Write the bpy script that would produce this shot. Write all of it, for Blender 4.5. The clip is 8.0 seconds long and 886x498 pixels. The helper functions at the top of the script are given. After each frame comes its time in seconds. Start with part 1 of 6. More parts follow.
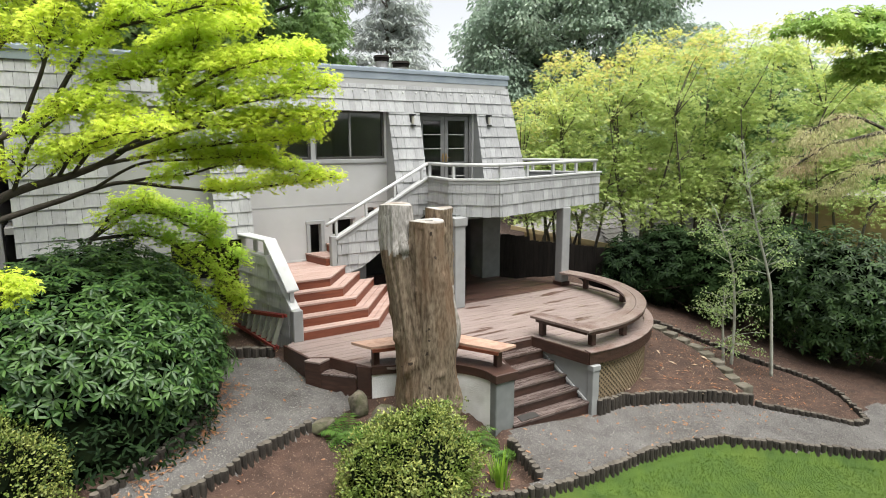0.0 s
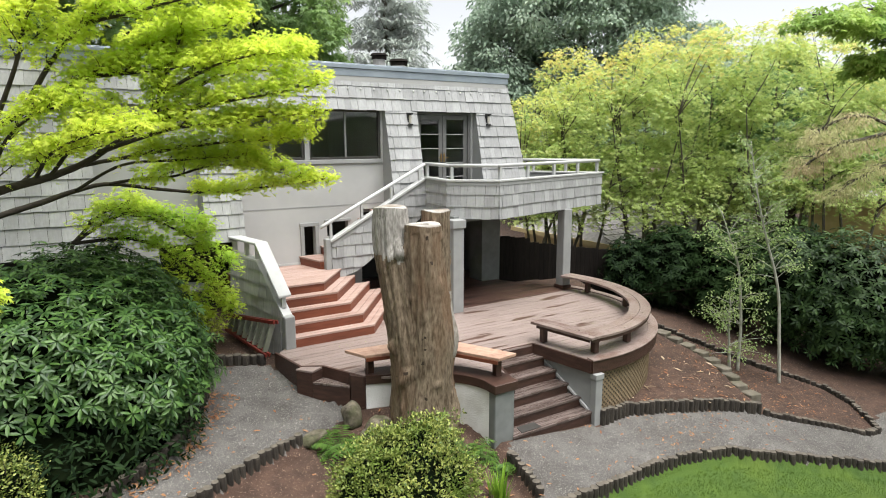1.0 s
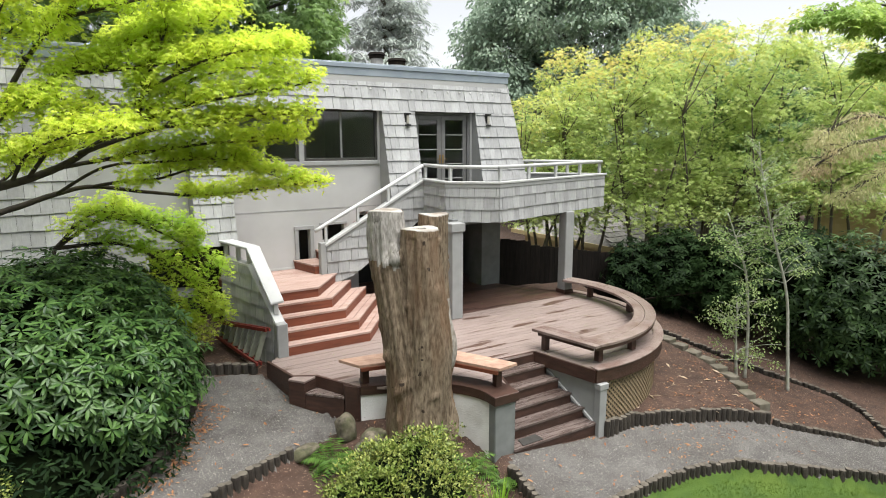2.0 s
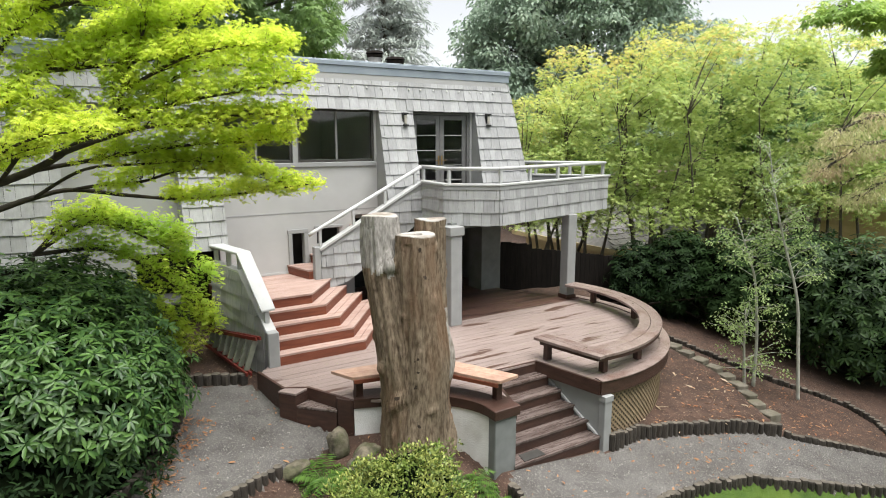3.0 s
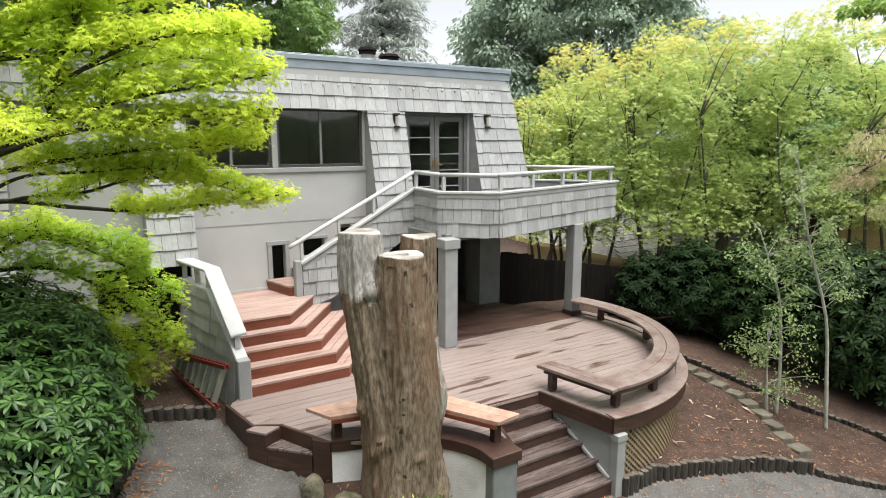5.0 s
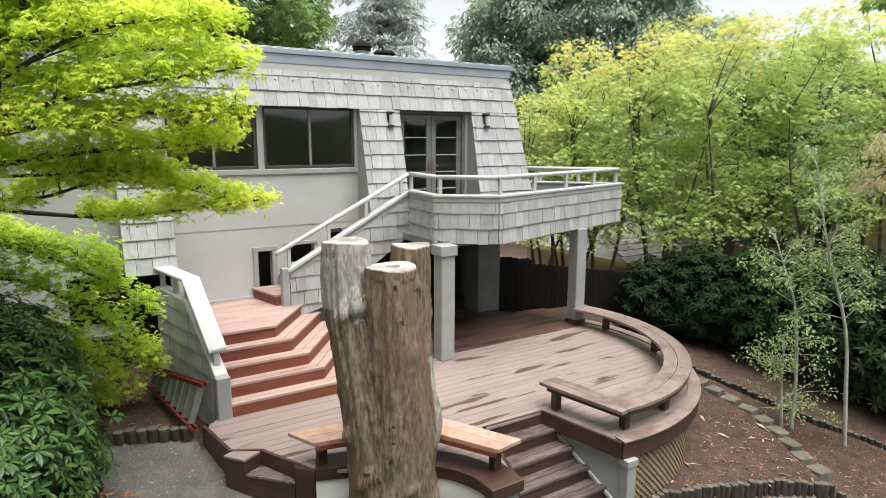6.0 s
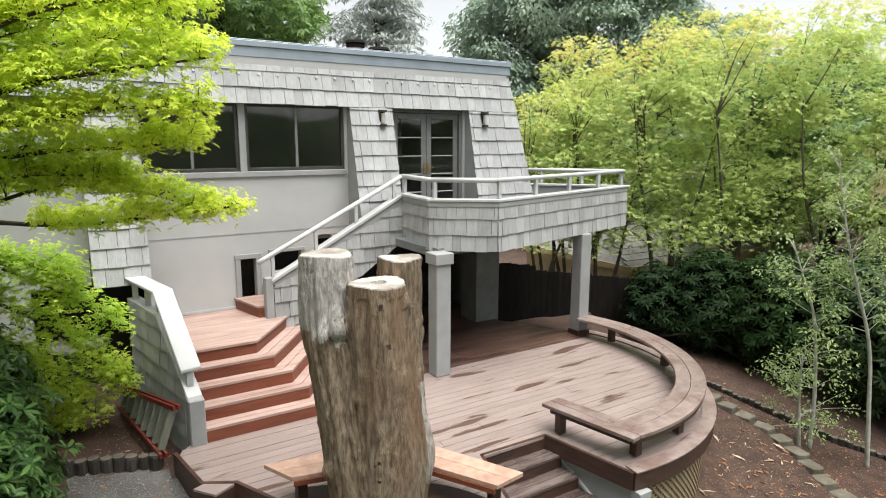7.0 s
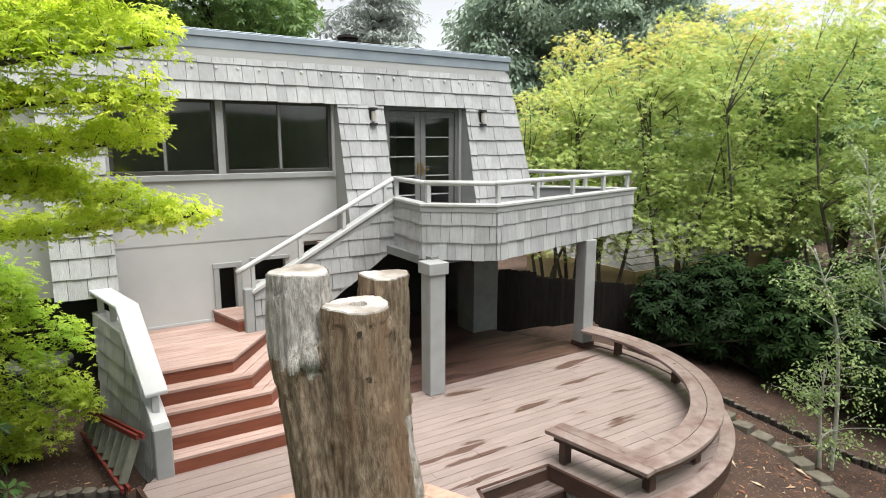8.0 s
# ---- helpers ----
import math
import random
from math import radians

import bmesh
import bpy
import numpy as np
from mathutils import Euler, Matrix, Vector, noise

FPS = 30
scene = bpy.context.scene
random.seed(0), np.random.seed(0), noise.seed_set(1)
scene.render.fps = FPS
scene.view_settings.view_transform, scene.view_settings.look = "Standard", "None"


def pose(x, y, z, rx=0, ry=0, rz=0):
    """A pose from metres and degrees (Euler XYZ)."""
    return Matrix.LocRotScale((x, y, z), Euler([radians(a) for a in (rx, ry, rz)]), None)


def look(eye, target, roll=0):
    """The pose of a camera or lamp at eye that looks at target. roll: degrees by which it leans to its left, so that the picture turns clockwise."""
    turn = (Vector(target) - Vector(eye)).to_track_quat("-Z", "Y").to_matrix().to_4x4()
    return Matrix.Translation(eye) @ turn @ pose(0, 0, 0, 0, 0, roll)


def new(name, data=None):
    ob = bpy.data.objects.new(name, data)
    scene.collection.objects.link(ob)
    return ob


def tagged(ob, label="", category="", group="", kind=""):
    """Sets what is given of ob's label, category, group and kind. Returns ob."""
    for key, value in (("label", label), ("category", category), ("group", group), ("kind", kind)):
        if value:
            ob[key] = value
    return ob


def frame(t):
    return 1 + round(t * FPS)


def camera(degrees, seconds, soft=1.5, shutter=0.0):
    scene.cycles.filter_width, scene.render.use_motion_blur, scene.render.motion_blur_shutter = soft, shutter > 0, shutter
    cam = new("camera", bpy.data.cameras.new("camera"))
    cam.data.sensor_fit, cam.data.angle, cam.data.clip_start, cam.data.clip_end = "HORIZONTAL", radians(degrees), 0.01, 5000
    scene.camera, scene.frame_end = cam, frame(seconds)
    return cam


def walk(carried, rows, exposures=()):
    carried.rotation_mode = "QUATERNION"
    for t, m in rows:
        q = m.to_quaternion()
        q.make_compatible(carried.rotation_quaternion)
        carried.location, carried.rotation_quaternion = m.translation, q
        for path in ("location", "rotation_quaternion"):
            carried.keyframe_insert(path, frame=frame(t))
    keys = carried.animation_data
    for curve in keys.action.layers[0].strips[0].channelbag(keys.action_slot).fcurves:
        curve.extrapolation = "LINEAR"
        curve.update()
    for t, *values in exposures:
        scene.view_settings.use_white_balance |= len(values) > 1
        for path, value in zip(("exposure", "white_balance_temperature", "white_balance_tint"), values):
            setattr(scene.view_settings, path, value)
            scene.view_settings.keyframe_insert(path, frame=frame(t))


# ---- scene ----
cam = camera(72.4, 8.0, soft=1.0)
PATH = [
    (0, (-6.846, -10.126, 3.434), (-5.806, -8.454, 3.08), -0.1),
    (0.5, (-6.723, -9.98, 3.442), (-5.684, -8.308, 3.087), -0.1),
    (1, (-6.606, -9.832, 3.441), (-5.567, -8.16, 3.085), -0.1),
    (1.5, (-6.501, -9.684, 3.434), (-5.461, -8.012, 3.081), -0.1),
    (3, (-6.139, -9.218, 3.45), (-5.102, -7.545, 3.097), -0.1),
    (3.5, (-5.998, -9.029, 3.465), (-4.963, -7.354, 3.112), -0.0),
    (4, (-5.84, -8.831, 3.483), (-4.804, -7.156, 3.132), -0.0),
    (4.5, (-5.664, -8.616, 3.497), (-4.629, -6.942, 3.146), 0.0),
    (6, (-5.124, -7.877, 3.497), (-4.085, -6.205, 3.146), 0.1),
    (6.5, (-4.927, -7.624, 3.501), (-3.888, -5.952, 3.15), 0.1),
    (7, (-4.726, -7.348, 3.495), (-3.684, -5.677, 3.145), 0.1),
    (7.5, (-4.509, -7.083, 3.515), (-3.469, -5.413, 3.161), 0.1),
    (8, (-4.295, -6.8, 3.502), (-3.252, -5.13, 3.15), 0.1),
]
walk(cam, [(t, look(eye, target, roll)) for t, eye, target, roll in PATH])

# ---- world and light ----
world = bpy.data.worlds.new("overcast_sky")
scene.world = world
world.use_nodes = True
wn, wl = world.node_tree.nodes, world.node_tree.links
sky = wn.new("ShaderNodeTexSky")
sky.sky_type, sky.sun_disc = "NISHITA", False
sky.sun_elevation, sky.sun_rotation = radians(74), radians(164)
pale = wn.new("ShaderNodeHueSaturation")
pale.inputs["Saturation"].default_value = 0.16
wl.new(sky.outputs[0], pale.inputs["Color"])
wl.new(pale.outputs[0], wn["Background"].inputs[0])
wn["Background"].inputs[1].default_value = 0.068
sun_data = bpy.data.lights.new("sun", "SUN")
sun_data.energy, sun_data.angle, sun_data.color = 3.0, radians(55), (1.0, 0.985, 0.95)
sun = new("sun", sun_data)
sun.matrix_world = look((2, -7, 26), (0, 0, 0))
scene.view_settings.exposure = 1.53


# ---- materials ----
def surface(name, c1, c2, scale=6.0, rough=0.7, bump=0.25, fine=60.0, rnd=0.0, stretch=(1, 1, 1), stain=None, stain_scale=0.7,
            stain_amount=0.5, metal=0.0, spec=0.4, speck=None, speck_scale=90.0, speck_size=0.68, island=False, stain_edge=(0.48, 0.66)):
    m = bpy.data.materials.new(name)
    m.use_nodes = True
    n, l = m.node_tree.nodes, m.node_tree.links
    b = n["Principled BSDF"]
    geo = n.new("ShaderNodeNewGeometry")
    mp = n.new("ShaderNodeMapping")
    mp.inputs["Scale"].default_value = stretch
    l.new(geo.outputs["Position"], mp.inputs["Vector"])
    if rnd or island:
        oi = n.new("ShaderNodeObjectInfo")
        rnd_out = geo.outputs["Random Per Island"] if island else oi.outputs["Random"]
        off = n.new("ShaderNodeVectorMath")
        off.operation = "ADD"
        mul = n.new("ShaderNodeMath")
        mul.operation = "MULTIPLY"
        mul.inputs[1].default_value = 37.0
        l.new(rnd_out, mul.inputs[0])
        l.new(mp.outputs[0], off.inputs[0])
        l.new(mul.outputs[0], off.inputs[1])
        vec = off.outputs[0]
    else:
        vec = mp.outputs[0]

    def noise_node(s, detail=6.0, v=vec):
        t = n.new("ShaderNodeTexNoise")
        t.inputs["Scale"].default_value, t.inputs["Detail"].default_value = s, detail
        l.new(v, t.inputs["Vector"])
        return t

    def mixed(fac, a, bcol, blend="MIX"):
        x = n.new("ShaderNodeMix")
        x.data_type, x.blend_type = "RGBA", blend
        for sock, val in ((x.inputs[0], fac), (x.inputs[6], a), (x.inputs[7], bcol)):
            if isinstance(val, bpy.types.NodeSocket):
                l.new(val, sock)
            elif isinstance(val, (int, float)):
                sock.default_value = val
            else:
                sock.default_value = (*val, 1)
        return x.outputs[2]

    def ramp(src, lo, hi):
        r = n.new("ShaderNodeMapRange")
        r.inputs[1].default_value, r.inputs[2].default_value = lo, hi
        l.new(src, r.inputs[0])
        return r.outputs[0]

    base = noise_node(scale)
    col = mixed(ramp(base.outputs[0], 0.32, 0.68), c1, c2)
    if stain:
        st = noise_node(stain_scale, 5.0, mp.outputs[0])
        k = n.new("ShaderNodeMath")
        k.operation = "MULTIPLY"
        k.inputs[1].default_value = stain_amount
        l.new(ramp(st.outputs[0], *stain_edge), k.inputs[0])
        col = mixed(k.outputs[0], col, stain)
    if speck:
        sp = noise_node(speck_scale, 2.0, geo.outputs["Position"])
        col = mixed(ramp(sp.outputs[0], speck_size, speck_size + 0.05), col, speck)
    if rnd:
        r2 = n.new("ShaderNodeMapRange")
        r2.inputs[3].default_value, r2.inputs[4].default_value = 1 - rnd, 1 + rnd
        l.new(rnd_out, r2.inputs[0])
        hs = n.new("ShaderNodeHueSaturation")
        l.new(r2.outputs[0], hs.inputs["Value"])
        l.new(col, hs.inputs["Color"])
        col = hs.outputs[0]
    l.new(col, b.inputs["Base Color"])
    rr = n.new("ShaderNodeMapRange")
    rr.inputs[3].default_value, rr.inputs[4].default_value = max(0.03, rough - 0.12), min(1, rough + 0.12)
    l.new(base.outputs[0], rr.inputs[0])
    l.new(rr.outputs[0], b.inputs["Roughness"])
    b.inputs["Metallic"].default_value = metal
    b.inputs["Specular IOR Level"].default_value = spec
    if bump:
        fn = noise_node(fine, 4.0)
        bp = n.new("ShaderNodeBump")
        bp.inputs["Strength"].default_value, bp.inputs["Distance"].default_value = bump, 0.02
        l.new(fn.outputs[0], bp.inputs["Height"])
        l.new(bp.outputs[0], b.inputs["Normal"])
    return m


def foliage(name, c1, c2, through_light=0.4, rough=0.5, patch=None, patch_scale=0.8, spec=0.35):
    """Leaf: two greens by leaf, a patch colour at large scale, light through the blade."""
    m = bpy.data.materials.new(name)
    m.use_nodes = True
    n, l = m.node_tree.nodes, m.node_tree.links
    b = n["Principled BSDF"]
    geo = n.new("ShaderNodeNewGeometry")
    mx = n.new("ShaderNodeMix")
    mx.data_type = "RGBA"
    mx.inputs[6].default_value, mx.inputs[7].default_value = (*c1, 1), (*c2, 1)
    l.new(geo.outputs["Random Per Island"], mx.inputs[0])
    col = mx.outputs[2]
    if patch:
        t = n.new("ShaderNodeTexNoise")
        t.inputs["Scale"].default_value = patch_scale
        l.new(geo.outputs["Position"], t.inputs["Vector"])
        r = n.new("ShaderNodeMapRange")
        r.inputs[1].default_value, r.inputs[2].default_value = 0.45, 0.65
        l.new(t.outputs[0], r.inputs[0])
        m2 = n.new("ShaderNodeMix")
        m2.data_type = "RGBA"
        m2.inputs[7].default_value = (*patch, 1)
        l.new(r.outputs[0], m2.inputs[0])
        l.new(col, m2.inputs[6])
        col = m2.outputs[2]
    l.new(col, b.inputs["Base Color"])
    b.inputs["Roughness"].default_value = rough
    b.inputs["Specular IOR Level"].default_value = spec
    tr = n.new("ShaderNodeBsdfTranslucent")
    l.new(col, tr.inputs["Color"])
    ms = n.new("ShaderNodeMixShader")
    ms.inputs[0].default_value = through_light
    l.new(b.outputs[0], ms.inputs[1])
    l.new(tr.outputs[0], ms.inputs[2])
    l.new(ms.outputs[0], n["Material Output"].inputs[0])
    return m


def glass_material(name, tint, rough=0.03):
    m = bpy.data.materials.new(name)
    m.use_nodes = True
    b = m.node_tree.nodes["Principled BSDF"]
    b.inputs["Base Color"].default_value = (*tint, 1)
    b.inputs["Roughness"].default_value = rough
    b.inputs["Transmission Weight"].default_value = 1.0
    b.inputs["IOR"].default_value = 1.45
    return m


SHINGLE = surface("painted_shingle", (0.295, 0.298, 0.298), (0.36, 0.364, 0.364), 9, 0.8, 0.5, 45, 0.13, (3, 3, 0.5), (0.22, 0.222, 0.218), 1.3, 0.35)
WALL = surface("painted_plywood", (0.36, 0.36, 0.355), (0.40, 0.40, 0.395), 2.2, 0.75, 0.12, 120, stain=(0.30, 0.30, 0.285), stain_scale=0.6, stain_amount=0.4)
TRIM = surface("painted_trim", (0.235, 0.24, 0.237), (0.285, 0.29, 0.287), 4, 0.6, 0.1, 80, stain=(0.26, 0.26, 0.25), stain_scale=2.0, stain_amount=0.3)
RAILING = surface("pale_rail_paint", (0.37, 0.375, 0.37), (0.45, 0.455, 0.45), 6, 0.45, 0.08, 90, stain=(0.30, 0.30, 0.285), stain_scale=3.0, stain_amount=0.4)
FASCIA = surface("coated_metal_flashing", (0.24, 0.28, 0.32), (0.30, 0.34, 0.38), 3, 0.4, 0.05, 40, metal=0.3)
DARKFRAME = surface("dark_window_frame", (0.035, 0.033, 0.03), (0.05, 0.047, 0.043), 8, 0.45, 0.05, 60)
DOORWOOD = surface("grey_door_paint", (0.13, 0.13, 0.125), (0.17, 0.17, 0.165), 6, 0.5, 0.08, 60)
# Near black, so the shade under house and balcony is in the colour.
SHADEBLACK = surface("undercroft_shade", (0.020, 0.020, 0.020), (0.038, 0.037, 0.036), 2, 0.9, 0.2, 40)
ROOMWALL = surface("room_plaster", (0.40, 0.39, 0.37), (0.48, 0.47, 0.45), 2, 0.9, 0.05, 40)
GLASS = glass_material("window_glass", (0.85, 0.88, 0.86))
DECK = surface("weathered_deck_board", (0.215, 0.168, 0.150), (0.262, 0.208, 0.190), 4, 0.34, 0.18, 70, 0.045, (0.6, 4, 1), (0.075, 0.040, 0.028), 1.0, 0.9, spec=0.5, stain_edge=(0.60, 0.63))
# Sheltered boards keep a redder stain; balcony shade also darkens this colour.
DECKRED = surface("shade_dark_sheltered_board", (0.075, 0.040, 0.031), (0.110, 0.064, 0.052), 4, 0.34, 0.18, 70, 0.07, (0.6, 4, 1), (0.030, 0.019, 0.016), 0.8, 0.8, spec=0.45, stain_edge=(0.5, 0.58))
WETTREAD = surface("wet_step_board", (0.075, 0.055, 0.048), (0.15, 0.118, 0.106), 5, 0.28, 0.3, 70, 0.12, (0.6, 4, 1), (0.045, 0.027, 0.021), 1.2, 0.6, spec=0.6)
# Trim grey again, darkened so that shade is in the paint.
TRIMSHADE = surface("shade_toned_trim_paint", (0.145, 0.155, 0.152), (0.19, 0.20, 0.195), 5, 0.65, 0.15, 80, stain=(0.10, 0.105, 0.09), stain_scale=2.0, stain_amount=0.5)
TREAD = surface("stair_tread_board", (0.30, 0.205, 0.172), (0.385, 0.278, 0.24), 6, 0.5, 0.3, 70, 0.08, (0.6, 5, 1), (0.19, 0.10, 0.075), 1.6, 0.5)
RISER = surface("red_stained_riser", (0.145, 0.040, 0.020), (0.20, 0.062, 0.033), 5, 0.5, 0.2, 60, 0.08, (0.6, 1, 5), (0.09, 0.030, 0.018), 1.5, 0.5)
RIM = surface("dark_deck_rim", (0.036, 0.018, 0.013), (0.066, 0.033, 0.024), 5, 0.45, 0.25, 60, 0.08, (1, 1, 5), (0.026, 0.016, 0.013), 1.4, 0.5)
BENCHTOP = surface("bench_seat_board", (0.31, 0.19, 0.138), (0.44, 0.295, 0.22), 6, 0.42, 0.25, 60, 0.10, (2, 2, 2), (0.21, 0.125, 0.10), 1.2, 0.5)
BENCHGREY = surface("greyed_bench_board", (0.160, 0.118, 0.103), (0.25, 0.197, 0.177), 6, 0.32, 0.3, 60, 0.08, (2, 2, 2), (0.105, 0.055, 0.043), 1.1, 0.6)
STUCCO = surface("white_stucco", (0.62, 0.62, 0.60), (0.74, 0.74, 0.72), 3, 0.85, 0.4, 50, stain=(0.42, 0.40, 0.36), stain_scale=1.6, stain_amount=0.55)
LATTICE = surface("lattice_lath", (0.22, 0.165, 0.10), (0.30, 0.23, 0.145), 9, 0.75, 0.2, 60, 0.12)
STUMPWOOD = surface("weathered_stump_wood", (0.075, 0.050, 0.030), (0.255, 0.20, 0.14), 9.0, 0.85, 0.8, 30, stretch=(4.0, 4.0, 1.0), stain=(0.155, 0.086, 0.046), stain_scale=0.6, stain_amount=0.6, speck=(0.03, 0.019, 0.012), speck_scale=9, speck_size=0.70, stain_edge=(0.46, 0.62))
STUMPGREY = surface("silvered_stump_wood", (0.16, 0.147, 0.13), (0.40, 0.38, 0.35), 9.0, 0.85, 0.8, 30, stretch=(4.0, 4.0, 1.0), stain=(0.20, 0.158, 0.115), stain_scale=0.6, stain_amount=0.45, speck=(0.07, 0.058, 0.045), speck_scale=14, speck_size=0.70)
STUMPCUT = surface("sawn_stump_end", (0.25, 0.235, 0.21), (0.42, 0.40, 0.365), 8, 0.8, 0.4, 50, stain=(0.15, 0.11, 0.08), stain_scale=3.0, stain_amount=0.7)
LOG = surface("edging_log_bark", (0.024, 0.020, 0.016), (0.056, 0.047, 0.037), 6, 0.85, 0.7, 40, 0.25, (4, 4, 0.8))
LOGCUT = surface("edging_log_top", (0.055, 0.048, 0.038), (0.125, 0.108, 0.085), 12, 0.85, 0.3, 60, 0.2)
SLAB = surface("mossy_stepping_slab", (0.092, 0.08, 0.06), (0.165, 0.148, 0.118), 7, 0.85, 0.6, 40, 0.15, stain=(0.07, 0.066, 0.035), stain_scale=3.0, stain_amount=0.45)
ROCKMAT = surface("lichen_rock", (0.045, 0.038, 0.027), (0.19, 0.165, 0.12), 11, 0.9, 1.0, 45, 0.15, stain=(0.07, 0.078, 0.032), stain_scale=3.5, stain_amount=0.6, stain_edge=(0.46, 0.56))
GRAVEL = surface("grey_gravel_path", (0.078, 0.073, 0.068), (0.140, 0.132, 0.124), 3, 0.9, 1.0, 110, stain=(0.052, 0.046, 0.040), stain_scale=0.8, stain_amount=0.6, speck=(0.30, 0.285, 0.26), speck_scale=80, speck_size=0.60)
DIRT = surface("red_brown_mulch", (0.042, 0.0235, 0.016), (0.086, 0.050, 0.035), 5, 0.95, 1.0, 70, stain=(0.037, 0.022, 0.015), stain_scale=1.1, stain_amount=0.5, speck=(0.27, 0.195, 0.145), speck_scale=45, speck_size=0.65)
TURF = surface("lawn_turf", (0.034, 0.072, 0.007), (0.058, 0.104, 0.011), 4, 0.9, 0.9, 90, stain=(0.085, 0.12, 0.015), stain_scale=0.5, stain_amount=0.5)
FENCE = surface("dark_cedar_fence", (0.007, 0.006, 0.005), (0.016, 0.013, 0.011), 5, 0.9, 0.4, 50, 0.2, (3, 3, 0.5), spec=0.12)
BRANCH = surface("dark_branch_bark", (0.028, 0.023, 0.018), (0.06, 0.05, 0.038), 9, 0.9, 0.6, 40)
TRUNK = surface("grey_brown_bark", (0.065, 0.055, 0.042), (0.125, 0.11, 0.085), 7, 0.9, 0.8, 30, stretch=(3, 3, 0.7))
PALEBARK = surface("pale_sapling_bark", (0.34, 0.34, 0.29), (0.50, 0.50, 0.44), 12, 0.7, 0.3, 50, stain=(0.16, 0.15, 0.10), stain_scale=6.0, stain_amount=0.5)
ALUMINIUM = surface("dull_black_metal", (0.03, 0.03, 0.03), (0.05, 0.05, 0.05), 8, 0.4, 0.05, 60, metal=0.5)
LADDERRED = surface("red_fibreglass", (0.125, 0.018, 0.014), (0.18, 0.030, 0.024), 8, 0.45, 0.1, 60)
LADDERGREY = surface("olive_grey_metal", (0.16, 0.17, 0.13), (0.24, 0.25, 0.20), 8, 0.45, 0.1, 60, metal=0.3)
SIDING = surface("cream_siding", (0.50, 0.40, 0.20), (0.58, 0.47, 0.26), 4, 0.7, 0.1, 60, 0.05)
ROOFTILE = surface("grey_roof_shingle", (0.20, 0.19, 0.18), (0.32, 0.30, 0.29), 7, 0.85, 0.4, 40, 0.2)
LAMPPALE = surface("pale_fixing_paint", (0.55, 0.55, 0.53), (0.62, 0.62, 0.60), 8, 0.5, 0.0)
LAMPGLASS = surface("frosted_lamp_glass", (0.34, 0.32, 0.28), (0.40, 0.38, 0.33), 8, 0.3, 0.0)
LITTER = foliage("dead_leaf", (0.22, 0.085, 0.035), (0.36, 0.20, 0.10), 0.1, 0.7)
LEAF_MAPLE = foliage("lime_maple_leaf", (0.52, 0.66, 0.07), (0.82, 0.88, 0.13), 0.58, 0.5, (0.52, 0.66, 0.07), 0.9)
LEAF_RHODO = foliage("rhododendron_leaf", (0.014, 0.045, 0.010), (0.075, 0.15, 0.032), 0.10, 0.42, None, 0.8, 0.32)
# Hedge leaf twice: shade put into the first green, the second as lit.
LEAF_SHADE = foliage("shade_dark_hedge_leaf", (0.004, 0.011, 0.004), (0.016, 0.034, 0.010), 0.06, 0.65, (0.020, 0.042, 0.011), 0.4, 0.08)
LEAF_LIT = foliage("lit_hedge_leaf", (0.012, 0.032, 0.009), (0.055, 0.105, 0.028), 0.10, 0.5, None, 0.4, 0.25)
# Near black: the shade inside the shrubs is put into this colour.
CORE_SHADE = foliage("shade_core_green", (0.003, 0.005, 0.002), (0.006, 0.010, 0.004), 0.0, 0.95, None, 0.8, 0.02)
LEAF_VINE = foliage("vine_maple_leaf", (0.32, 0.45, 0.13), (0.62, 0.68, 0.26), 0.55, 0.5, (0.47, 0.58, 0.19), 0.45)
LEAF_VINETOP = foliage("turning_maple_leaf", (0.56, 0.62, 0.14), (0.76, 0.63, 0.25), 0.5, 0.5, (0.56, 0.63, 0.17), 0.6)
# Chestnut green paled and greyed, with distance haze in the colour.
LEAF_HAZED = foliage("hazed_chestnut_leaf", (0.31, 0.41, 0.30), (0.52, 0.61, 0.48), 0.4, 0.5, (0.26, 0.35, 0.26), 0.25)
LEAF_BACK = foliage("bigleaf_maple_leaf", (0.18, 0.31, 0.09), (0.34, 0.48, 0.16), 0.45, 0.5, (0.13, 0.22, 0.07), 0.35)
LEAF_OVER = foliage("broad_overhang_leaf", (0.27, 0.42, 0.08), (0.48, 0.60, 0.16), 0.5, 0.5, (0.22, 0.36, 0.08), 1.2)
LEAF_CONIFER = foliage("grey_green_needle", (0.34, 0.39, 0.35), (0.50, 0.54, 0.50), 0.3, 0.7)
LEAF_BUSH = foliage("azalea_leaf", (0.045, 0.09, 0.014), (0.36, 0.39, 0.10), 0.2, 0.5, (0.11, 0.165, 0.025), 2.5)
LEAF_FRESH = foliage("fresh_maple_leaf", (0.52, 0.68, 0.09), (0.78, 0.87, 0.15), 0.58, 0.45, (0.42, 0.61, 0.08), 1.2)
LEAF_FERN = foliage("fern_frond", (0.045, 0.105, 0.016), (0.105, 0.195, 0.028), 0.35, 0.5)
LEAF_IRIS = foliage("strap_leaf", (0.14, 0.28, 0.03), (0.28, 0.45, 0.05), 0.4, 0.4)
LEAF_BIRCH = foliage("pale_birch_leaf", (0.22, 0.33, 0.10), (0.42, 0.52, 0.23), 0.35, 0.45, None, 1.0, 0.3)
LEAF_COPPER = foliage("copper_laceleaf", (0.46, 0.50, 0.22), (0.68, 0.62, 0.36), 0.45, 0.6, (0.56, 0.46, 0.28), 1.2)
GRASS = foliage("grass_blade", (0.050, 0.105, 0.008), (0.105, 0.165, 0.014), 0.3, 0.5, None, 0.8, 0.2)


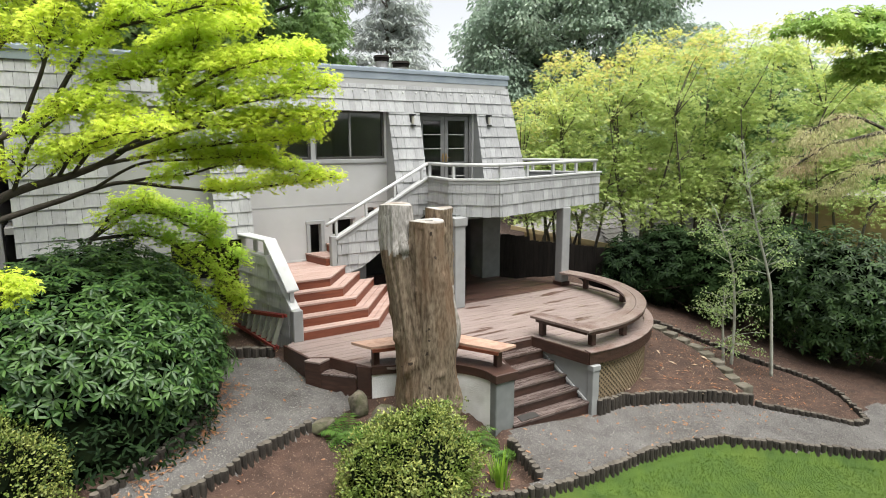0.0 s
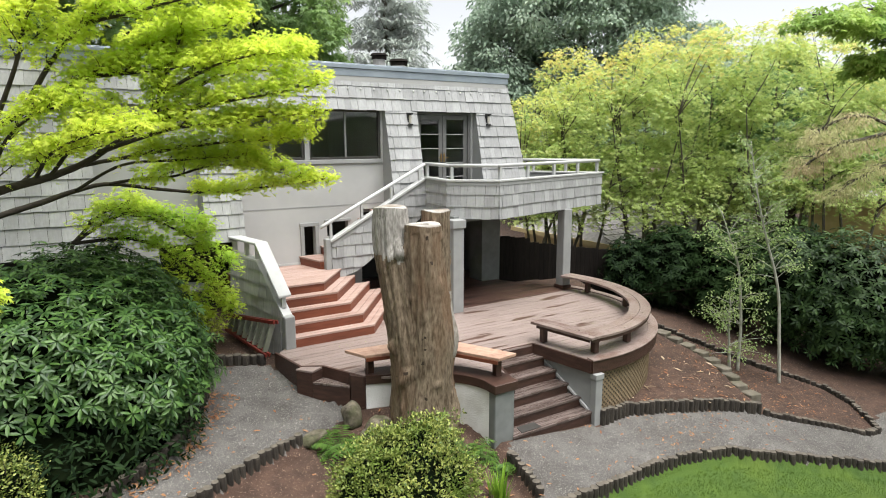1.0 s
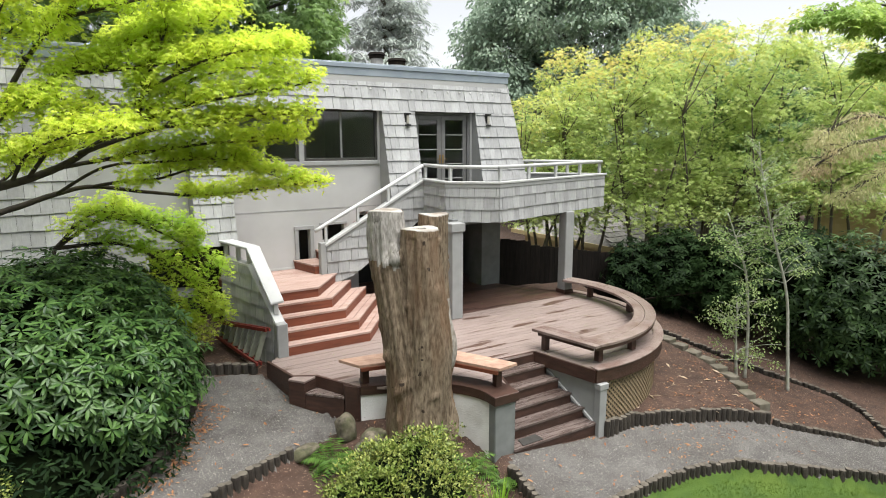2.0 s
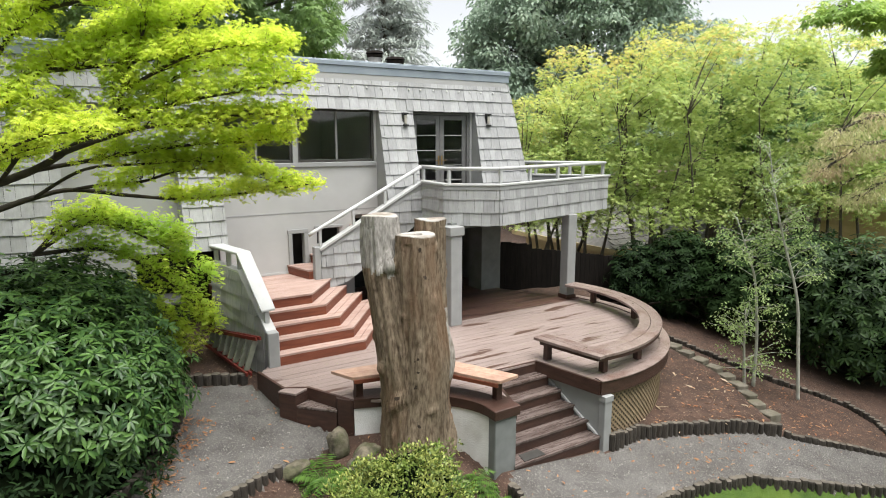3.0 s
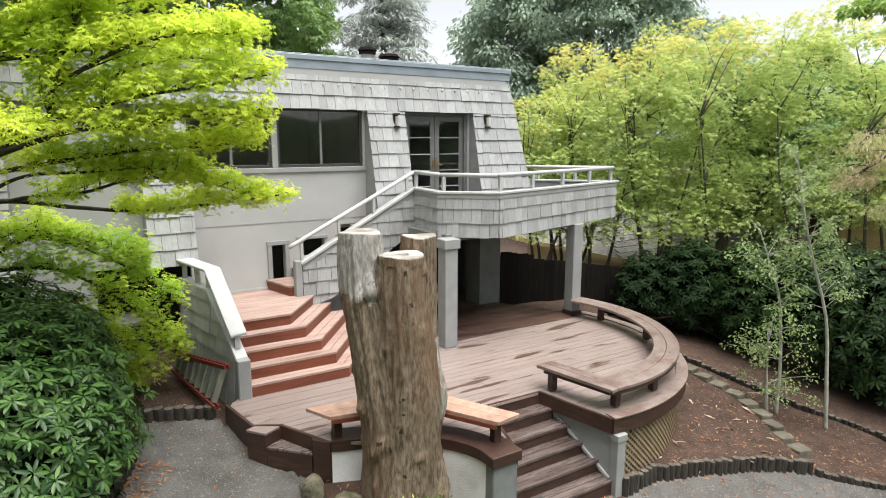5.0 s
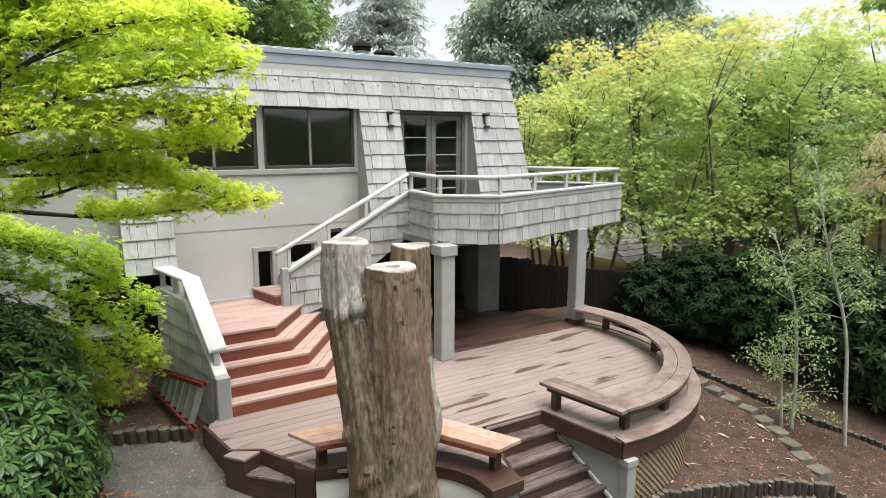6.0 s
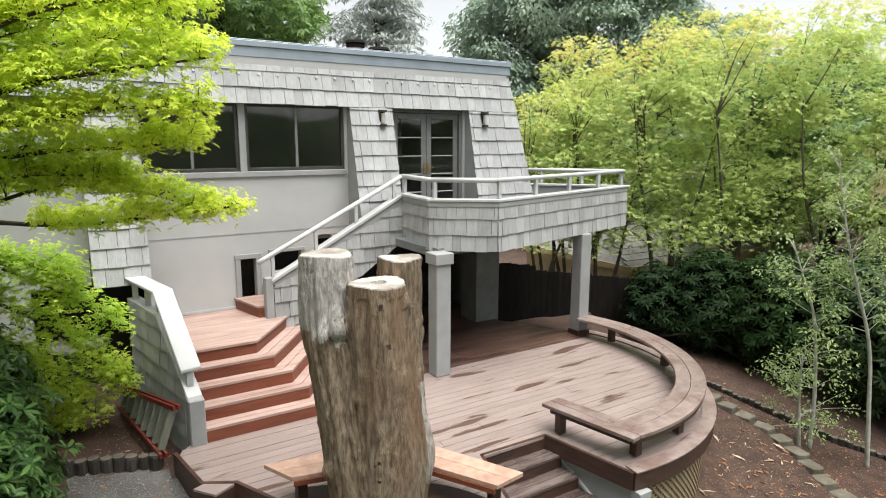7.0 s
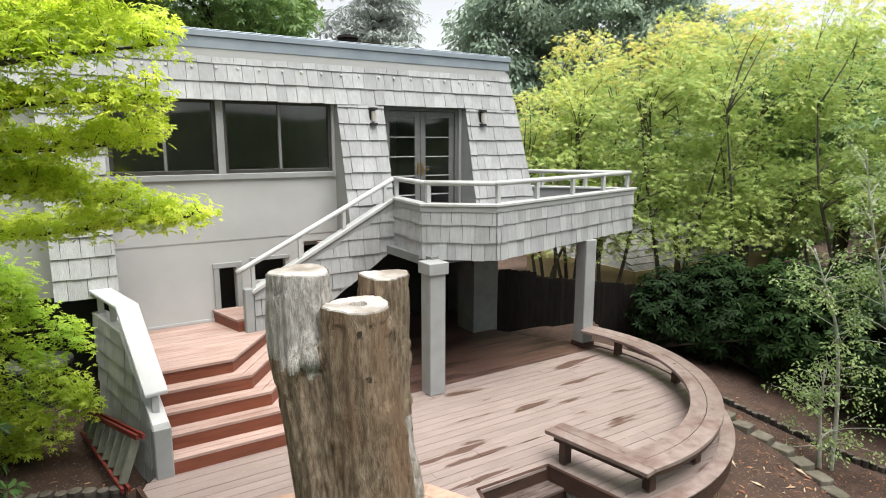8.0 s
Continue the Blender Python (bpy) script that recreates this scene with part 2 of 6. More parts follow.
# ---- mesh tools ----
def box(bm, x0, x1, y0, y1, z0, z1):
    v = [bm.verts.new((x, y, z)) for z in (z0, z1) for x, y in ((x0, y0), (x1, y0), (x1, y1), (x0, y1))]
    for f in ((3, 2, 1, 0), (4, 5, 6, 7), (0, 1, 5, 4), (1, 2, 6, 5), (2, 3, 7, 6), (3, 0, 4, 7)):
        bm.faces.new([v[i] for i in f])
    return v


def prism(bm, pts, z0, z1):
    lo = [bm.verts.new((x, y, z0)) for x, y in pts]
    hi = [bm.verts.new((x, y, z1)) for x, y in pts]
    n = len(pts)
    bm.faces.new(lo[::-1])
    bm.faces.new(hi)
    for i in range(n):
        bm.faces.new((lo[i], lo[(i + 1) % n], hi[(i + 1) % n], hi[i]))


def extrude_x(bm, yz, x0, x1):
    a = [bm.verts.new((x0, y, z)) for y, z in yz]
    b = [bm.verts.new((x1, y, z)) for y, z in yz]
    n = len(yz)
    bm.faces.new(a[::-1])
    bm.faces.new(b)
    for i in range(n):
        bm.faces.new((a[i], a[(i + 1) % n], b[(i + 1) % n], b[i]))


def beam(bm, p0, p1, w, h, up=(0, 0, 1)):
    """A bar from p0 to p1, w wide and h thick, centred on the line."""
    p0, p1 = Vector(p0), Vector(p1)
    d = (p1 - p0).normalized()
    s = d.cross(Vector(up)).normalized() * w / 2
    u = s.normalized().cross(d).normalized() * h / 2
    v = [bm.verts.new(p + a * s + b * u) for p in (p0, p1) for a, b in ((-1, -1), (1, -1), (1, 1), (-1, 1))]
    for f in ((3, 2, 1, 0), (4, 5, 6, 7), (0, 1, 5, 4), (1, 2, 6, 5), (2, 3, 7, 6), (3, 0, 4, 7)):
        bm.faces.new([v[i] for i in f])


def tube(bm, pts, radii, n=8, wobble=0.0, cap=True):
    rings = []
    pts = [Vector(p) for p in pts]
    for i, p in enumerate(pts):
        d = (pts[min(i + 1, len(pts) - 1)] - pts[max(i - 1, 0)]).normalized()
        a = d.cross(Vector((0.31, 0.95, 0.07))).normalized()
        b = d.cross(a)
        rings.append([bm.verts.new(p + (a * math.cos(k * math.tau / n) + b * math.sin(k * math.tau / n)) * radii[i] *
                                   (1 + wobble * (random.random() - 0.5))) for k in range(n)])
    for r0, r1 in zip(rings, rings[1:]):
        for k in range(n):
            bm.faces.new((r0[k], r0[(k + 1) % n], r1[(k + 1) % n], r1[k]))
    if cap:
        bm.faces.new(rings[0][::-1])
        bm.faces.new(rings[-1])


def finish(name, bm, material, smooth=False, bevel=0.0):
    bmesh.ops.recalc_face_normals(bm, faces=bm.faces)
    if bevel:
        bmesh.ops.bevel(bm, geom=bm.edges[:], offset=bevel, segments=1, affect="EDGES", clamp_overlap=True)
    me = bpy.data.meshes.new(name)
    bm.to_mesh(me)
    bm.free()
    for mt in (material if isinstance(material, (list, tuple)) else [material]):
        me.materials.append(mt)
    if smooth:
        me.shade_smooth()
    return me


def part(name, bm, material, parent=None, label="", smooth=False, bevel=0.0):
    ob = new(name, finish(name, bm, material, smooth, bevel))
    if parent:
        ob.parent = parent
        ob.matrix_parent_inverse = parent.matrix_basis.inverted() if not parent.parent else (parent.parent.matrix_basis @ parent.matrix_parent_inverse @ parent.matrix_basis).inverted()
    return tagged(ob, label)


def piece(name, me, m, parent):
    ob = new(name, me)
    ob.parent = parent
    ob.matrix_parent_inverse = parent.matrix_basis.inverted()
    ob.matrix_basis = m
    return ob


def thing(name, at, label, category, group="", kind=""):
    ob = new(name)
    ob.empty_display_size = 0.2
    ob.matrix_basis = Matrix.Translation(at)
    return tagged(ob, label, category, group, kind)


def structure(name, bm, material, label, category, smooth=False, bevel=0.0):
    return tagged(part(name, bm, material, None, "", smooth, bevel), label, category, "", "structure")


def clip_half(poly, nx, ny, c):
    """The part of a polygon where nx * x + ny * y <= c."""
    out = []
    for i, (x, y) in enumerate(poly):
        px, py = poly[i - 1]
        a, b = nx * px + ny * py - c, nx * x + ny * y - c
        if (a < 0) != (b < 0):
            k = a / (a - b)
            out.append((px + (x - px) * k, py + (y - py) * k))
        if b <= 0:
            out.append((x, y))
    return out


def inside(poly, x, y):
    hit, j = False, len(poly) - 1
    for i in range(len(poly)):
        (xi, yi), (xj, yj) = poly[i], poly[j]
        if (yi > y) != (yj > y) and x < (xj - xi) * (y - yi) / (yj - yi) + xi:
            hit = not hit
        j = i
    return hit


def along(line, step):
    """Points every step along a polyline."""
    pts, left = [], 0.0
    for (x0, y0), (x1, y1) in zip(line, line[1:]):
        d = math.hypot(x1 - x0, y1 - y0)
        s = left
        while s < d:
            pts.append((x0 + (x1 - x0) * s / d, y0 + (y1 - y0) * s / d, math.atan2(y1 - y0, x1 - x0)))
            s += step
        left = s - d
    return pts


def smooth_line(pts, n=8):
    """Catmull-Rom through 3D or 2D points."""
    p = [Vector(q) for q in pts]
    p = [p[0] * 2 - p[1]] + p + [p[-1] * 2 - p[-2]]
    out = []
    for i in range(1, len(p) - 2):
        for k in range(n):
            t = k / n
            out.append(0.5 * ((2 * p[i]) + (p[i + 1] - p[i - 1]) * t + (2 * p[i - 1] - 5 * p[i] + 4 * p[i + 1] - p[i + 2]) * t * t +
                              (3 * p[i] - p[i - 1] - 3 * p[i + 1] + p[i + 2]) * t ** 3))
    return out + [p[-2]]


# ---- ground ----
def slope_height(x, y):
    x, y = min(max(x, -10), 10), min(max(y, -8), 2)
    return -0.264 - 0.092 * (x + 3.99) + 0.121 * (y + 0.315)


LOGS_C = [(-6.7, -3.7), (-5.92, -3.33), (-5.54, -3.12), (-5.14, -2.86), (-4.71, -2.63), (-4.28, -2.42)]
LOGS_LAWN = [(-2.9, -4.62), (-2.48, -4.71), (-1.79, -4.79), (-0.85, -4.73), (0.17, -4.62), (0.88, -4.63), (1.75, -4.73), (2.36, -5.04), (3.22, -5.50), (4.33, -6.08), (6.0, -6.95)]
LOGS_RHODO = [(-7.4, -3.75), (-6.88, -3.22), (-6.50, -2.85), (-6.06, -2.51), (-5.83, -2.27), (-5.45, -1.6), (-5.1, -0.8)]
LOGS_L = [(-4.98, 0.05), (-4.55, -0.01), (-4.08, -0.12)]
LOGS_BED = [(0.36, -3.47), (0.99, -3.40), (1.95, -3.58), (2.91, -3.83), (3.69, -4.19)]
LOGS_BED2 = [(3.72, -4.25), (4.28, -4.78), (4.98, -5.36), (5.35, -5.38), (5.62, -5.12), (6.1, -4.6), (6.30, -4.0), (6.1, -3.3), (5.89, -2.9), (5.75, -2.15), (5.62, -1.03), (5.4, 0.1)]
LOGS_R = [(-1.70, -3.72), (-1.80, -4.29), (-1.87, -4.60)]
SLABS = [(4.07, -1.0), (4.12, -1.5), (4.20, -2.1), (4.23, -2.6), (4.14, -3.0), (3.98, -3.36), (3.82, -3.64), (3.73, -4.03)]
BED = LOGS_BED + SLABS[::-1] + [(4.2, 0.0), (5.2, 2.2), (2.5, 2.4), (2.5, 0.5), (0.4, -1.0)]
LAWN = LOGS_LAWN + [(30, -18), (30, -40), (-30, -40), (-4.5, -10), (-3.0, -6.0)]
CENTRE = LOGS_C + [(-3.5, -1.7), (-2.9, -2.4), (-1.9, -2.6), (-1.6, -3.2)] + LOGS_R + [(-3.0, -4.6), (-3.3, -6.5), (-4.2, -9), (-9, -9)]
PATH_AREA = [(-5.0, 0.0), (-4.0, -0.2), (-3.7, -1.2), (-3.3, -1.9)] + LOGS_C[::-1] + [(-9, -7), (-12, -9), (-13, -7)] + LOGS_RHODO
PATH_RIGHT = LOGS_LAWN[1:] + [(9.0, -6.3), (9.4, -5.2), (7.4, -5.2), (6.4, -5.0)] + LOGS_BED2[4::-1] + LOGS_BED[::-1] + [(-1.3, -3.25)] + LOGS_R


def edge_distance(poly, x, y):
    best = 9.0
    for (x0, y0), (x1, y1) in zip(poly, poly[1:] + poly[:1]):
        dx, dy = x1 - x0, y1 - y0
        k = min(1, max(0, ((x - x0) * dx + (y - y0) * dy) / (dx * dx + dy * dy)))
        best = min(best, math.hypot(x - x0 - k * dx, y - y0 - k * dy))
    return best


def height(x, y):
    h = slope_height(x, y)
    if -9 < x < 9 and -9.5 < y < 3:
        if inside(BED, x, y):
            bed = -0.19 - 0.043 * x + 0.215 * min(y, 0.6)
            h += max(0, bed - h) * min(1, edge_distance(BED, x, y) / 0.10)
        elif inside(CENTRE, x, y):
            h -= 0.20 * min(1, edge_distance(CENTRE, x, y) / 0.1)
            h += 0.28 * math.exp(-((x + 2.7) ** 2 + (y + 2.7) ** 2) / 0.9)
    if y < -4.3 and inside(LAWN, x, y):
        h -= 0.20 * min(1, edge_distance(LAWN, x, y) / 0.1)
    h -= 0.08 * math.exp(-((x + 0.4) ** 2 / 1.2 + (y + 3.95) ** 2 / 0.5))
    h += 0.025 * noise.noise(Vector((x * 0.9, y * 0.9, 0)))
    return h


def build_ground():
    def axis(lo, hi, step, far):
        a = list(np.arange(lo, hi, step))
        s, v = step, lo
        left = []
        while v > -far:
            s *= 1.35
            v -= s
            left.append(v)
        s, v = step, a[-1]
        while v < far:
            s *= 1.35
            v += s
            a.append(v)
        return left[::-1] + a
    xs, ys = axis(-9, 9.5, 0.1, 900), axis(-9, 3, 0.1, 900)
    nx, ny = len(xs), len(ys)
    verts = [(x, y, height(x, y)) for y in ys for x in xs]
    faces, mats = [], []
    for j in range(ny - 1):
        for i in range(nx - 1):
            faces.append((j * nx + i, j * nx + i + 1, (j + 1) * nx + i + 1, (j + 1) * nx + i))
            x, y = (xs[i] + xs[i + 1]) / 2, (ys[j] + ys[j + 1]) / 2
            k = 0
            if inside(LAWN, x, y):
                k = 2
            elif inside(PATH_AREA, x, y) or inside(PATH_RIGHT, x, y):
                k = 1
            mats.append(k)
    me = bpy.data.meshes.new("ground")
    me.from_pydata(verts, [], faces)
    for mt in (DIRT, GRAVEL, TURF):
        me.materials.append(mt)
    me.polygons.foreach_set("material_index", mats)
    me.shade_smooth()
    return tagged(new("ground", me), "sloping garden ground with gravel path, brown mulch beds and lawn", "ground", "", "structure")


build_ground()


def sky_block():
    """A plain unseen planting added behind the camera; it closes off low sky light."""
    bb = bmesh.new()
    line = smooth_line([(-13.5, 9, 0), (-14.5, 0, 0), (-14.5, -9, 0), (-10, -16.5, 0), (-1, -19, 0), (8, -18, 0), (14, -14.5, 0), (17, -10, 0)], 8)
    cols = []
    for i, p in enumerate(line):
        col = []
        for j in range(13):
            z = -2.6 + j * 0.62
            q = Vector((p.x, p.y, z))
            d = 0.9 * noise.noise(q * 0.45) + 0.35 * noise.noise(q * 1.3)
            n = Vector((p.x, p.y + 4, 0)).normalized()
            col.append(bb.verts.new(q + n * (d + 0.06 * j * j / 12) + Vector((0, 0, (1.2 * noise.noise(p * 0.35) if j == 12 else 0)))))
        cols.append(col)
    for c0, c1 in zip(cols, cols[1:]):
        for j in range(12):
            bb.faces.new((c0[j], c1[j], c1[j + 1], c0[j + 1]))
    structure("backdrop", bb, BACKDROPGREEN, "added unseen green backdrop that encloses the garden and blocks low light", "hedge", smooth=True)


BACKDROPGREEN = surface("backdrop_green", (0.06, 0.11, 0.035), (0.14, 0.21, 0.08), 3.0, 0.9, 1.0, 14)
sky_block()


# ---- house ----
WY = 2.27                      # face of the flat wall
ROOF_Z = 4.77


def face_y(z):
    """The leaning shingled face."""
    return 1.863 + (z - 2.653) * 0.218


def wall_with_openings(bm, x0, x1, z0, z1, y0, y1, holes):
    """One connected slab with openings cut through it."""
    xs = sorted({x0, x1, *[v for h in holes for v in h[:2] if x0 < v < x1]})
    zs = sorted({z0, z1, *[v for h in holes for v in h[2:] if z0 < v < z1]})
    solid = {(i, j): not any(h[0] < (xs[i] + xs[i + 1]) / 2 < h[1] and h[2] < (zs[j] + zs[j + 1]) / 2 < h[3] for h in holes)
             for i in range(len(xs) - 1) for j in range(len(zs) - 1)}
    made = {}

    def vert(i, j, y):
        if (i, j, y) not in made:
            made[i, j, y] = bm.verts.new((xs[i], y, zs[j]))
        return made[i, j, y]
    for (i, j), full in solid.items():
        if not full:
            continue
        bm.faces.new([vert(*q, y0) for q in ((i, j), (i + 1, j), (i + 1, j + 1), (i, j + 1))])
        bm.faces.new([vert(*q, y1) for q in ((i, j + 1), (i + 1, j + 1), (i + 1, j), (i, j))])
        for (di, dj), (p, q) in {(-1, 0): ((i, j), (i, j + 1)), (1, 0): ((i + 1, j + 1), (i + 1, j)), (0, -1): ((i + 1, j), (i, j)), (0, 1): ((i, j + 1), (i + 1, j + 1))}.items():
            if not solid.get((i + di, j + dj), False):
                bm.faces.new((vert(*p, y0), vert(*q, y0), vert(*q, y1), vert(*p, y1)))


WINDOW = (-3.77, -0.68, 3.03, 4.07)
LOW_DOOR = (-2.49, -2.25, 0.90, 1.66)
LOW_WINDOW = (-1.98, -1.50, 1.40, 1.72)
DOORWAY = (0.20, 1.70, 2.02, 4.06)
house = thing("house", (-2.5, 6, 0), "grey two-storey house with a leaning shingled mansard face and flat roof", "house")
b = bmesh.new()
wall_with_openings(b, -6.3, 2.7, 1.95, ROOF_Z, WY, WY + 0.14, [WINDOW, DOORWAY])
part("front_wall", b, WALL, house, "flat grey painted plywood wall")
b = bmesh.new()
wall_with_openings(b, -3.85, -1.2, -0.4, 1.95, WY, WY + 0.14, [LOW_DOOR, LOW_WINDOW])
part("lower_front_wall", b, WALL, house, "flat grey painted plywood wall")
b = bmesh.new()
box(b, -6.25, -5.25, WY + 0.001, WY + 0.139, -0.5, 1.949)
part("lower_front_wall", b, WALL, house, "flat grey painted plywood wall")
b = bmesh.new()
box(b, -5.249, -4.53, WY + 0.001, WY + 0.139, 1.50, 1.949)
part("lower_front_wall", b, WALL, house, "flat grey painted plywood wall")
# near-black wall closes off the open cavity, standing in for its shade
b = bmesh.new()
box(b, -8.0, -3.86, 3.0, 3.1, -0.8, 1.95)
part("lower_front_wall", b, SHADEBLACK, house, "recessed wall under the overhang, shade painted near black")
b = bmesh.new()
box(b, -8.0, 2.55, 9.9, 10.05, -0.8, ROOF_Z)
box(b, -8.0, -7.85, 2.6, 9.9, -0.8, ROOF_Z)
part("back_wall", b, WALL, house)
b = bmesh.new()
for za, zb in ((1.95, ROOF_Z),):
    v = [b.verts.new(p) for p in ((2.60, face_y(za) + 0.4, za), (3.12, face_y(za) + 0.02, za), (3.12, 10.05, za), (2.60, 10.05, za),
                                  (2.55, face_y(zb) + 0.1, zb), (2.74, face_y(zb) + 0.02, zb), (2.74, 10.05, zb), (2.55, 10.05, zb))]
    for f in ((3, 2, 1, 0), (4, 5, 6, 7), (0, 1, 5, 4), (1, 2, 6, 5), (2, 3, 7, 6), (3, 0, 4, 7)):
        b.faces.new([v[i] for i in f])
part("side_wall", b, SHINGLE, house)
b = bmesh.new()
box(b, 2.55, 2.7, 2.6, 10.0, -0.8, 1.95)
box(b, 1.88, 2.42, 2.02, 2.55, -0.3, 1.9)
part("lower_side_wall", b, TRIMSHADE, house)
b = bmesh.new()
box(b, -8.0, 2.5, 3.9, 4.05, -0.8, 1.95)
part("undercroft_wall", b, SHADEBLACK, house, "recessed lower wall, shade painted near black")
for nm, dims in (("room_floor", (-7.8, 2.55, WY + 0.16, 9.85, 1.86, 1.97)), ("room_wall", (-6.3, 2.5, 6.2, 6.3, 1.98, ROOF_Z - 0.13)), ("room_ceiling", (-7.8, 2.5, WY + 0.16, 9.85, ROOF_Z - 0.12, ROOF_Z - 0.02)),
                 ("room_wall", (-4.7, -4.6, WY + 0.16, 6.19, 1.98, ROOF_Z - 0.13)), ("room_wall", (-0.35, -0.25, WY + 0.16, 6.19, 1.98, ROOF_Z - 0.13))):
    b = bmesh.new()
    box(b, *dims)
    part(nm, b, ROOMWALL, house, "plaster surface of the dim room behind the windows")
# leaning piers and the band over the openings
PIERS = [(-7.62, -6.2, 1.58), (-4.52, -3.83, 1.60), (-0.63, 0.16, 1.95), (1.75, 2.70, 1.95)]
for xa, xb, zb in PIERS:
    b = bmesh.new()
    extrude_x(b, [(face_y(zb), zb), (WY + (0.0 if xa > -6 else 0.5), zb), (WY + (0.0 if xa > -6 else 0.5), 4.07), (face_y(4.07), 4.07)], xa, xb)
    part("pier", b, TRIM, house, "leaning pier with painted reveals")
b = bmesh.new()
extrude_x(b, [(face_y(4.07), 4.07), (WY - 0.002, 4.07), (WY - 0.002, 4.22), (2.60, 4.22), (2.60, ROOF_Z), (face_y(ROOF_Z), ROOF_Z)], -7.62, 2.73)
part("lintel_band", b, TRIM, house)
b = bmesh.new()
v = [b.verts.new(p) for p in ((2.70, face_y(1.95), 1.95), (3.10, face_y(1.95), 1.95), (2.74, face_y(4.07), 4.07), (2.86, face_y(4.07), 4.07), (2.70, 2.5, 1.95), (3.10, 2.5, 1.95), (2.70, 2.5, 4.07), (2.86, 2.5, 4.07))]
for f in ((0, 1, 3, 2), (1, 5, 7, 3), (5, 4, 6, 7), (4, 0, 2, 6), (2, 3, 7, 6), (4, 5, 1, 0)):
    b.faces.new([v[i] for i in f])
part("pier_corner", b, TRIM, house)
roof_part_b = bmesh.new()
box(roof_part_b, -7.9, 2.74, 2.36, 10.1, ROOF_Z + 0.02, ROOF_Z + 0.2)
roof = part("roof", roof_part_b, ROOFTILE, house, "flat roof behind a metal edge")
for x0, x1, y0, y1, z0, z1 in ((-7.9, 2.78, 2.26, 2.355, -0.02, 0.13), (-7.9, 2.80, 2.235, 2.355, 0.132, 0.215), (-7.9, 2.80, 2.25, 2.42, 0.217, 0.235), (2.745, 2.80, 2.36, 10.1, -0.02, 0.215)):
    b = bmesh.new()
    box(b, x0, x1, y0, y1, ROOF_Z + z0, ROOF_Z + z1)
    part("fascia", b, FASCIA, house, "blue-grey metal roof edge", bevel=0.006)
for k in range(29):
    x, z = -6.4 + 0.31 * k + random.uniform(-0.02, 0.02), 4.50
    b = bmesh.new()
    tube(b, [(x, face_y(z) - 0.052, z), (x, face_y(z) + 0.01, z)], [0.017, 0.019], 8)
    part("pale_fixing", b, LAMPPALE, house, "small pale fixing on the shingles")
# trims on the flat wall
b = bmesh.new()
box(b, -3.81, -0.66, WY - 0.035, WY - 0.002, 2.945, 3.028)
part("window_sill", b, TRIM, house, bevel=0.006)
b = bmesh.new()
box(b, -2.405, -2.305, WY - 0.02, WY + 0.1, 3.03, 4.07)
part("mullion", b, TRIM, house)
b = bmesh.new()
box(b, -3.5, -2.56, WY - 0.02, WY - 0.002, 0.885, 0.925)
part("baseboard", b, RAILING, house)
b = bmesh.new()
box(b, -3.8, -0.66, WY - 0.006, WY - 0.002, 2.06, 2.075)
part("panel_joint", b, TRIM, house)
for xa, xb in ((-2.57, -2.49), (-2.25, -2.17)):
    b = bmesh.new()
    box(b, xa, xb, WY - 0.03, WY - 0.002, 0.885, 1.66)
    part("door_casing", b, TRIM, house, bevel=0.005)
b = bmesh.new()
box(b, -2.58, -2.16, WY - 0.032, WY - 0.002, 1.662, 1.74)
part("door_casing", b, TRIM, house, bevel=0.005)
b = bmesh.new()
box(b, -2.04, -1.44, WY - 0.03, WY - 0.002, 1.722, 1.78)
part("window_casing", b, TRIM, house, bevel=0.005)
# near-black sheet painted as the shade behind the two low openings
b = bmesh.new()
box(b, -2.6, -1.3, WY + 0.5, WY + 0.55, 0.2, 1.9)
part("dark_lobby", b, DARKFRAME, house)


def sash_window(x0, x1):
    w = part("window", (lambda bb: (box(bb, x0, x0 + 0.045, WY + 0.02, WY + 0.09, 3.035, 4.065), box(bb, x1 - 0.045, x1, WY + 0.02, WY + 0.09, 3.035, 4.065),
             box(bb, x0 + 0.045, x1 - 0.045, WY + 0.02, WY + 0.09, 3.035, 3.085), box(bb, x0 + 0.045, x1 - 0.045, WY + 0.02, WY + 0.09, 4.02, 4.065), bb)[-1])(bmesh.new()),
             DARKFRAME, house, "dark-framed sliding window", bevel=0.004)
    mid = (x0 + x1) / 2
    bb = bmesh.new()
    box(bb, mid - 0.02, mid + 0.02, WY + 0.025, WY + 0.075, 3.086, 4.019)
    part("meeting_rail", bb, DOORWOOD, w, "grey meeting rail")
    for xa, xb, yy in ((x0 + 0.046, mid - 0.021, WY + 0.045), (mid + 0.021, x1 - 0.046, WY + 0.06)):
        bb = bmesh.new()
        box(bb, xa, xb, yy, yy + 0.006, 3.087, 4.018)
        p = part("pane", bb, GLASS, w)
        p.visible_shadow = False


sash_window(-3.765, -2.41)
sash_window(-2.30, -0.685)


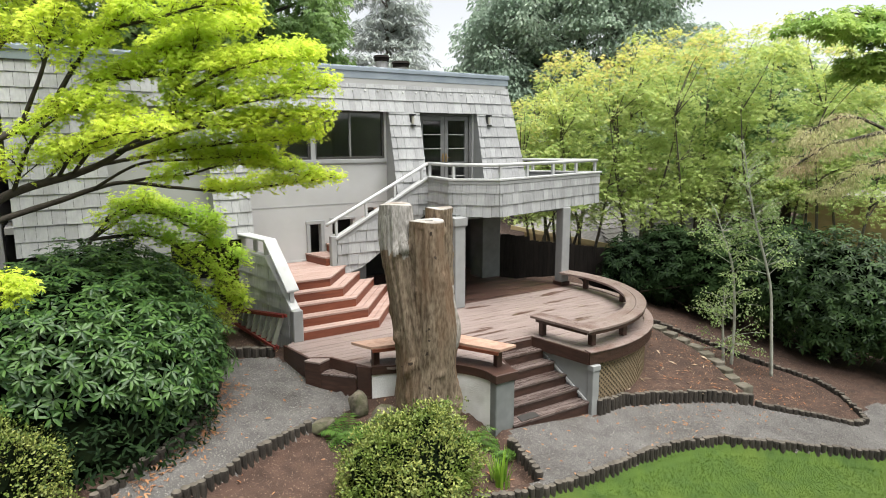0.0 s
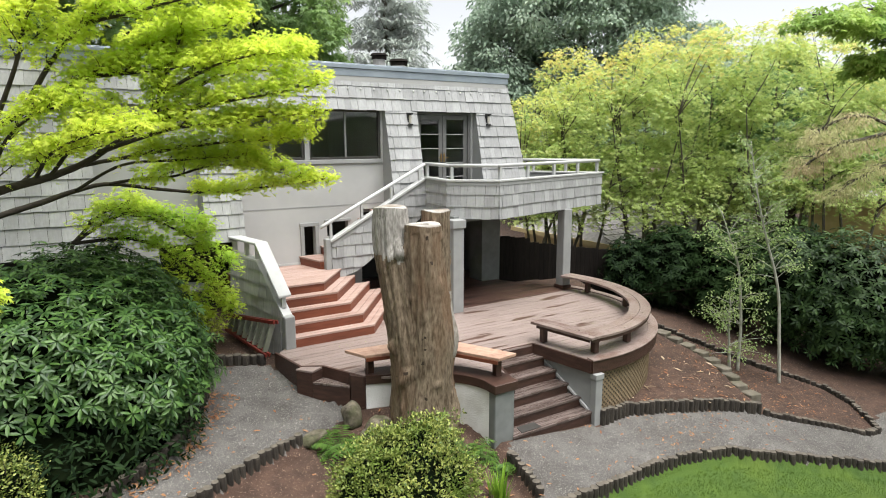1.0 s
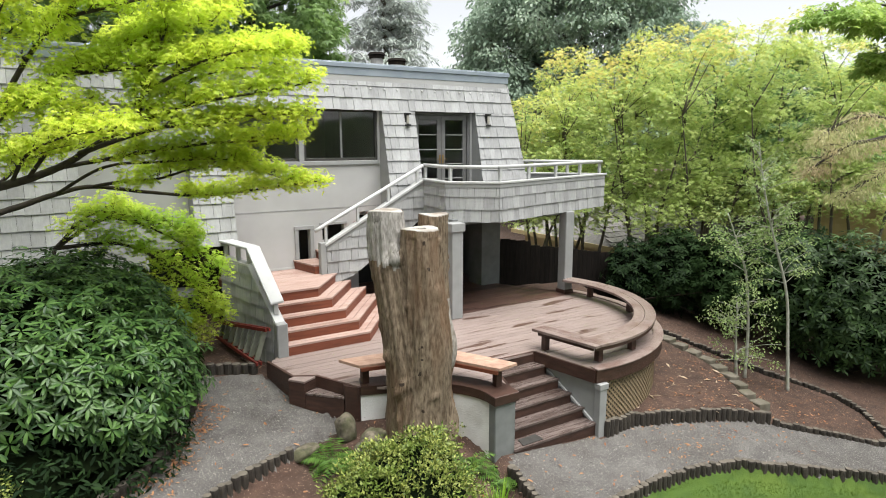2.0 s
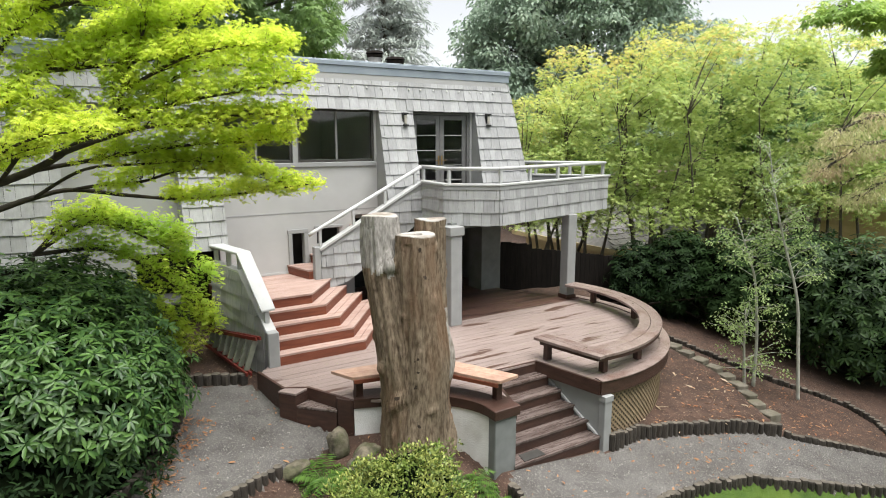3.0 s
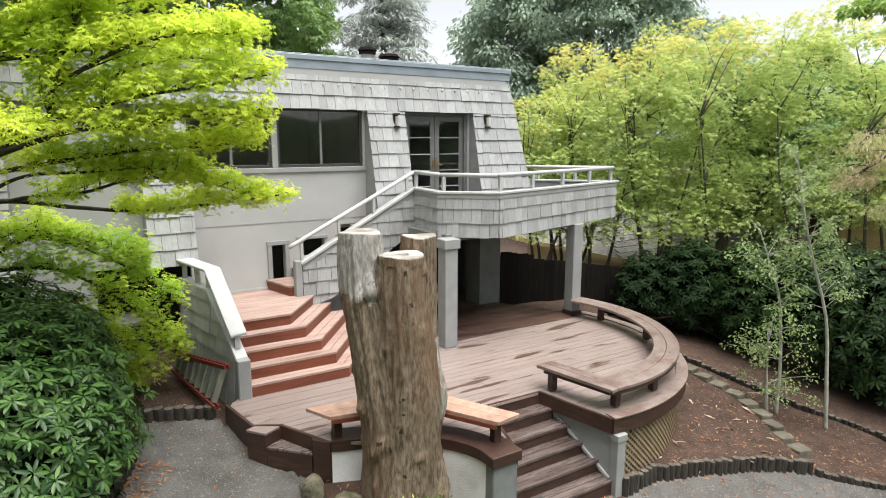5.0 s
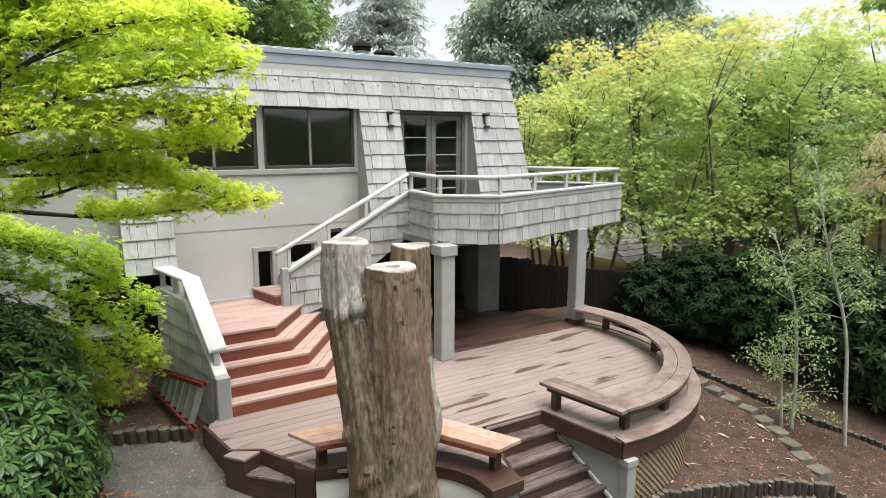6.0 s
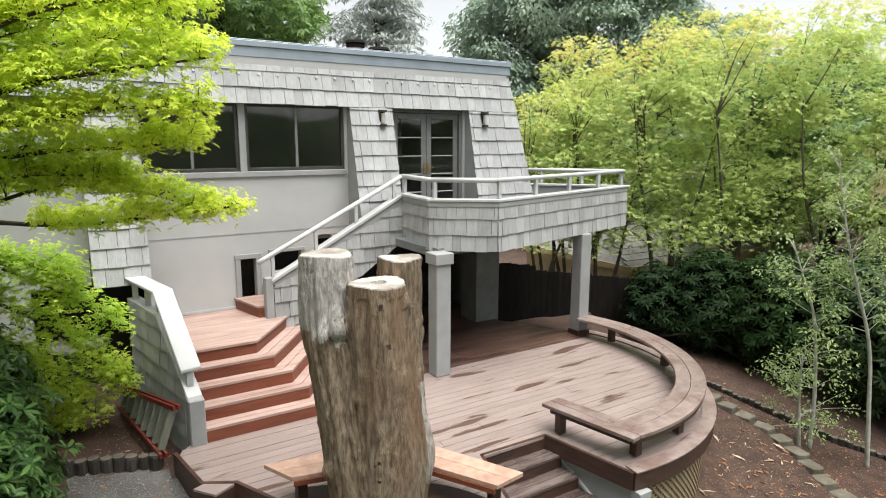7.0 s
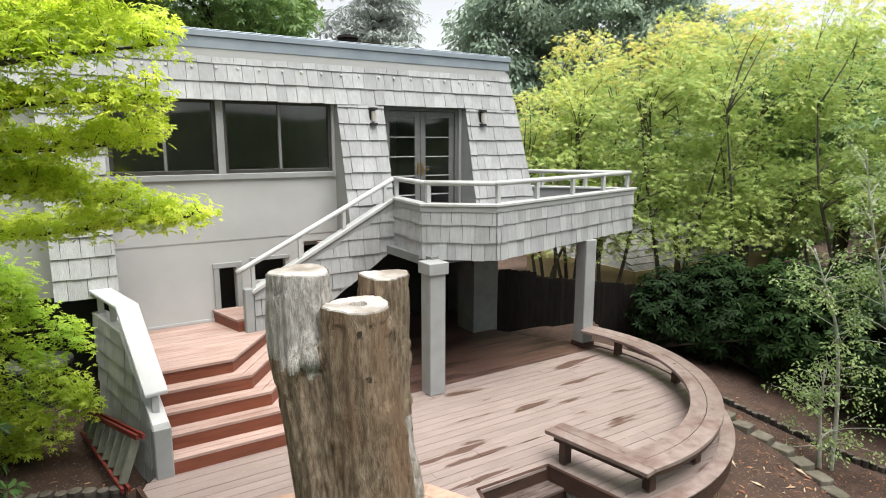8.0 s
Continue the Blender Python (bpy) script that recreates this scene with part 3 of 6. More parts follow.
def french_door():
    y = WY + 0.07
    frame_b = bmesh.new()
    box(frame_b, 0.20, 0.26, y - 0.04, y + 0.06, 2.02, 4.06)
    box(frame_b, 1.64, 1.70, y - 0.04, y + 0.06, 2.02, 4.06)
    box(frame_b, 0.26, 1.64, y - 0.04, y + 0.06, 4.0, 4.06)
    part("door_frame", frame_b, DOORWOOD, house, "grey painted door frame")
    for xa, xb, hx in ((0.265, 0.945, 0.91), (0.955, 1.635, 0.99)):
        bb = bmesh.new()
        box(bb, xa, xa + 0.10, y, y + 0.045, 2.03, 3.99)
        box(bb, xb - 0.10, xb, y, y + 0.045, 2.03, 3.99)
        box(bb, xa + 0.10, xb - 0.10, y, y + 0.045, 2.03, 2.25)
        box(bb, xa + 0.10, xb - 0.10, y, y + 0.045, 3.89, 3.99)
        leaf = part("french_door", bb, DOORWOOD, house, "grey glazed french door leaf", bevel=0.004)
        rows = 5
        for k in range(1, rows):
            zz = 2.25 + (3.89 - 2.25) * k / rows
            bb = bmesh.new()
            box(bb, xa + 0.10, xb - 0.10, y - 0.004, y + 0.035, zz - 0.007, zz + 0.007)
            part("glazing_bar", bb, RAILING, leaf, "pale glazing bar")
        bb = bmesh.new()
        box(bb, xa + 0.101, xb - 0.101, y + 0.018, y + 0.024, 2.251, 3.889)
        p = part("pane", bb, GLASS, leaf)
        p.visible_shadow = False
        bb = bmesh.new()
        box(bb, hx - 0.02, hx + 0.02, y - 0.012, y - 0.001, 2.92, 3.12)
        beam(bb, (hx, y - 0.04, 3.02), (hx + (0.1 if hx > 0.95 else -0.1), y - 0.04, 3.02), 0.02, 0.02)
        part("handle", bb, BRASS, leaf, "brass lever handle")


BRASS = surface("dull_brass", (0.30, 0.20, 0.09), (0.36, 0.25, 0.12), 8, 0.4, 0.0, metal=0.9)
french_door()


def wall_lamp(x, z):
    y = face_y(z)
    lamp = thing("wall_lamp", (x, y, z), "black rectangular wall lamp with frosted glass on the shingles", "lamp", "wall lamps beside the french door")
    bb = bmesh.new()
    box(bb, x - 0.05, x + 0.05, y - 0.05, y + 0.06, z - 0.14, z + 0.14)
    part("backplate", bb, ALUMINIUM, lamp, bevel=0.006)
    bb = bmesh.new()
    box(bb, x - 0.028, x + 0.028, y - 0.10, y - 0.052, z - 0.085, z + 0.085)
    part("shade", bb, LAMPGLASS, lamp, "frosted pale glass", bevel=0.008)
    bb = bmesh.new()
    box(bb, x - 0.055, x + 0.055, y - 0.115, y - 0.05, z + 0.102, z + 0.135)
    box(bb, x - 0.055, x + 0.055, y - 0.115, y - 0.05, z - 0.135, z - 0.102)
    part("bracket", bb, ALUMINIUM, lamp)


wall_lamp(-0.06, 3.88)
wall_lamp(2.06, 3.90)


def roof_vent(x, y, z0, z1, r, label):
    vent = thing("roof_vent", (x, y, z0), label, "vent", "flues on the roof")
    bb = bmesh.new()
    tube(bb, [(x, y, z0), (x, y, z1 - 0.18)], [r, r], 14)
    part("flue", bb, TRIM, vent)
    bb = bmesh.new()
    tube(bb, [(x, y, z1 - 0.17), (x, y, z1 - 0.1)], [r * 1.25, r * 1.25], 14)
    tube(bb, [(x, y, z1 - 0.07), (x, y, z1)], [r * 1.45, r * 1.2], 14)
    tube(bb, [(x, y, z1 - 0.1), (x, y, z1 - 0.07)], [r * 0.6, r * 0.6], 8)
    part("cap", bb, FENCE, vent, "dark metal rain cap")


roof_vent(1.98, 7.7, 4.97, 6.05, 0.19, "dark round metal flue with a rain cap")
roof_vent(2.45, 7.3, 4.97, 5.86, 0.21, "lower dark metal flue beside the first")


# ---- balcony and upper stair ----
O, A, B, R, H = (0.0, 1.56), (-0.13, 0.42), (0.68, -0.21), (4.66, 0.88), (3.03, 2.75)
BAL_BOT, PAR_TOP, RAIL_Z = 1.89, 2.655, 2.965
balcony = thing("balcony", (1.5, 1.0, BAL_BOT), "grey shingled balcony with pale tubular rail over the deck", "balcony")
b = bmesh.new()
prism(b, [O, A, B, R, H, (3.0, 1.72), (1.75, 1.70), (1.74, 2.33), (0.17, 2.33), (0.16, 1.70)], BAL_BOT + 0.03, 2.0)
part("floor_slab", b, SHADEBLACK, balcony)


def offset_line(pts, d):
    """Shift an open polyline sideways (to its left) by d."""
    out = []
    for i, p in enumerate(pts):
        n = Vector((0, 0))
        for q0, q1 in ((pts[i - 1], p) if i else (None, None), (p, pts[i + 1]) if i + 1 < len(pts) else (None, None)):
            if q0 is not None:
                e = (Vector(q1) - Vector(q0)).normalized()
                n += Vector((-e.y, e.x))
        n.normalize()
        e = (Vector(pts[min(i + 1, len(pts) - 1)]) - Vector(pts[min(i, len(pts) - 2)])).normalized()
        c = n.dot(Vector((-e.y, e.x)))
        out.append(tuple(Vector(p) + n * d / max(0.4, c)))
    return out


PAR = [O, A, B, R, H]
b = bmesh.new()
inner = offset_line(PAR, 0.09)
prism(b, PAR + inner[::-1], BAL_BOT, PAR_TOP - 0.045)
part("parapet", b, TRIM, balcony)
b = bmesh.new()
prism(b, offset_line(PAR, -0.045) + offset_line(PAR, 0.12)[::-1], PAR_TOP - 0.043, PAR_TOP)
part("parapet_cap", b, RAILING, balcony, "pale painted cap board", bevel=0.008)
b = bmesh.new()
prism(b, offset_line(PAR[:4], -0.03) + offset_line(PAR[:4], -0.004)[::-1], PAR_TOP - 0.115, PAR_TOP - 0.046)
part("trim_board", b, TRIM, balcony)
mid = offset_line(PAR, 0.04)
for p, q in zip(mid, mid[1:]):
    b = bmesh.new()
    tube(b, [(*p, RAIL_Z - 0.035), (*q, RAIL_Z - 0.035)], [0.037, 0.037], 10)
    part("top_rail", b, RAILING, balcony, "pale tubular rail", smooth=True)
for p, q in zip(mid, mid[1:]):
    d = (Vector(q) - Vector(p)).length
    n = max(1, round(d / 0.95))
    for k in range(n + (1 if q == mid[-1] else 0)):
        s = Vector(p).lerp(Vector(q), (k + (0.06 if k == 0 else 0)) / n)
        b = bmesh.new()
        box(b, s.x - 0.028, s.x + 0.028, s.y - 0.028, s.y + 0.028, PAR_TOP, RAIL_Z - 0.06)
        part("rail_post", b, RAILING, balcony)
for p, q in (((-0.10, 0.30), (3.10, 0.59)), ((3.10, 0.59), (2.6, 2.5)), ((-0.10, 0.45), (-0.1, 2.5))):
    b = bmesh.new()
    beam(b, (*p, BAL_BOT - 0.03), (*q, BAL_BOT - 0.03), 0.14, 0.12)
    part("joist", b, TRIMSHADE, balcony)
for x0, x1, y0, y1, capital in ((-0.25, 0.0, 0.0, 0.25, True), (3.00, 3.24, 0.36, 0.60, False)):
    post_b = bmesh.new()
    box(post_b, x0, x1, y0, y1, 0.0, BAL_BOT - 0.02)
    post = part("post", post_b, TRIM, balcony, "square grey post standing on the deck", bevel=0.012)
    if capital:
        b = bmesh.new()
        box(b, x0 - 0.03, x1 + 0.03, y0 - 0.03, y1 + 0.03, 1.72, BAL_BOT - 0.005)
        part("capital", b, TRIM, post, bevel=0.008)
    else:
        b = bmesh.new()
        box(b, x0 - 0.02, x1 + 0.02, y0 - 0.02, y1 + 0.02, 0.003, 0.09)
        part("plinth", b, RIM, post, "dark brown post foot", bevel=0.006)

stair_up = thing("upper_stair", (-1.2, 1.9, 0.88), "red-brown timber stair between a shingled guard wall and the house", "stair")
STEP = 0.176
LAND = STEP * 5
for k in range(6):
    xa = -2.42 + 0.29 * k
    z0, z1 = LAND + STEP * k, LAND + STEP * (k + 1)
    skew = 0.18 if k == 0 else 0.0
    b = bmesh.new()
    prism(b, [(xa + 0.0, 1.56), (xa + 0.4, 1.56), (xa + 0.4, WY - 0.004), (xa - skew, WY - 0.004)], z0, z1 - 0.032)
    part("riser", b, RISER, stair_up)
    b = bmesh.new()
    prism(b, [(xa - 0.02, 1.56), (xa + 0.4, 1.56), (xa + 0.4, WY - 0.004), (xa - 0.02 - skew, WY - 0.004)], z1 - 0.03, z1)
    part("tread", b, TREAD, stair_up)
WALL_POLY = [(-2.22, 0.66), (-1.67, 0.80), (-1.07, 1.19), (-0.02, 1.87), (-0.02, 2.60), (-2.22, 1.42)]
b = bmesh.new()
lo = [b.verts.new((x, 1.47, z)) for x, z in WALL_POLY]
hi = [b.verts.new((x, 1.55, z)) for x, z in WALL_POLY]
b.faces.new(lo)
b.faces.new(hi[::-1])
for i in range(6):
    b.faces.new((lo[i], hi[i], hi[(i + 1) % 6], lo[(i + 1) % 6]))
part("guard_wall", b, TRIM, stair_up)
b = bmesh.new()
beam(b, (-2.24, 1.50, 1.44), (-0.02, 1.50, 2.63), 0.17, 0.05)
part("guard_cap", b, RAILING, stair_up, "pale painted sloping cap", bevel=0.006)
b = bmesh.new()
beam(b, (-2.2, 1.455, 1.37), (-0.03, 1.455, 2.535), 0.022, 0.09)
part("trim_board", b, TRIM, stair_up)
b = bmesh.new()
box(b, -2.34, -2.22, 1.43, 1.57, 0.62, 1.50)
part("newel", b, TRIM, stair_up, bevel=0.01)
b = bmesh.new()
tube(b, [(-2.42, 1.49, 1.73), (-2.3, 1.49, 1.79), (-0.02, 1.50, RAIL_Z - 0.04)], [0.037] * 3, 10)
part("handrail", b, RAILING, stair_up, "pale tubular handrail", smooth=True)
for k in range(4):
    x = -2.2 + 0.68 * k
    zt = 1.79 + (x + 2.3) * (RAIL_Z - 0.04 - 1.79) / 2.28
    zb = 1.46 + (x + 2.24) * 1.19 / 2.22
    b = bmesh.new()
    box(b, x - 0.025, x + 0.025, 1.475, 1.525, zb, zt)
    part("rail_post", b, RAILING, stair_up)

# ---- lower stair ----
stair = thing("deck_stair", (-2.9, 0.4, 0), "broad red-brown timber stair with angled steps up to the landing", "stair")
FRONT = [(-0.285, -2.13), (-0.075, -2.25), (0.135, -2.40), (0.335, -2.57), (0.53, -2.745)]
LEFT = lambda y: -3.60 - (y + 0.2) * 0.20
for k, (y, xb) in enumerate(FRONT):
    z0, z1 = STEP * k, STEP * (k + 1)
    end = 1.46

    def outline(out):
        yy, bx = y - out, xb + out * 0.5
        ex = bx + (end - yy) * 0.755 + out
        return [(LEFT(yy), yy), (bx, yy), (ex, end), (-2.26, end), (-2.26, WY - 0.004), (LEFT(WY), WY - 0.004)] if k == 4 else [(LEFT(yy), yy), (bx, yy), (ex, end), (LEFT(end), end)]
    b = bmesh.new()
    prism(b, outline(0.0), z0 - (0.0 if k else 0.0), z1 - 0.034)
    part("riser", b, RISER, stair, "red-stained riser board")
    if k < 4:
        # two boards a tread, with a joint between
        yn, xn = FRONT[k + 1]
        for f0, f1 in ((-0.018, 0.46), (0.50, 1.0)):
            ya, yb = y + (yn - y) * f0, y + (yn - y) * f1
            xa, xc = xb + (xn - xb) * f0, xb + (xn - xb) * f1
            b = bmesh.new()
            prism(b, [(LEFT(ya), ya), (xa, ya), (xa + (end - ya) * 0.755, end), (xc + (end - yb) * 0.755 - 0.002, end), (xc, yb), (LEFT(yb), yb)], z1 - 0.032, z1)
            part("tread", b, TREAD, stair, "greyed tread board")
    else:
        o = outline(0.015)
        yy = o[0][1]
        n = 12
        for i in range(n):
            ya, yb = yy + (WY - yy) * i / n, yy + (WY - yy) * (i + 1) / n - 0.006
            poly = clip_half(clip_half(o, 0, -1, -ya), 0, 1, yb)
            if len(poly) > 2:
                b = bmesh.new()
                prism(b, poly, z1 - 0.032, z1)
                part("board", b, TREAD, stair, "landing board")

guard = thing("stair_guard", (-3.8, 0.7, -0.2), "grey shingled stair guard wall with a broad pale cap", "guard wall")
GA, GB = Vector((-3.66, -0.16)), Vector((-4.06, 1.72))
gd = (GB - GA).normalized()
gn = Vector((-gd.y, gd.x))           # towards the outside
G_TOP = [(0.0, 0.52), (0.12, 0.58), (0.86, 1.36), (1.93, 1.36)]


def guard_prism(bm, sz, o0, o1):
    rows = []
    for o in (o0, o1):
        rows.append([bm.verts.new((*(GA + gd * s + gn * o), z)) for s, z in sz])
    n = len(sz)
    bm.faces.new(rows[0])
    bm.faces.new(rows[1][::-1])
    for i in range(n):
        bm.faces.new((rows[0][i], rows[1][i], rows[1][(i + 1) % n], rows[0][(i + 1) % n]))


b = bmesh.new()
guard_prism(b, [(0.0, -0.3), *G_TOP, (1.93, -0.3)], -0.06, 0.06)
part("wall", b, TRIM, guard)
b = bmesh.new()
cap_line = [(-0.02, 0.545), (0.86, 1.385), (1.95, 1.385)]
guard_prism(b, [(s, z) for s, z in cap_line] + [(s, z - 0.035) for s, z in cap_line[::-1]], -0.085, 0.085)
part("coping", b, RAILING, guard, bevel=0.005)
b = bmesh.new()
cap_line = [(0.06, 0.88), (0.80, 1.69), (1.93, 1.69)]
guard_prism(b, [(s, z) for s, z in cap_line] + [(s, z - 0.04) for s, z in cap_line[::-1]], -0.125, 0.115)
part("cap_rail", b, RAILING, guard, "broad pale painted rail", bevel=0.008)
for s in (0.12, 0.55, 0.95, 1.35, 1.85):
    zt = 1.65 if s > 0.8 else 0.88 + (s - 0.06) * 1.095 - 0.05
    zb = 1.38 if s > 0.84 else 0.545 + (s + 0.02) * 0.954 - 0.02
    c = GA + gd * s
    b = bmesh.new()
    box(b, c.x - 0.035, c.x + 0.035, c.y - 0.035, c.y + 0.035, zb, zt)
    part("rail_post", b, RAILING, guard)
b = bmesh.new()
box(b, -3.755, -3.575, -0.30, -0.12, -0.3, 0.56)
part("newel", b, TRIM, guard, "square grey newel with a bevelled top", bevel=0.015)

# ---- deck ----
CX, CY, CR = 0.60, -0.50, 2.90


def arc(r, a0, a1, n):
    return [(CX + r * math.cos(radians(a0 + (a1 - a0) * i / n)), CY + r * math.sin(radians(a0 + (a1 - a0) * i / n))) for i in range(n + 1)]


PLANTER = [tuple(p) for p in smooth_line([(-3.12, -2.06), (-2.75, -2.20), (-2.3, -2.40), (-1.95, -2.70), (-1.77, -3.0), (-1.70, -3.30)], 5)]
DECK_ARC = arc(CR, -98.5, 21, 40)
DECK_EDGE = [(-3.93, -0.33), (-3.79, -1.13), (-3.48, -1.30), (-3.25, -1.78)] + PLANTER + [(-1.38, -3.34), (-1.0, -2.19), (-0.06, -2.21)] + DECK_ARC
DECK_POLY = DECK_EDGE + [(3.0, 0.78), (2.36, 1.9), (2.3, 3.85), (-2.1, 3.85), (-2.1, 1.4), (-3.70, 1.4), (-3.72, -0.28)]
deck = thing("deck", (0, 0, -0.2), "weathered red-brown timber deck with a curved edge, wet patches", "deck", "", "structure")
b = bmesh.new()
prism(b, DECK_POLY, -0.10, -0.035)
part("substrate", b, RIM, deck)
for nm, line in (("rim_board", DECK_EDGE[:4]), ("rim_board", [(-3.25, -1.78), PLANTER[0]]), ("rim_board", PLANTER), ("rim_board", [(-1.38, -3.34), (-1.0, -2.19)]), ("rim_board", [(-1.0, -2.19), (-0.06, -2.21)]), ("rim_board", [(-0.06, -2.21), DECK_ARC[0]]), ("rim_board", DECK_ARC)):
    b = bmesh.new()
    depth = 0.11 if line is PLANTER else (0.34 if line[0][0] < -3.5 else 0.20)
    prism(b, offset_line(line, -0.028) + offset_line(line, 0.012)[::-1], -depth, 0.004)
    part(nm, b, RIM, deck, "dark brown stained rim board")
b = bmesh.new()
prism(b, offset_line(PLANTER, -0.03) + offset_line(PLANTER, 0.30)[::-1], 0.002, 0.024)
part("rim_cap", b, RIM, deck, "dark brown curved cap")
b = bmesh.new()
prism(b, offset_line(DECK_ARC, -0.045) + offset_line(DECK_ARC, 0.13)[::-1], 0.006, 0.022)
part("rim_cap", b, BENCHGREY, deck, "curved edge board")

planter = thing("planter_wall", (-2.2, -2.6, -0.6), "curved white stucco wall below the deck rim", "wall")
b = bmesh.new()
prism(b, offset_line(PLANTER, -0.005) + offset_line(PLANTER, 0.10)[::-1], -1.1, -0.112)
part("wall", b, STUCCO, planter)
b = bmesh.new()
box(b, -1.72, -1.37, -3.37, -3.02, -1.2, -0.112)
part("pillar", b, TRIMSHADE, planter, "square grey painted pillar", bevel=0.012)
b = bmesh.new()
box(b, -1.755, -1.335, -3.405, -2.99, -0.110, 0.026)
part("pillar_cap", b, RIM, planter, bevel=0.008)

side_step = thing("side_step", (-3.5, -1.7, -0.35), "dark brown timber step set into the deck's corner", "step")
for nm, poly, z0, z1, wood in (("platform", [(-3.782, -1.165), (-3.89, -1.21), (-3.72, -1.43), (-3.515, -1.325)], -0.70, -0.031, RIM),
                               ("platform_top", [(-3.785, -1.16), (-3.895, -1.208), (-3.722, -1.437), (-3.512, -1.322)], -0.030, 0.0, DECK),
                               ("riser", [(-3.715, -1.437), (-3.505, -1.33), (-3.282, -1.80), (-3.30, -1.875)], -0.70, -0.203, RIM),
                               ("tread", [(-3.718, -1.442), (-3.503, -1.328), (-3.282, -1.80), (-3.296, -1.888)], -0.202, -0.17, WETTREAD),
                               ("corner_board", [(-3.29, -1.89), (-3.275, -1.80), (-3.155, -2.03), (-3.13, -2.07)], -0.75, 0.0, RIM)):
    b = bmesh.new()
    prism(b, poly, z0, z1)
    part(nm, b, wood, side_step, "wet dark tread" if nm == "tread" else "", bevel=0.004)

down = thing("garden_steps", (-0.5, -2.8, -1.0), "six wet dark brown timber steps down to the gravel path", "steps")
DR = 0.168
for k in range(1, 6):
    yk = -2.20 - 0.237 * k
    z1 = -DR * k
    xl = lambda y: -1.0 - (y + 2.19) * -0.33 if y > -2.19 else -1.0 + (y + 2.19) * 0.33
    xr = lambda y: -0.05 - (y + 2.21) * 0.235
    wide = 0.14 if k == 5 else 0.0
    b = bmesh.new()
    prism(b, [(xl(yk), yk), (xr(yk) + wide, yk), (xr(yk) + wide, yk + 0.30), (xr(-2.24), -2.24), (xl(-2.24), -2.24)] if k == 5 else [(xl(yk), yk), (xr(yk), yk), (xr(-2.24), -2.24), (xl(-2.24), -2.24)], -1.35, z1 - 0.034)
    part("riser", b, RIM, down)
    for f0, f1 in ((-0.015, 0.112), (0.120, 0.25)):
        b = bmesh.new()
        prism(b, [(xl(yk + f0), yk + f0), (xr(yk + f0) + wide, yk + f0), (xr(yk + f1) + wide, yk + f1), (xl(yk + f1), yk + f1)], z1 - 0.032, z1)
        part("tread", b, WETTREAD, down, "wet dark tread board")
b = bmesh.new()
prism(b, [(-1.22, -3.37), (-0.85, -3.37), (-0.85, -3.20), (-1.18, -3.20)], -DR * 5 + 0.001, -DR * 5 + 0.012)
tagged(part("doormat", b, DARKFRAME), "small black rubber mat on the lowest step", "mat")

side = thing("stair_side_panel", (0.15, -2.9, -0.9), "grey painted stair side panel with a slanted trim board", "panel")
b = bmesh.new()
P0, P1 = Vector((0.0, -2.25)), Vector((0.235, -3.38))
sd = (P1 - P0).normalized()
sn = Vector((sd.y, -sd.x)) * -1
prism(b, [tuple(P0), tuple(P1), tuple(P1 + Vector((0.07, 0.01))), tuple(P0 + Vector((0.07, 0.01)))], -1.25, -0.202)
part("panel", b, TRIM, side)
b = bmesh.new()
beam(b, (0.03, -2.40, -0.24), (0.20, -3.33, -0.86), 0.035, 0.035)
part("trim_board", b, RAILING, side)
b = bmesh.new()
box(b, 0.19, 0.34, -3.46, -3.34, -1.25, -0.204)
part("corner_post", b, TRIM, side, bevel=0.008)
b = bmesh.new()
box(b, 0.175, 0.355, -3.472, -3.33, -0.30, -0.206)
part("moulding", b, TRIM, side, bevel=0.006)

# lattice skirt under the curved edge
skirt = thing("lattice_skirt", (1.6, -3.0, -0.9), "tan diagonal wooden lattice below the curved deck edge", "lattice")
# near-black sheet stands in for the unlit space under the deck
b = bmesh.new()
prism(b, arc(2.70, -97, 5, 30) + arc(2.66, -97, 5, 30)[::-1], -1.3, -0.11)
part("backing", b, DARKFRAME, skirt, "near-black sheet in place of the unlit space behind the lattice")
r_lat, z_lo, z_hi = 2.80, -1.20, -0.20
span = radians(75) * r_lat
for sgn, rr in ((1, r_lat), (-1, r_lat + 0.009)):
    s0 = -1.2
    while s0 < span + 1.2:
        pts = []
        for i in range(7):
            z = z_lo + (z_hi - z_lo) * i / 6
            s = s0 + sgn * (z - z_lo)
            if 0 <= s <= span:
                a = radians(-97) + s / r_lat
                pts.append((CX + rr * math.cos(a), CY + rr * math.sin(a), z))
        if len(pts) > 1:
            b = bmesh.new()
            rings = []
            for i, p in enumerate(pts):
                d = (Vector(pts[min(i + 1, len(pts) - 1)]) - Vector(pts[max(i - 1, 0)])).normalized()
                out = Vector((p[0] - CX, p[1] - CY, 0)).normalized()
                across = d.cross(out).normalized() * 0.015
                rings.append([b.verts.new(Vector(p) + across * sx_ + out * so) for sx_, so in ((-1, 0), (1, 0), (1, 0.008), (-1, 0.008))])
            for ra, rb in zip(rings, rings[1:]):
                for k in range(4):
                    b.faces.new((ra[k], ra[(k + 1) % 4], rb[(k + 1) % 4], rb[k]))
            b.faces.new(rings[0][::-1])
            b.faces.new(rings[-1])
            part("lath", b, LATTICE, skirt)
        s0 += 0.088

# ---- benches ----
SEAT = 0.352


def bench_leg(parent, x, y, w=0.10):
    bb = bmesh.new()
    box(bb, x - w / 2, x + w / 2, y - w / 2, y + w / 2, 0.022, SEAT - 0.048)
    part("leg", bb, RIM, parent, bevel=0.006)


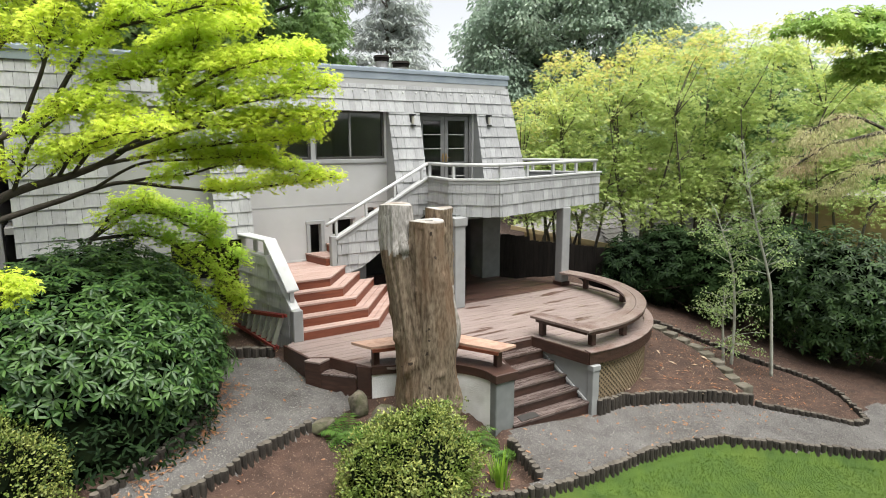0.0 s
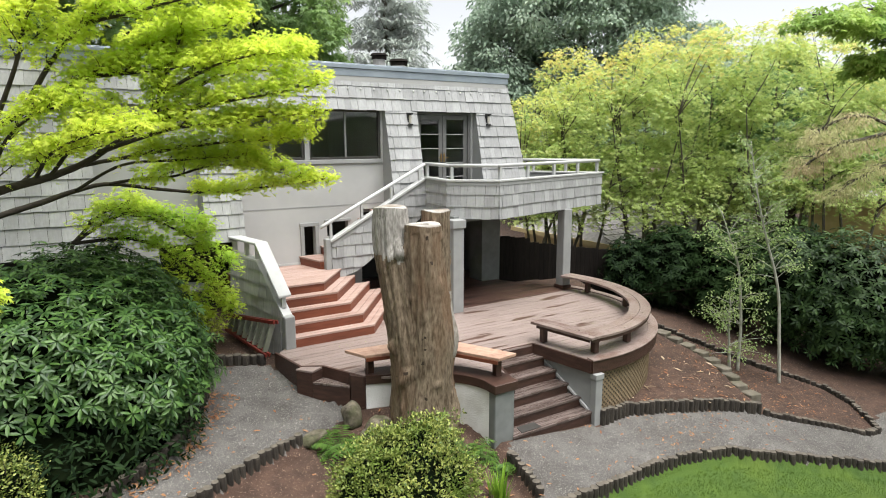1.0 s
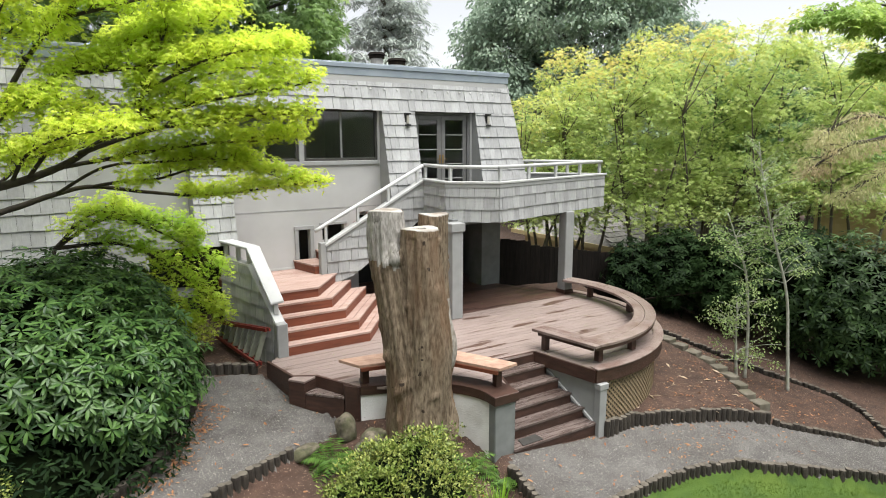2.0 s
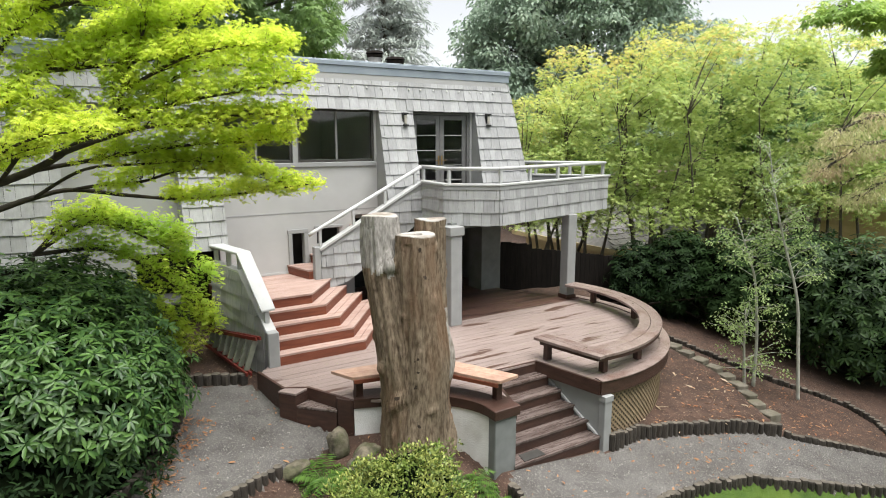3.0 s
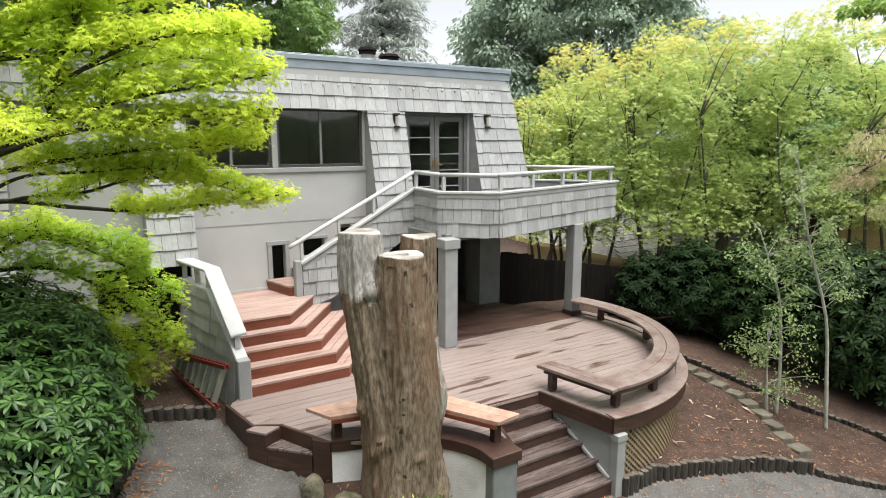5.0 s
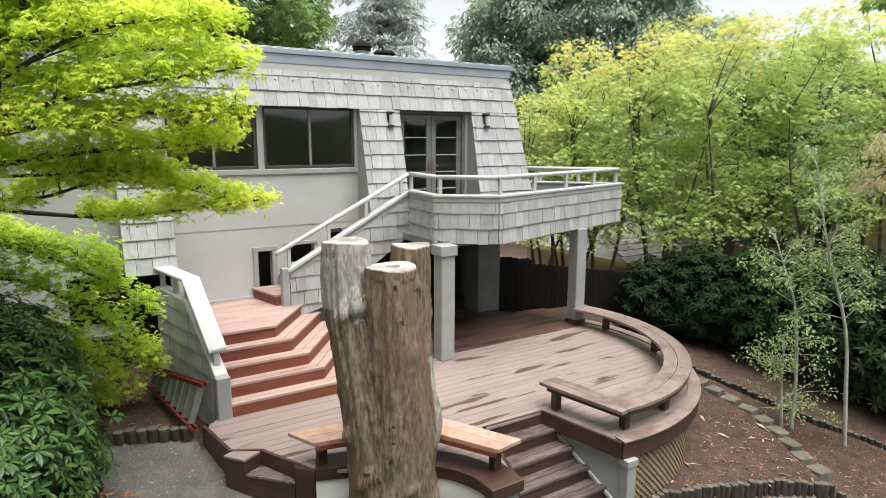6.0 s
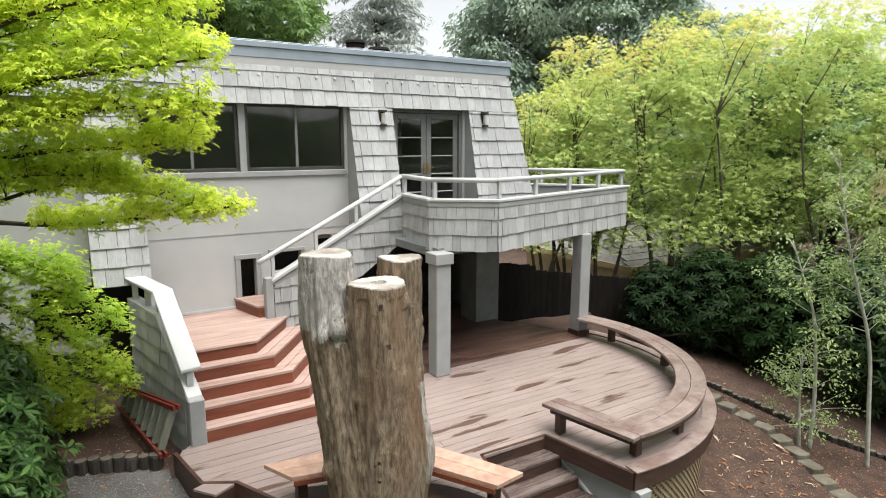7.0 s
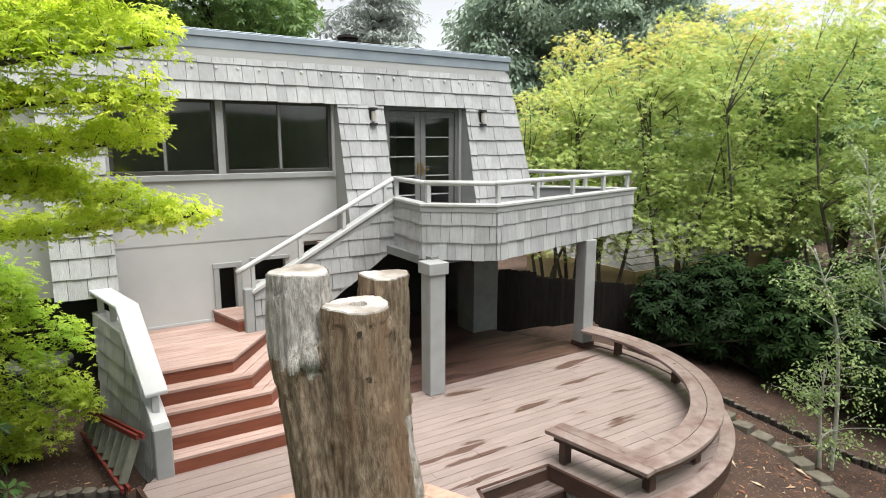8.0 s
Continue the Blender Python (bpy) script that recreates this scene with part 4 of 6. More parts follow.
curved = thing("curved_bench", (2.2, -2.0, 0), "long curved dark timber bench round the deck edge", "bench", "deck benches")
for r0, r1 in ((2.42, 2.605), (2.612, 2.80)):
    edges = [-98.5, -62, -30, -2, 19.5]
    for a0, a1 in zip(edges, edges[1:]):
        b = bmesh.new()
        prism(b, arc(r1, a0 + 0.06, a1 - 0.06, 10) + arc(r0, a0 + 0.06, a1 - 0.06, 10)[::-1], SEAT - 0.045, SEAT)
        part("seat_board", b, BENCHGREY, curved, "greyed curved seat board", bevel=0.004)
b = bmesh.new()
prism(b, arc(2.785, -97, 17, 30) + arc(2.755, -97, 17, 30)[::-1], SEAT - 0.10, SEAT - 0.046)
part("apron", b, RIM, curved)
b = bmesh.new()
prism(b, [(-0.03, -2.10), (0.20, -3.315), (0.33, -3.30), (0.115, -2.09)], SEAT - 0.041, SEAT + 0.004)
part("seat_board", b, BENCHGREY, curved, "greyed reddish straight seat board", bevel=0.004)
b = bmesh.new()
prism(b, [(0.122, -2.09), (0.337, -3.30), (0.47, -3.0), (0.27, -2.08)], SEAT - 0.041, SEAT + 0.004)
part("seat_board", b, BENCHGREY, curved, "greyed reddish straight seat board", bevel=0.004)
b = bmesh.new()
beam(b, (0.03, -2.2, SEAT - 0.07), (0.24, -3.24, SEAT - 0.07), 0.03, 0.05)
part("apron", b, RIM, curved)
for a in (-93, -74, -48, -22, 6):
    bench_leg(curved, CX + 2.64 * math.cos(radians(a)), CY + 2.64 * math.sin(radians(a)))
bench_leg(curved, 0.10, -2.30)

angled = thing("angled_bench", (-2.2, -2.2, 0), "orange-brown angled timber bench on the curved deck rim", "bench", "deck benches")
IN = [(-3.31, -1.74), (-2.45, -1.86), (-1.66, -2.34), (-1.22, -3.20)]
OUT = [(-3.15, -2.11), (-2.55, -2.24), (-1.93, -2.60), (-1.57, -3.25)]
MIDL = [tuple((Vector(p) + Vector(q)) / 2) for p, q in zip(IN, OUT)]
for i in range(3):
    for la, lb in ((OUT, offset_line(MIDL, -0.003)), (offset_line(MIDL, 0.003), IN)):
        b = bmesh.new()
        prism(b, [la[i], la[i + 1], lb[i + 1], lb[i]], SEAT - 0.045, SEAT)
        part("seat_board", b, BENCHTOP, angled, "orange-brown seat board", bevel=0.004)
b = bmesh.new()
for p, q in zip(OUT, OUT[1:]):
    beam(b, (*Vector(p).lerp(Vector(q), 0.03), SEAT - 0.07), (*Vector(p).lerp(Vector(q), 0.97), SEAT - 0.07), 0.03, 0.05)
part("apron", b, RISER, angled)
for x, y in ((-3.02, -1.99), (-2.0, -2.42), (-1.48, -3.08), (-2.5, -2.08)):
    bench_leg(angled, x, y)


# ---- stump ----
def stump():
    bb = bmesh.new()
    limbs = [
        ([(-2.58, -2.62, -0.9), (-2.60, -2.62, 0.0), (-2.66, -2.60, 0.7), (-2.75, -2.53, 1.4), (-2.84, -2.46, 2.0), (-2.86, -2.44, 2.53)], [0.42, 0.33, 0.31, 0.29, 0.265, 0.235]),
        ([(-2.50, -2.72, -0.9), (-2.48, -2.74, 0.0), (-2.45, -2.76, 0.7), (-2.50, -2.80, 1.4), (-2.55, -2.81, 1.9), (-2.555, -2.80, 2.31)], [0.46, 0.37, 0.35, 0.285, 0.255, 0.25]),
        ([(-2.40, -2.60, -0.9), (-2.35, -2.60, 0.0), (-2.26, -2.62, 0.62), (-2.24, -2.60, 1.1), (-2.21, -2.57, 1.7), (-2.20, -2.54, 2.45)], [0.42, 0.34, 0.34, 0.235, 0.19, 0.19]),
    ]
    seg, tops = 96, []
    for li, (path, rad) in enumerate(limbs):
        line = smooth_line(path, 24)
        rr = [v.x for v in smooth_line([(r, 0, 0) for r in rad], 24)]
        rings = []
        for p, r in zip(line, rr):
            ring = []
            for k in range(seg):
                a = k * math.tau / seg
                q = Vector((p.x + r * math.cos(a), p.y + r * math.sin(a), p.z))
                groove = noise.noise(Vector((math.cos(a) * 5 + li * 9, math.sin(a) * 5, p.z * 0.7))) * 0.042
                fine_g = noise.noise(Vector((math.cos(a) * 17, math.sin(a) * 17 + li * 5, p.z * 2.2))) * 0.011
                fine_g -= 0.02 * max(0, 1 - abs(noise.noise(Vector((math.cos(a) * 3.5 + 4, math.sin(a) * 3.5 + li * 7, p.z * 0.45)))) * 22)
                knot = noise.noise(Vector((q.x * 11 + li, q.y * 11, q.z * 9)))
                fine_g += 0.05 * max(0, knot - 0.52)
                lump = max(0, noise.noise(Vector((q.x * 4, q.y * 4, q.z * 3.4 + 7))) - 0.32) * 0.19
                fade = 1.0 if p.z < path[-1][2] - 0.1 else 0.5
                d = (groove + fine_g + lump) * fade
                if p.z < 0.1:
                    d += 0.07 * max(0, 0.1 - p.z) * math.cos(3 * a + li)
                ring.append(bb.verts.new((q.x + d * math.cos(a), q.y + d * math.sin(a), q.z + (0.012 * math.sin(a * 2 + li) if p is line[-1] else 0))))
            rings.append(ring)
        for r0, r1 in zip(rings, rings[1:]):
            for k in range(seg):
                fc = bb.faces.new((r0[k], r0[(k + 1) % seg], r1[(k + 1) % seg], r1[k]))
                c = fc.calc_center_median()
                worn = 0.3 * noise.noise(c * 3) + 0.1 * noise.noise(c * 14)
                fc.material_index = int((li == 0 and c.z > 1.84 + worn) or (li == 2 and abs(c.z - 0.85) < 0.42 + worn and c.x > line[0].x + 0.16))
        tops.append([(v.co - line[-1]) * 0.985 + line[-1] for v in rings[-1]])
        bb.faces.new(rings[0][::-1])
    base = thing("tree_stump", (-2.5, -2.68, -0.6), "tall barkless grey-brown tree stump with three sawn limbs", "stump")
    part("trunk", bb, [STUMPWOOD, STUMPGREY], base, smooth=True)
    for ti, top in enumerate(tops):
        bb = bmesh.new()
        c = sum(top, Vector()) / len(top)
        lo_r = [bb.verts.new(v + Vector((0, 0, -0.02))) for v in top]
        hi_r = [bb.verts.new((v - c) * 0.95 + c + Vector((0, 0, 0.008))) for v in top]
        in_r = [bb.verts.new((v - c) * 0.28 + c + Vector((0.02, 0, 0.006))) for v in top]
        pit = [bb.verts.new((v - c) * 0.22 + c + Vector((0.02, 0, -0.06 if ti == 1 else 0.004))) for v in top]
        n = len(top)
        for ra, rb in ((lo_r, hi_r), (hi_r, in_r), (in_r, pit)):
            for k in range(n):
                bb.faces.new((ra[k], ra[(k + 1) % n], rb[(k + 1) % n], rb[k]))
        bb.faces.new(pit)
        part("sawn_end", bb, STUMPCUT, base, "pale cracked sawn end")


stump()


# ---- log edging, slabs, rocks ----
def log_mesh(r, h):
    bb = bmesh.new()
    n = 9
    rings = []
    for z, s in ((-0.25, 1.0), (h - 0.012, 1.0), (h, 0.88)):
        rings.append([bb.verts.new((r * s * math.cos(k * math.tau / n) * random.uniform(0.93, 1.05), r * s * math.sin(k * math.tau / n) * random.uniform(0.93, 1.05), z)) for k in range(n)])
    for r0, r1 in zip(rings, rings[1:]):
        for k in range(n):
            bb.faces.new((r0[k], r0[(k + 1) % n], r1[(k + 1) % n], r1[k]))
    f = bb.faces.new(rings[-1])
    f.material_index = 1
    me = finish("log", bb, [LOG, LOGCUT])
    return me


LOGS = [log_mesh(0.052 + 0.004 * k, 0.0) for k in range(4)]


def log_row(line, top, step, label):
    row = thing("log_edging", (line[0][0], line[0][1], slope_height(*line[0])), label, "edging", "log edgings")
    for x, y, _ in along(line, step):
        s = random.uniform(0.92, 1.12) * step / 0.108
        piece("log", random.choice(LOGS), pose(x, y, slope_height(x, y) + top(x, y) + random.uniform(-0.02, 0.025), random.uniform(-3, 3), random.uniform(-3, 3), random.uniform(0, 360)) @ Matrix.Diagonal((s, s, 2.2, 1)), row)


log_row(LOGS_C, lambda x, y: 0.07, 0.105, "dark upright log edging along the gravel path")
log_row(LOGS_LAWN, lambda x, y: 0.045, 0.105, "dark upright log edging between path and lawn")
log_row(LOGS_RHODO, lambda x, y: 0.12, 0.12, "dark upright log edging below the rhododendron")
log_row(LOGS_L, lambda x, y: 0.15, 0.125, "short row of pale-topped upright logs by the deck")
log_row(LOGS_BED, lambda x, y: 0.21, 0.105, "tall dark upright logs holding the raised bed")
log_row(LOGS_BED2, lambda x, y: 0.09, 0.105, "dark upright log edging round the sapling bed")
log_row(LOGS_R, lambda x, y: 0.07, 0.10, "dark upright log edging beside the azalea")


def rough_stone(name, at, size, mat_, label, category, group="", seed=0, turn=0.0):
    bb = bmesh.new()
    bmesh.ops.create_icosphere(bb, subdivisions=3, radius=1.0)
    for v in bb.verts:
        p = v.co.copy()
        p = Vector([math.copysign(abs(c) ** 0.75, c) for c in p])
        p *= 1 + 0.22 * noise.noise(p * 1.3 + Vector((seed * 3.1, 0, 0))) + 0.07 * noise.noise(p * 4 + Vector((0, seed, 0)))
        v.co = Vector((p.x * size[0], p.y * size[1], p.z * size[2]))
    ob = part(name, bb, mat_, None, label, smooth=True)
    ob.matrix_basis = pose(*at, 0, 0, turn)
    return tagged(ob, "", category, group)


def slab_row():
    pts = along(SLABS, 0.30)
    for i, (x, y, a) in enumerate(pts):
        bb = bmesh.new()
        w, d = random.uniform(0.25, 0.29), random.uniform(0.20, 0.27)
        ring = [(-w / 2, -d / 2), (0, -d / 2 - 0.01), (w / 2, -d / 2), (w / 2 + 0.01, 0), (w / 2, d / 2), (0, d / 2 + 0.01), (-w / 2, d / 2)]
        prism(bb, [(px + random.uniform(-0.015, 0.015), py + random.uniform(-0.015, 0.015)) for px, py in ring], -0.10, 0.045)
        ob = part("stepping_slab", bb, SLAB, None, "mossy grey stone slab edging the raised bed", bevel=0.012)
        z = -0.19 - 0.043 * x + 0.215 * y
        ob.matrix_basis = pose(x, y, z - 0.01, random.uniform(-4, 4), random.uniform(-4, 4), math.degrees(a) + random.uniform(-8, 8))
        tagged(ob, "", "slab", "slabs edging the bed")


slab_row()
rough_stone("rock", (-3.42, -2.22, -0.47), (0.13, 0.14, 0.20), ROCKMAT, "upright lichen-covered rock beside the stump", "rock", "rocks by the stump", 1)
rough_stone("rock", (-3.08, -2.40, -0.62), (0.22, 0.16, 0.12), ROCKMAT, "low mossy rock at the stump's foot", "rock", "rocks by the stump", 2, 30)
rough_stone("rock", (-3.35, -2.62, -0.66), (0.15, 0.13, 0.11), ROCKMAT, "low brown rock among ferns", "rock", "rocks by the stump", 4, 60)
rough_stone("rock", (-4.05, -2.36, -0.58), (0.20, 0.11, 0.085), ROCKMAT, "dark flat rock ending the log edging", "rock", "rocks by the stump", 5, 20)

# ---- ladder and air conditioner ----
ladder = thing("folded_ladder", (-4.1, 0.5, -0.2), "red folded step ladder lying on its side against the guard wall", "ladder")
LT0, LT1, LB0, LB1 = Vector((-4.30, 1.25, 0.30)), Vector((-3.86, -0.16, 0.46)), Vector((-4.36, 1.22, 0.06)), Vector((-4.04, -0.22, -0.06))
for p, q in ((LT0, LT1), (LB0, LB1)):
    for off in (-0.03, 0.03):
        b = bmesh.new()
        beam(b, p + Vector((off, 0, 0)), q + Vector((off, 0, 0)), 0.028, 0.055)
        part("rail", b, LADDERRED, ladder)
for k in range(8):
    f = 0.06 + 0.125 * k
    b = bmesh.new()
    beam(b, LT0.lerp(LT1, f) + Vector((0, 0, -0.03)), LB0.lerp(LB1, f) + Vector((0, 0, 0.03)), 0.085, 0.03, up=(0.3, -0.9, 0.1))
    part("rung", b, LADDERGREY, ladder, "olive-grey tread")
cooler = thing("air_conditioner", (-4.75, 2.75, -0.2), "dark metal air conditioner under the overhang", "air conditioner")
b = bmesh.new()
tube(b, [(-4.78, 2.50, -0.16), (-4.78, 2.50, 0.58)], [0.36, 0.36], 24)
part("casing", b, ALUMINIUM, cooler)
b = bmesh.new()
tube(b, [(-4.78, 2.50, 0.582), (-4.78, 2.50, 0.63), (-4.78, 2.50, 0.66)], [0.385, 0.385, 0.28], 24)
part("lid", b, DOORWOOD, cooler)
b = bmesh.new()
box(b, -5.2, -4.3, 2.05, 2.95, -0.35, -0.161)
part("pad", b, SLAB, cooler)

# ---- fence and neighbour ----
fence = thing("fence", (4, 2.6, -0.3), "dark weathered cedar board fence behind the deck", "fence")
FENCE_LINE = [(2.72, 2.95), (3.5, 2.75), (5.9, 2.2), (8.2, 1.6), (11, 0.4)]
for x, y, a in along(FENCE_LINE, 0.145):
    top = 0.80 - max(0, x - 2.9) * 0.15
    top = max(top, 0.1) + 0.06 + (0.10 if 3.1 < x < 3.9 else 0)
    b = bmesh.new()
    box(b, -0.069, 0.069, -0.011, 0.011, -1.3, top + random.uniform(-0.012, 0.012))
    ob = part("board", b, FENCE, fence)
    ob.matrix_basis = pose(x, y, 0, 0, 0, math.degrees(a))
for x, y, a in along(FENCE_LINE, 1.8):
    b = bmesh.new()
    box(b, -0.045, 0.045, 0.02, 0.11, -1.3, max(0.80 - max(0, x - 2.9) * 0.15, 0.1) + 0.05)
    ob = part("post", b, FENCE, fence)
    ob.matrix_basis = pose(x, y, 0, 0, 0, math.degrees(a))


def neighbour_house():
    home = thing("neighbour_house", (14.5, 7.5, -1.6), "low neighbouring house with cream siding and grey shingle roof", "house")
    x0, x1, y0, y1, ez = 9.5, 18.5, 4.8, 10.5, -0.25
    bb = bmesh.new()
    box(bb, x0 + 0.4, x1 - 0.4, y0 + 0.4, y1 - 0.4, -2.2, ez)
    part("wall", bb, SIDING, home)
    bb = bmesh.new()
    rz, ym = ez + 1.25, (y0 + y1) / 2
    v = [bb.verts.new(p) for p in ((x0, y0, ez), (x1, y0, ez), (x1, y1, ez), (x0, y1, ez), (x0 + 1.5, ym, rz), (x1 - 1.5, ym, rz))]
    for f in ((0, 1, 5, 4), (1, 2, 5), (2, 3, 4, 5), (3, 0, 4), (3, 2, 1, 0)):
        bb.faces.new([v[i] for i in f])
    rf = part("roof", bb, ROOFTILE, home)
    bb = bmesh.new()
    box(bb, x0 - 0.02, x1 + 0.02, y0 - 0.04, y0, ez - 0.14, ez + 0.03)
    box(bb, x0 - 0.04, x0, y0, y1, ez - 0.14, ez + 0.03)
    part("gutter", bb, SIDING, rf)
    n = Vector((0, -(rz - ez), ym - y0)).normalized()
    up = Vector((0, ym - y0, rz - ez)).normalized()
    for row in range(9):
        bb = bmesh.new()
        xx = x0 + row * 0.16
        while xx < x1 - row * 0.16:
            w = random.uniform(0.25, 0.42)
            c = Vector((xx, y0, ez)) + up * (row * 0.32)
            p = [c + n * 0.03, c + Vector((w - 0.015, 0, 0)) + n * 0.03, c + Vector((w - 0.015, 0, 0)) + up * 0.34 + n * 0.008, c + up * 0.34 + n * 0.008]
            q = [a - n * 0.025 for a in p]
            vs = [bb.verts.new(a) for a in q + p]
            for f in ((3, 2, 1, 0), (4, 5, 6, 7), (0, 1, 5, 4), (1, 2, 6, 5), (2, 3, 7, 6), (3, 0, 4, 7)):
                bb.faces.new([vs[i] for i in f])
            xx += w
        part("shingle_course", bb, ROOFTILE, rf)
    wing = thing("neighbour_annex", (19, -0.6, -1.8), "cream lap-sided annex with a grey roof beyond the hedge", "house")
    for k in range(14):
        bb = bmesh.new()
        zz = -1.6 + 0.22 * k
        v = [bb.verts.new(p) for p in ((16.0, 1.6, zz), (16.0, -3.6, zz), (16.03, -3.6, zz + 0.22), (16.03, 1.6, zz + 0.22), (19.5, 1.6, zz), (19.5, -3.6, zz), (19.5, -3.6, zz + 0.22), (19.5, 1.6, zz + 0.22))]
        for f in ((0, 1, 2, 3), (7, 6, 5, 4), (0, 4, 5, 1), (1, 5, 6, 2), (2, 6, 7, 3), (3, 7, 4, 0)):
            bb.faces.new([v[i] for i in f])
        part("siding_board", bb, SIDING, wing)
    bb = bmesh.new()
    box(bb, 15.2, 20.0, -4.0, 2.0, 1.49, 1.62)
    part("roof", bb, ROOFTILE, wing)


neighbour_house()


# ---- planting ----
rng = np.random.default_rng(7)


def leaf_template(kind):
    if kind == "maple":
        v, f = [(0, 0, 0)], []
        for a, ln, w in ((-105, 0.55, 0.13), (-52, 0.85, 0.15), (0, 1.0, 0.16), (52, 0.85, 0.15), (105, 0.55, 0.13)):
            a = radians(a)
            c, s = math.cos(a), math.sin(a)
            i = len(v)
            for r, t, z in ((0.5 * ln, -w, 0.05), (ln, 0, -0.10), (0.5 * ln, w, 0.05)):
                v.append((c * r - s * t, s * r + c * t, z))
            f += [(0, i, i + 1), (0, i + 1, i + 2)]
    elif kind == "long":
        v = [(0, 0, 0), (0.32, -0.13, 0.03), (0.32, 0, -0.01), (0.32, 0.13, 0.03), (0.74, -0.13, 0.0), (0.74, 0, -0.05), (0.74, 0.13, 0.0), (1, 0, -0.14)]
        f = [(0, 1, 2), (0, 2, 3), (1, 4, 5), (1, 5, 2), (2, 5, 6), (2, 6, 3), (4, 7, 5), (5, 7, 6)]
    elif kind == "needle":
        v = [(0, 0, 0), (0.5, -0.10, 0.0), (1, 0, -0.12), (0.5, 0.10, 0.0)]
        f = [(0, 1, 2), (0, 2, 3)]
    elif kind == "pebble":
        v = [(0.5, 0, 0), (-0.5, 0.05, 0), (0, 0.42, 0.03), (0.05, -0.4, 0), (0, 0, 0.32), (0, 0, -0.3)]
        f = [(0, 2, 4), (2, 1, 4), (1, 3, 4), (3, 0, 4), (2, 0, 5), (1, 2, 5), (3, 1, 5), (0, 3, 5)]
    else:
        v = [(0, 0, 0), (0.45, -0.28, 0.08), (1, 0, -0.08), (0.45, 0.28, 0.08)]
        f = [(0, 1, 2), (0, 2, 3)]
    return np.array(v, float), np.array(f, int)


TEMPLATES = {k: leaf_template(k) for k in ("maple", "long", "needle", "small", "pebble")}


def leaf_cloud(name, kind, pos, way, up, size, material, parent=None, label=""):
    tv, tf = TEMPLATES[kind]
    pos, way, up, size = (np.asarray(a, float) for a in (pos, way, up, size))
    x = way / np.linalg.norm(way, axis=1, keepdims=True)
    z = up - (up * x).sum(1, keepdims=True) * x
    z /= np.linalg.norm(z, axis=1, keepdims=True) + 1e-9
    y = np.cross(z, x)
    n, m = len(pos), len(tv)
    verts = pos[:, None, :] + size[:, None, None] * (tv[None, :, 0:1] * x[:, None, :] + tv[None, :, 1:2] * y[:, None, :] + tv[None, :, 2:3] * z[:, None, :])
    faces = (tf[None, :, :] + (np.arange(n) * m)[:, None, None]).reshape(-1)
    me = bpy.data.meshes.new(name)
    me.vertices.add(n * m)
    me.vertices.foreach_set("co", verts.reshape(-1))
    me.loops.add(len(faces))
    me.loops.foreach_set("vertex_index", faces)
    nf = len(faces) // 3
    me.polygons.add(nf)
    me.polygons.foreach_set("loop_start", np.arange(nf) * 3)
    me.update(calc_edges=True)
    me.materials.append(material)
    ob = new(name, me)
    if parent:
        ob.parent = parent
        ob.matrix_parent_inverse = parent.matrix_basis.inverted()
    return tagged(ob, label)


def unit(n):
    v = rng.normal(size=(n, 3))
    return v / np.linalg.norm(v, axis=1, keepdims=True)


def spray_leaves(centres, radii, count, flat=0.22, droop=0.5, tilt=0.5):
    """Leaves on flattish sprays: positions, leaf directions and normals."""
    c, r = np.repeat(centres, count, 0), np.repeat(radii, count)
    n = len(c)
    a, q = rng.uniform(0, math.tau, n), np.sqrt(rng.uniform(0, 1, n))
    off = np.stack([np.cos(a) * q * r, np.sin(a) * q * r, rng.normal(0, flat, n) * r - 0.35 * q * q * r], 1)
    way = np.stack([np.cos(a + rng.normal(0, 0.7, n)), np.sin(a + rng.normal(0, 0.7, n)), -droop * rng.uniform(0.2, 1.6, n)], 1)
    up = np.stack([rng.normal(0, tilt, n), rng.normal(0, tilt, n), np.ones(n)], 1)
    return c + off, way, up


def limb(bm, p, q, r0, r1, sag=0.0, n=5):
    p, q = Vector(p), Vector(q)
    side = Vector((random.uniform(-1, 1), random.uniform(-1, 1), 0)) * (q - p).length * 0.08
    pts = [p.lerp(q, i / n) + side * math.sin(math.pi * i / n) + Vector((0, 0, sag * math.sin(math.pi * i / n))) for i in range(n + 1)]
    tube(bm, pts, [r0 + (r1 - r0) * i / n for i in range(n + 1)], 5, 0.1)


def blob_points(blobs, n, shell=0.55):
    """Points in the outer part of a union of ellipsoids."""
    vols = np.array([rx * ry * rz for _, (rx, ry, rz) in blobs]) ** 0.67
    pick = rng.choice(len(blobs), n, p=vols / vols.sum())
    c, r = np.array([b_[0] for b_ in blobs])[pick], np.array([b_[1] for b_ in blobs])[pick]
    d = unit(n)
    q = rng.uniform(shell ** 3, 1, n) ** (1 / 3)
    p = c + d * r * q[:, None]
    keep = np.ones(n, bool)
    for i, (cb, rb) in enumerate(blobs):
        ins = (((p - np.array(cb)) / np.array(rb)) ** 2).sum(1) < shell ** 2
        keep &= ~(ins & (pick != i))
    nrm = d / r
    return p[keep], (nrm / np.linalg.norm(nrm, axis=1, keepdims=True))[keep]


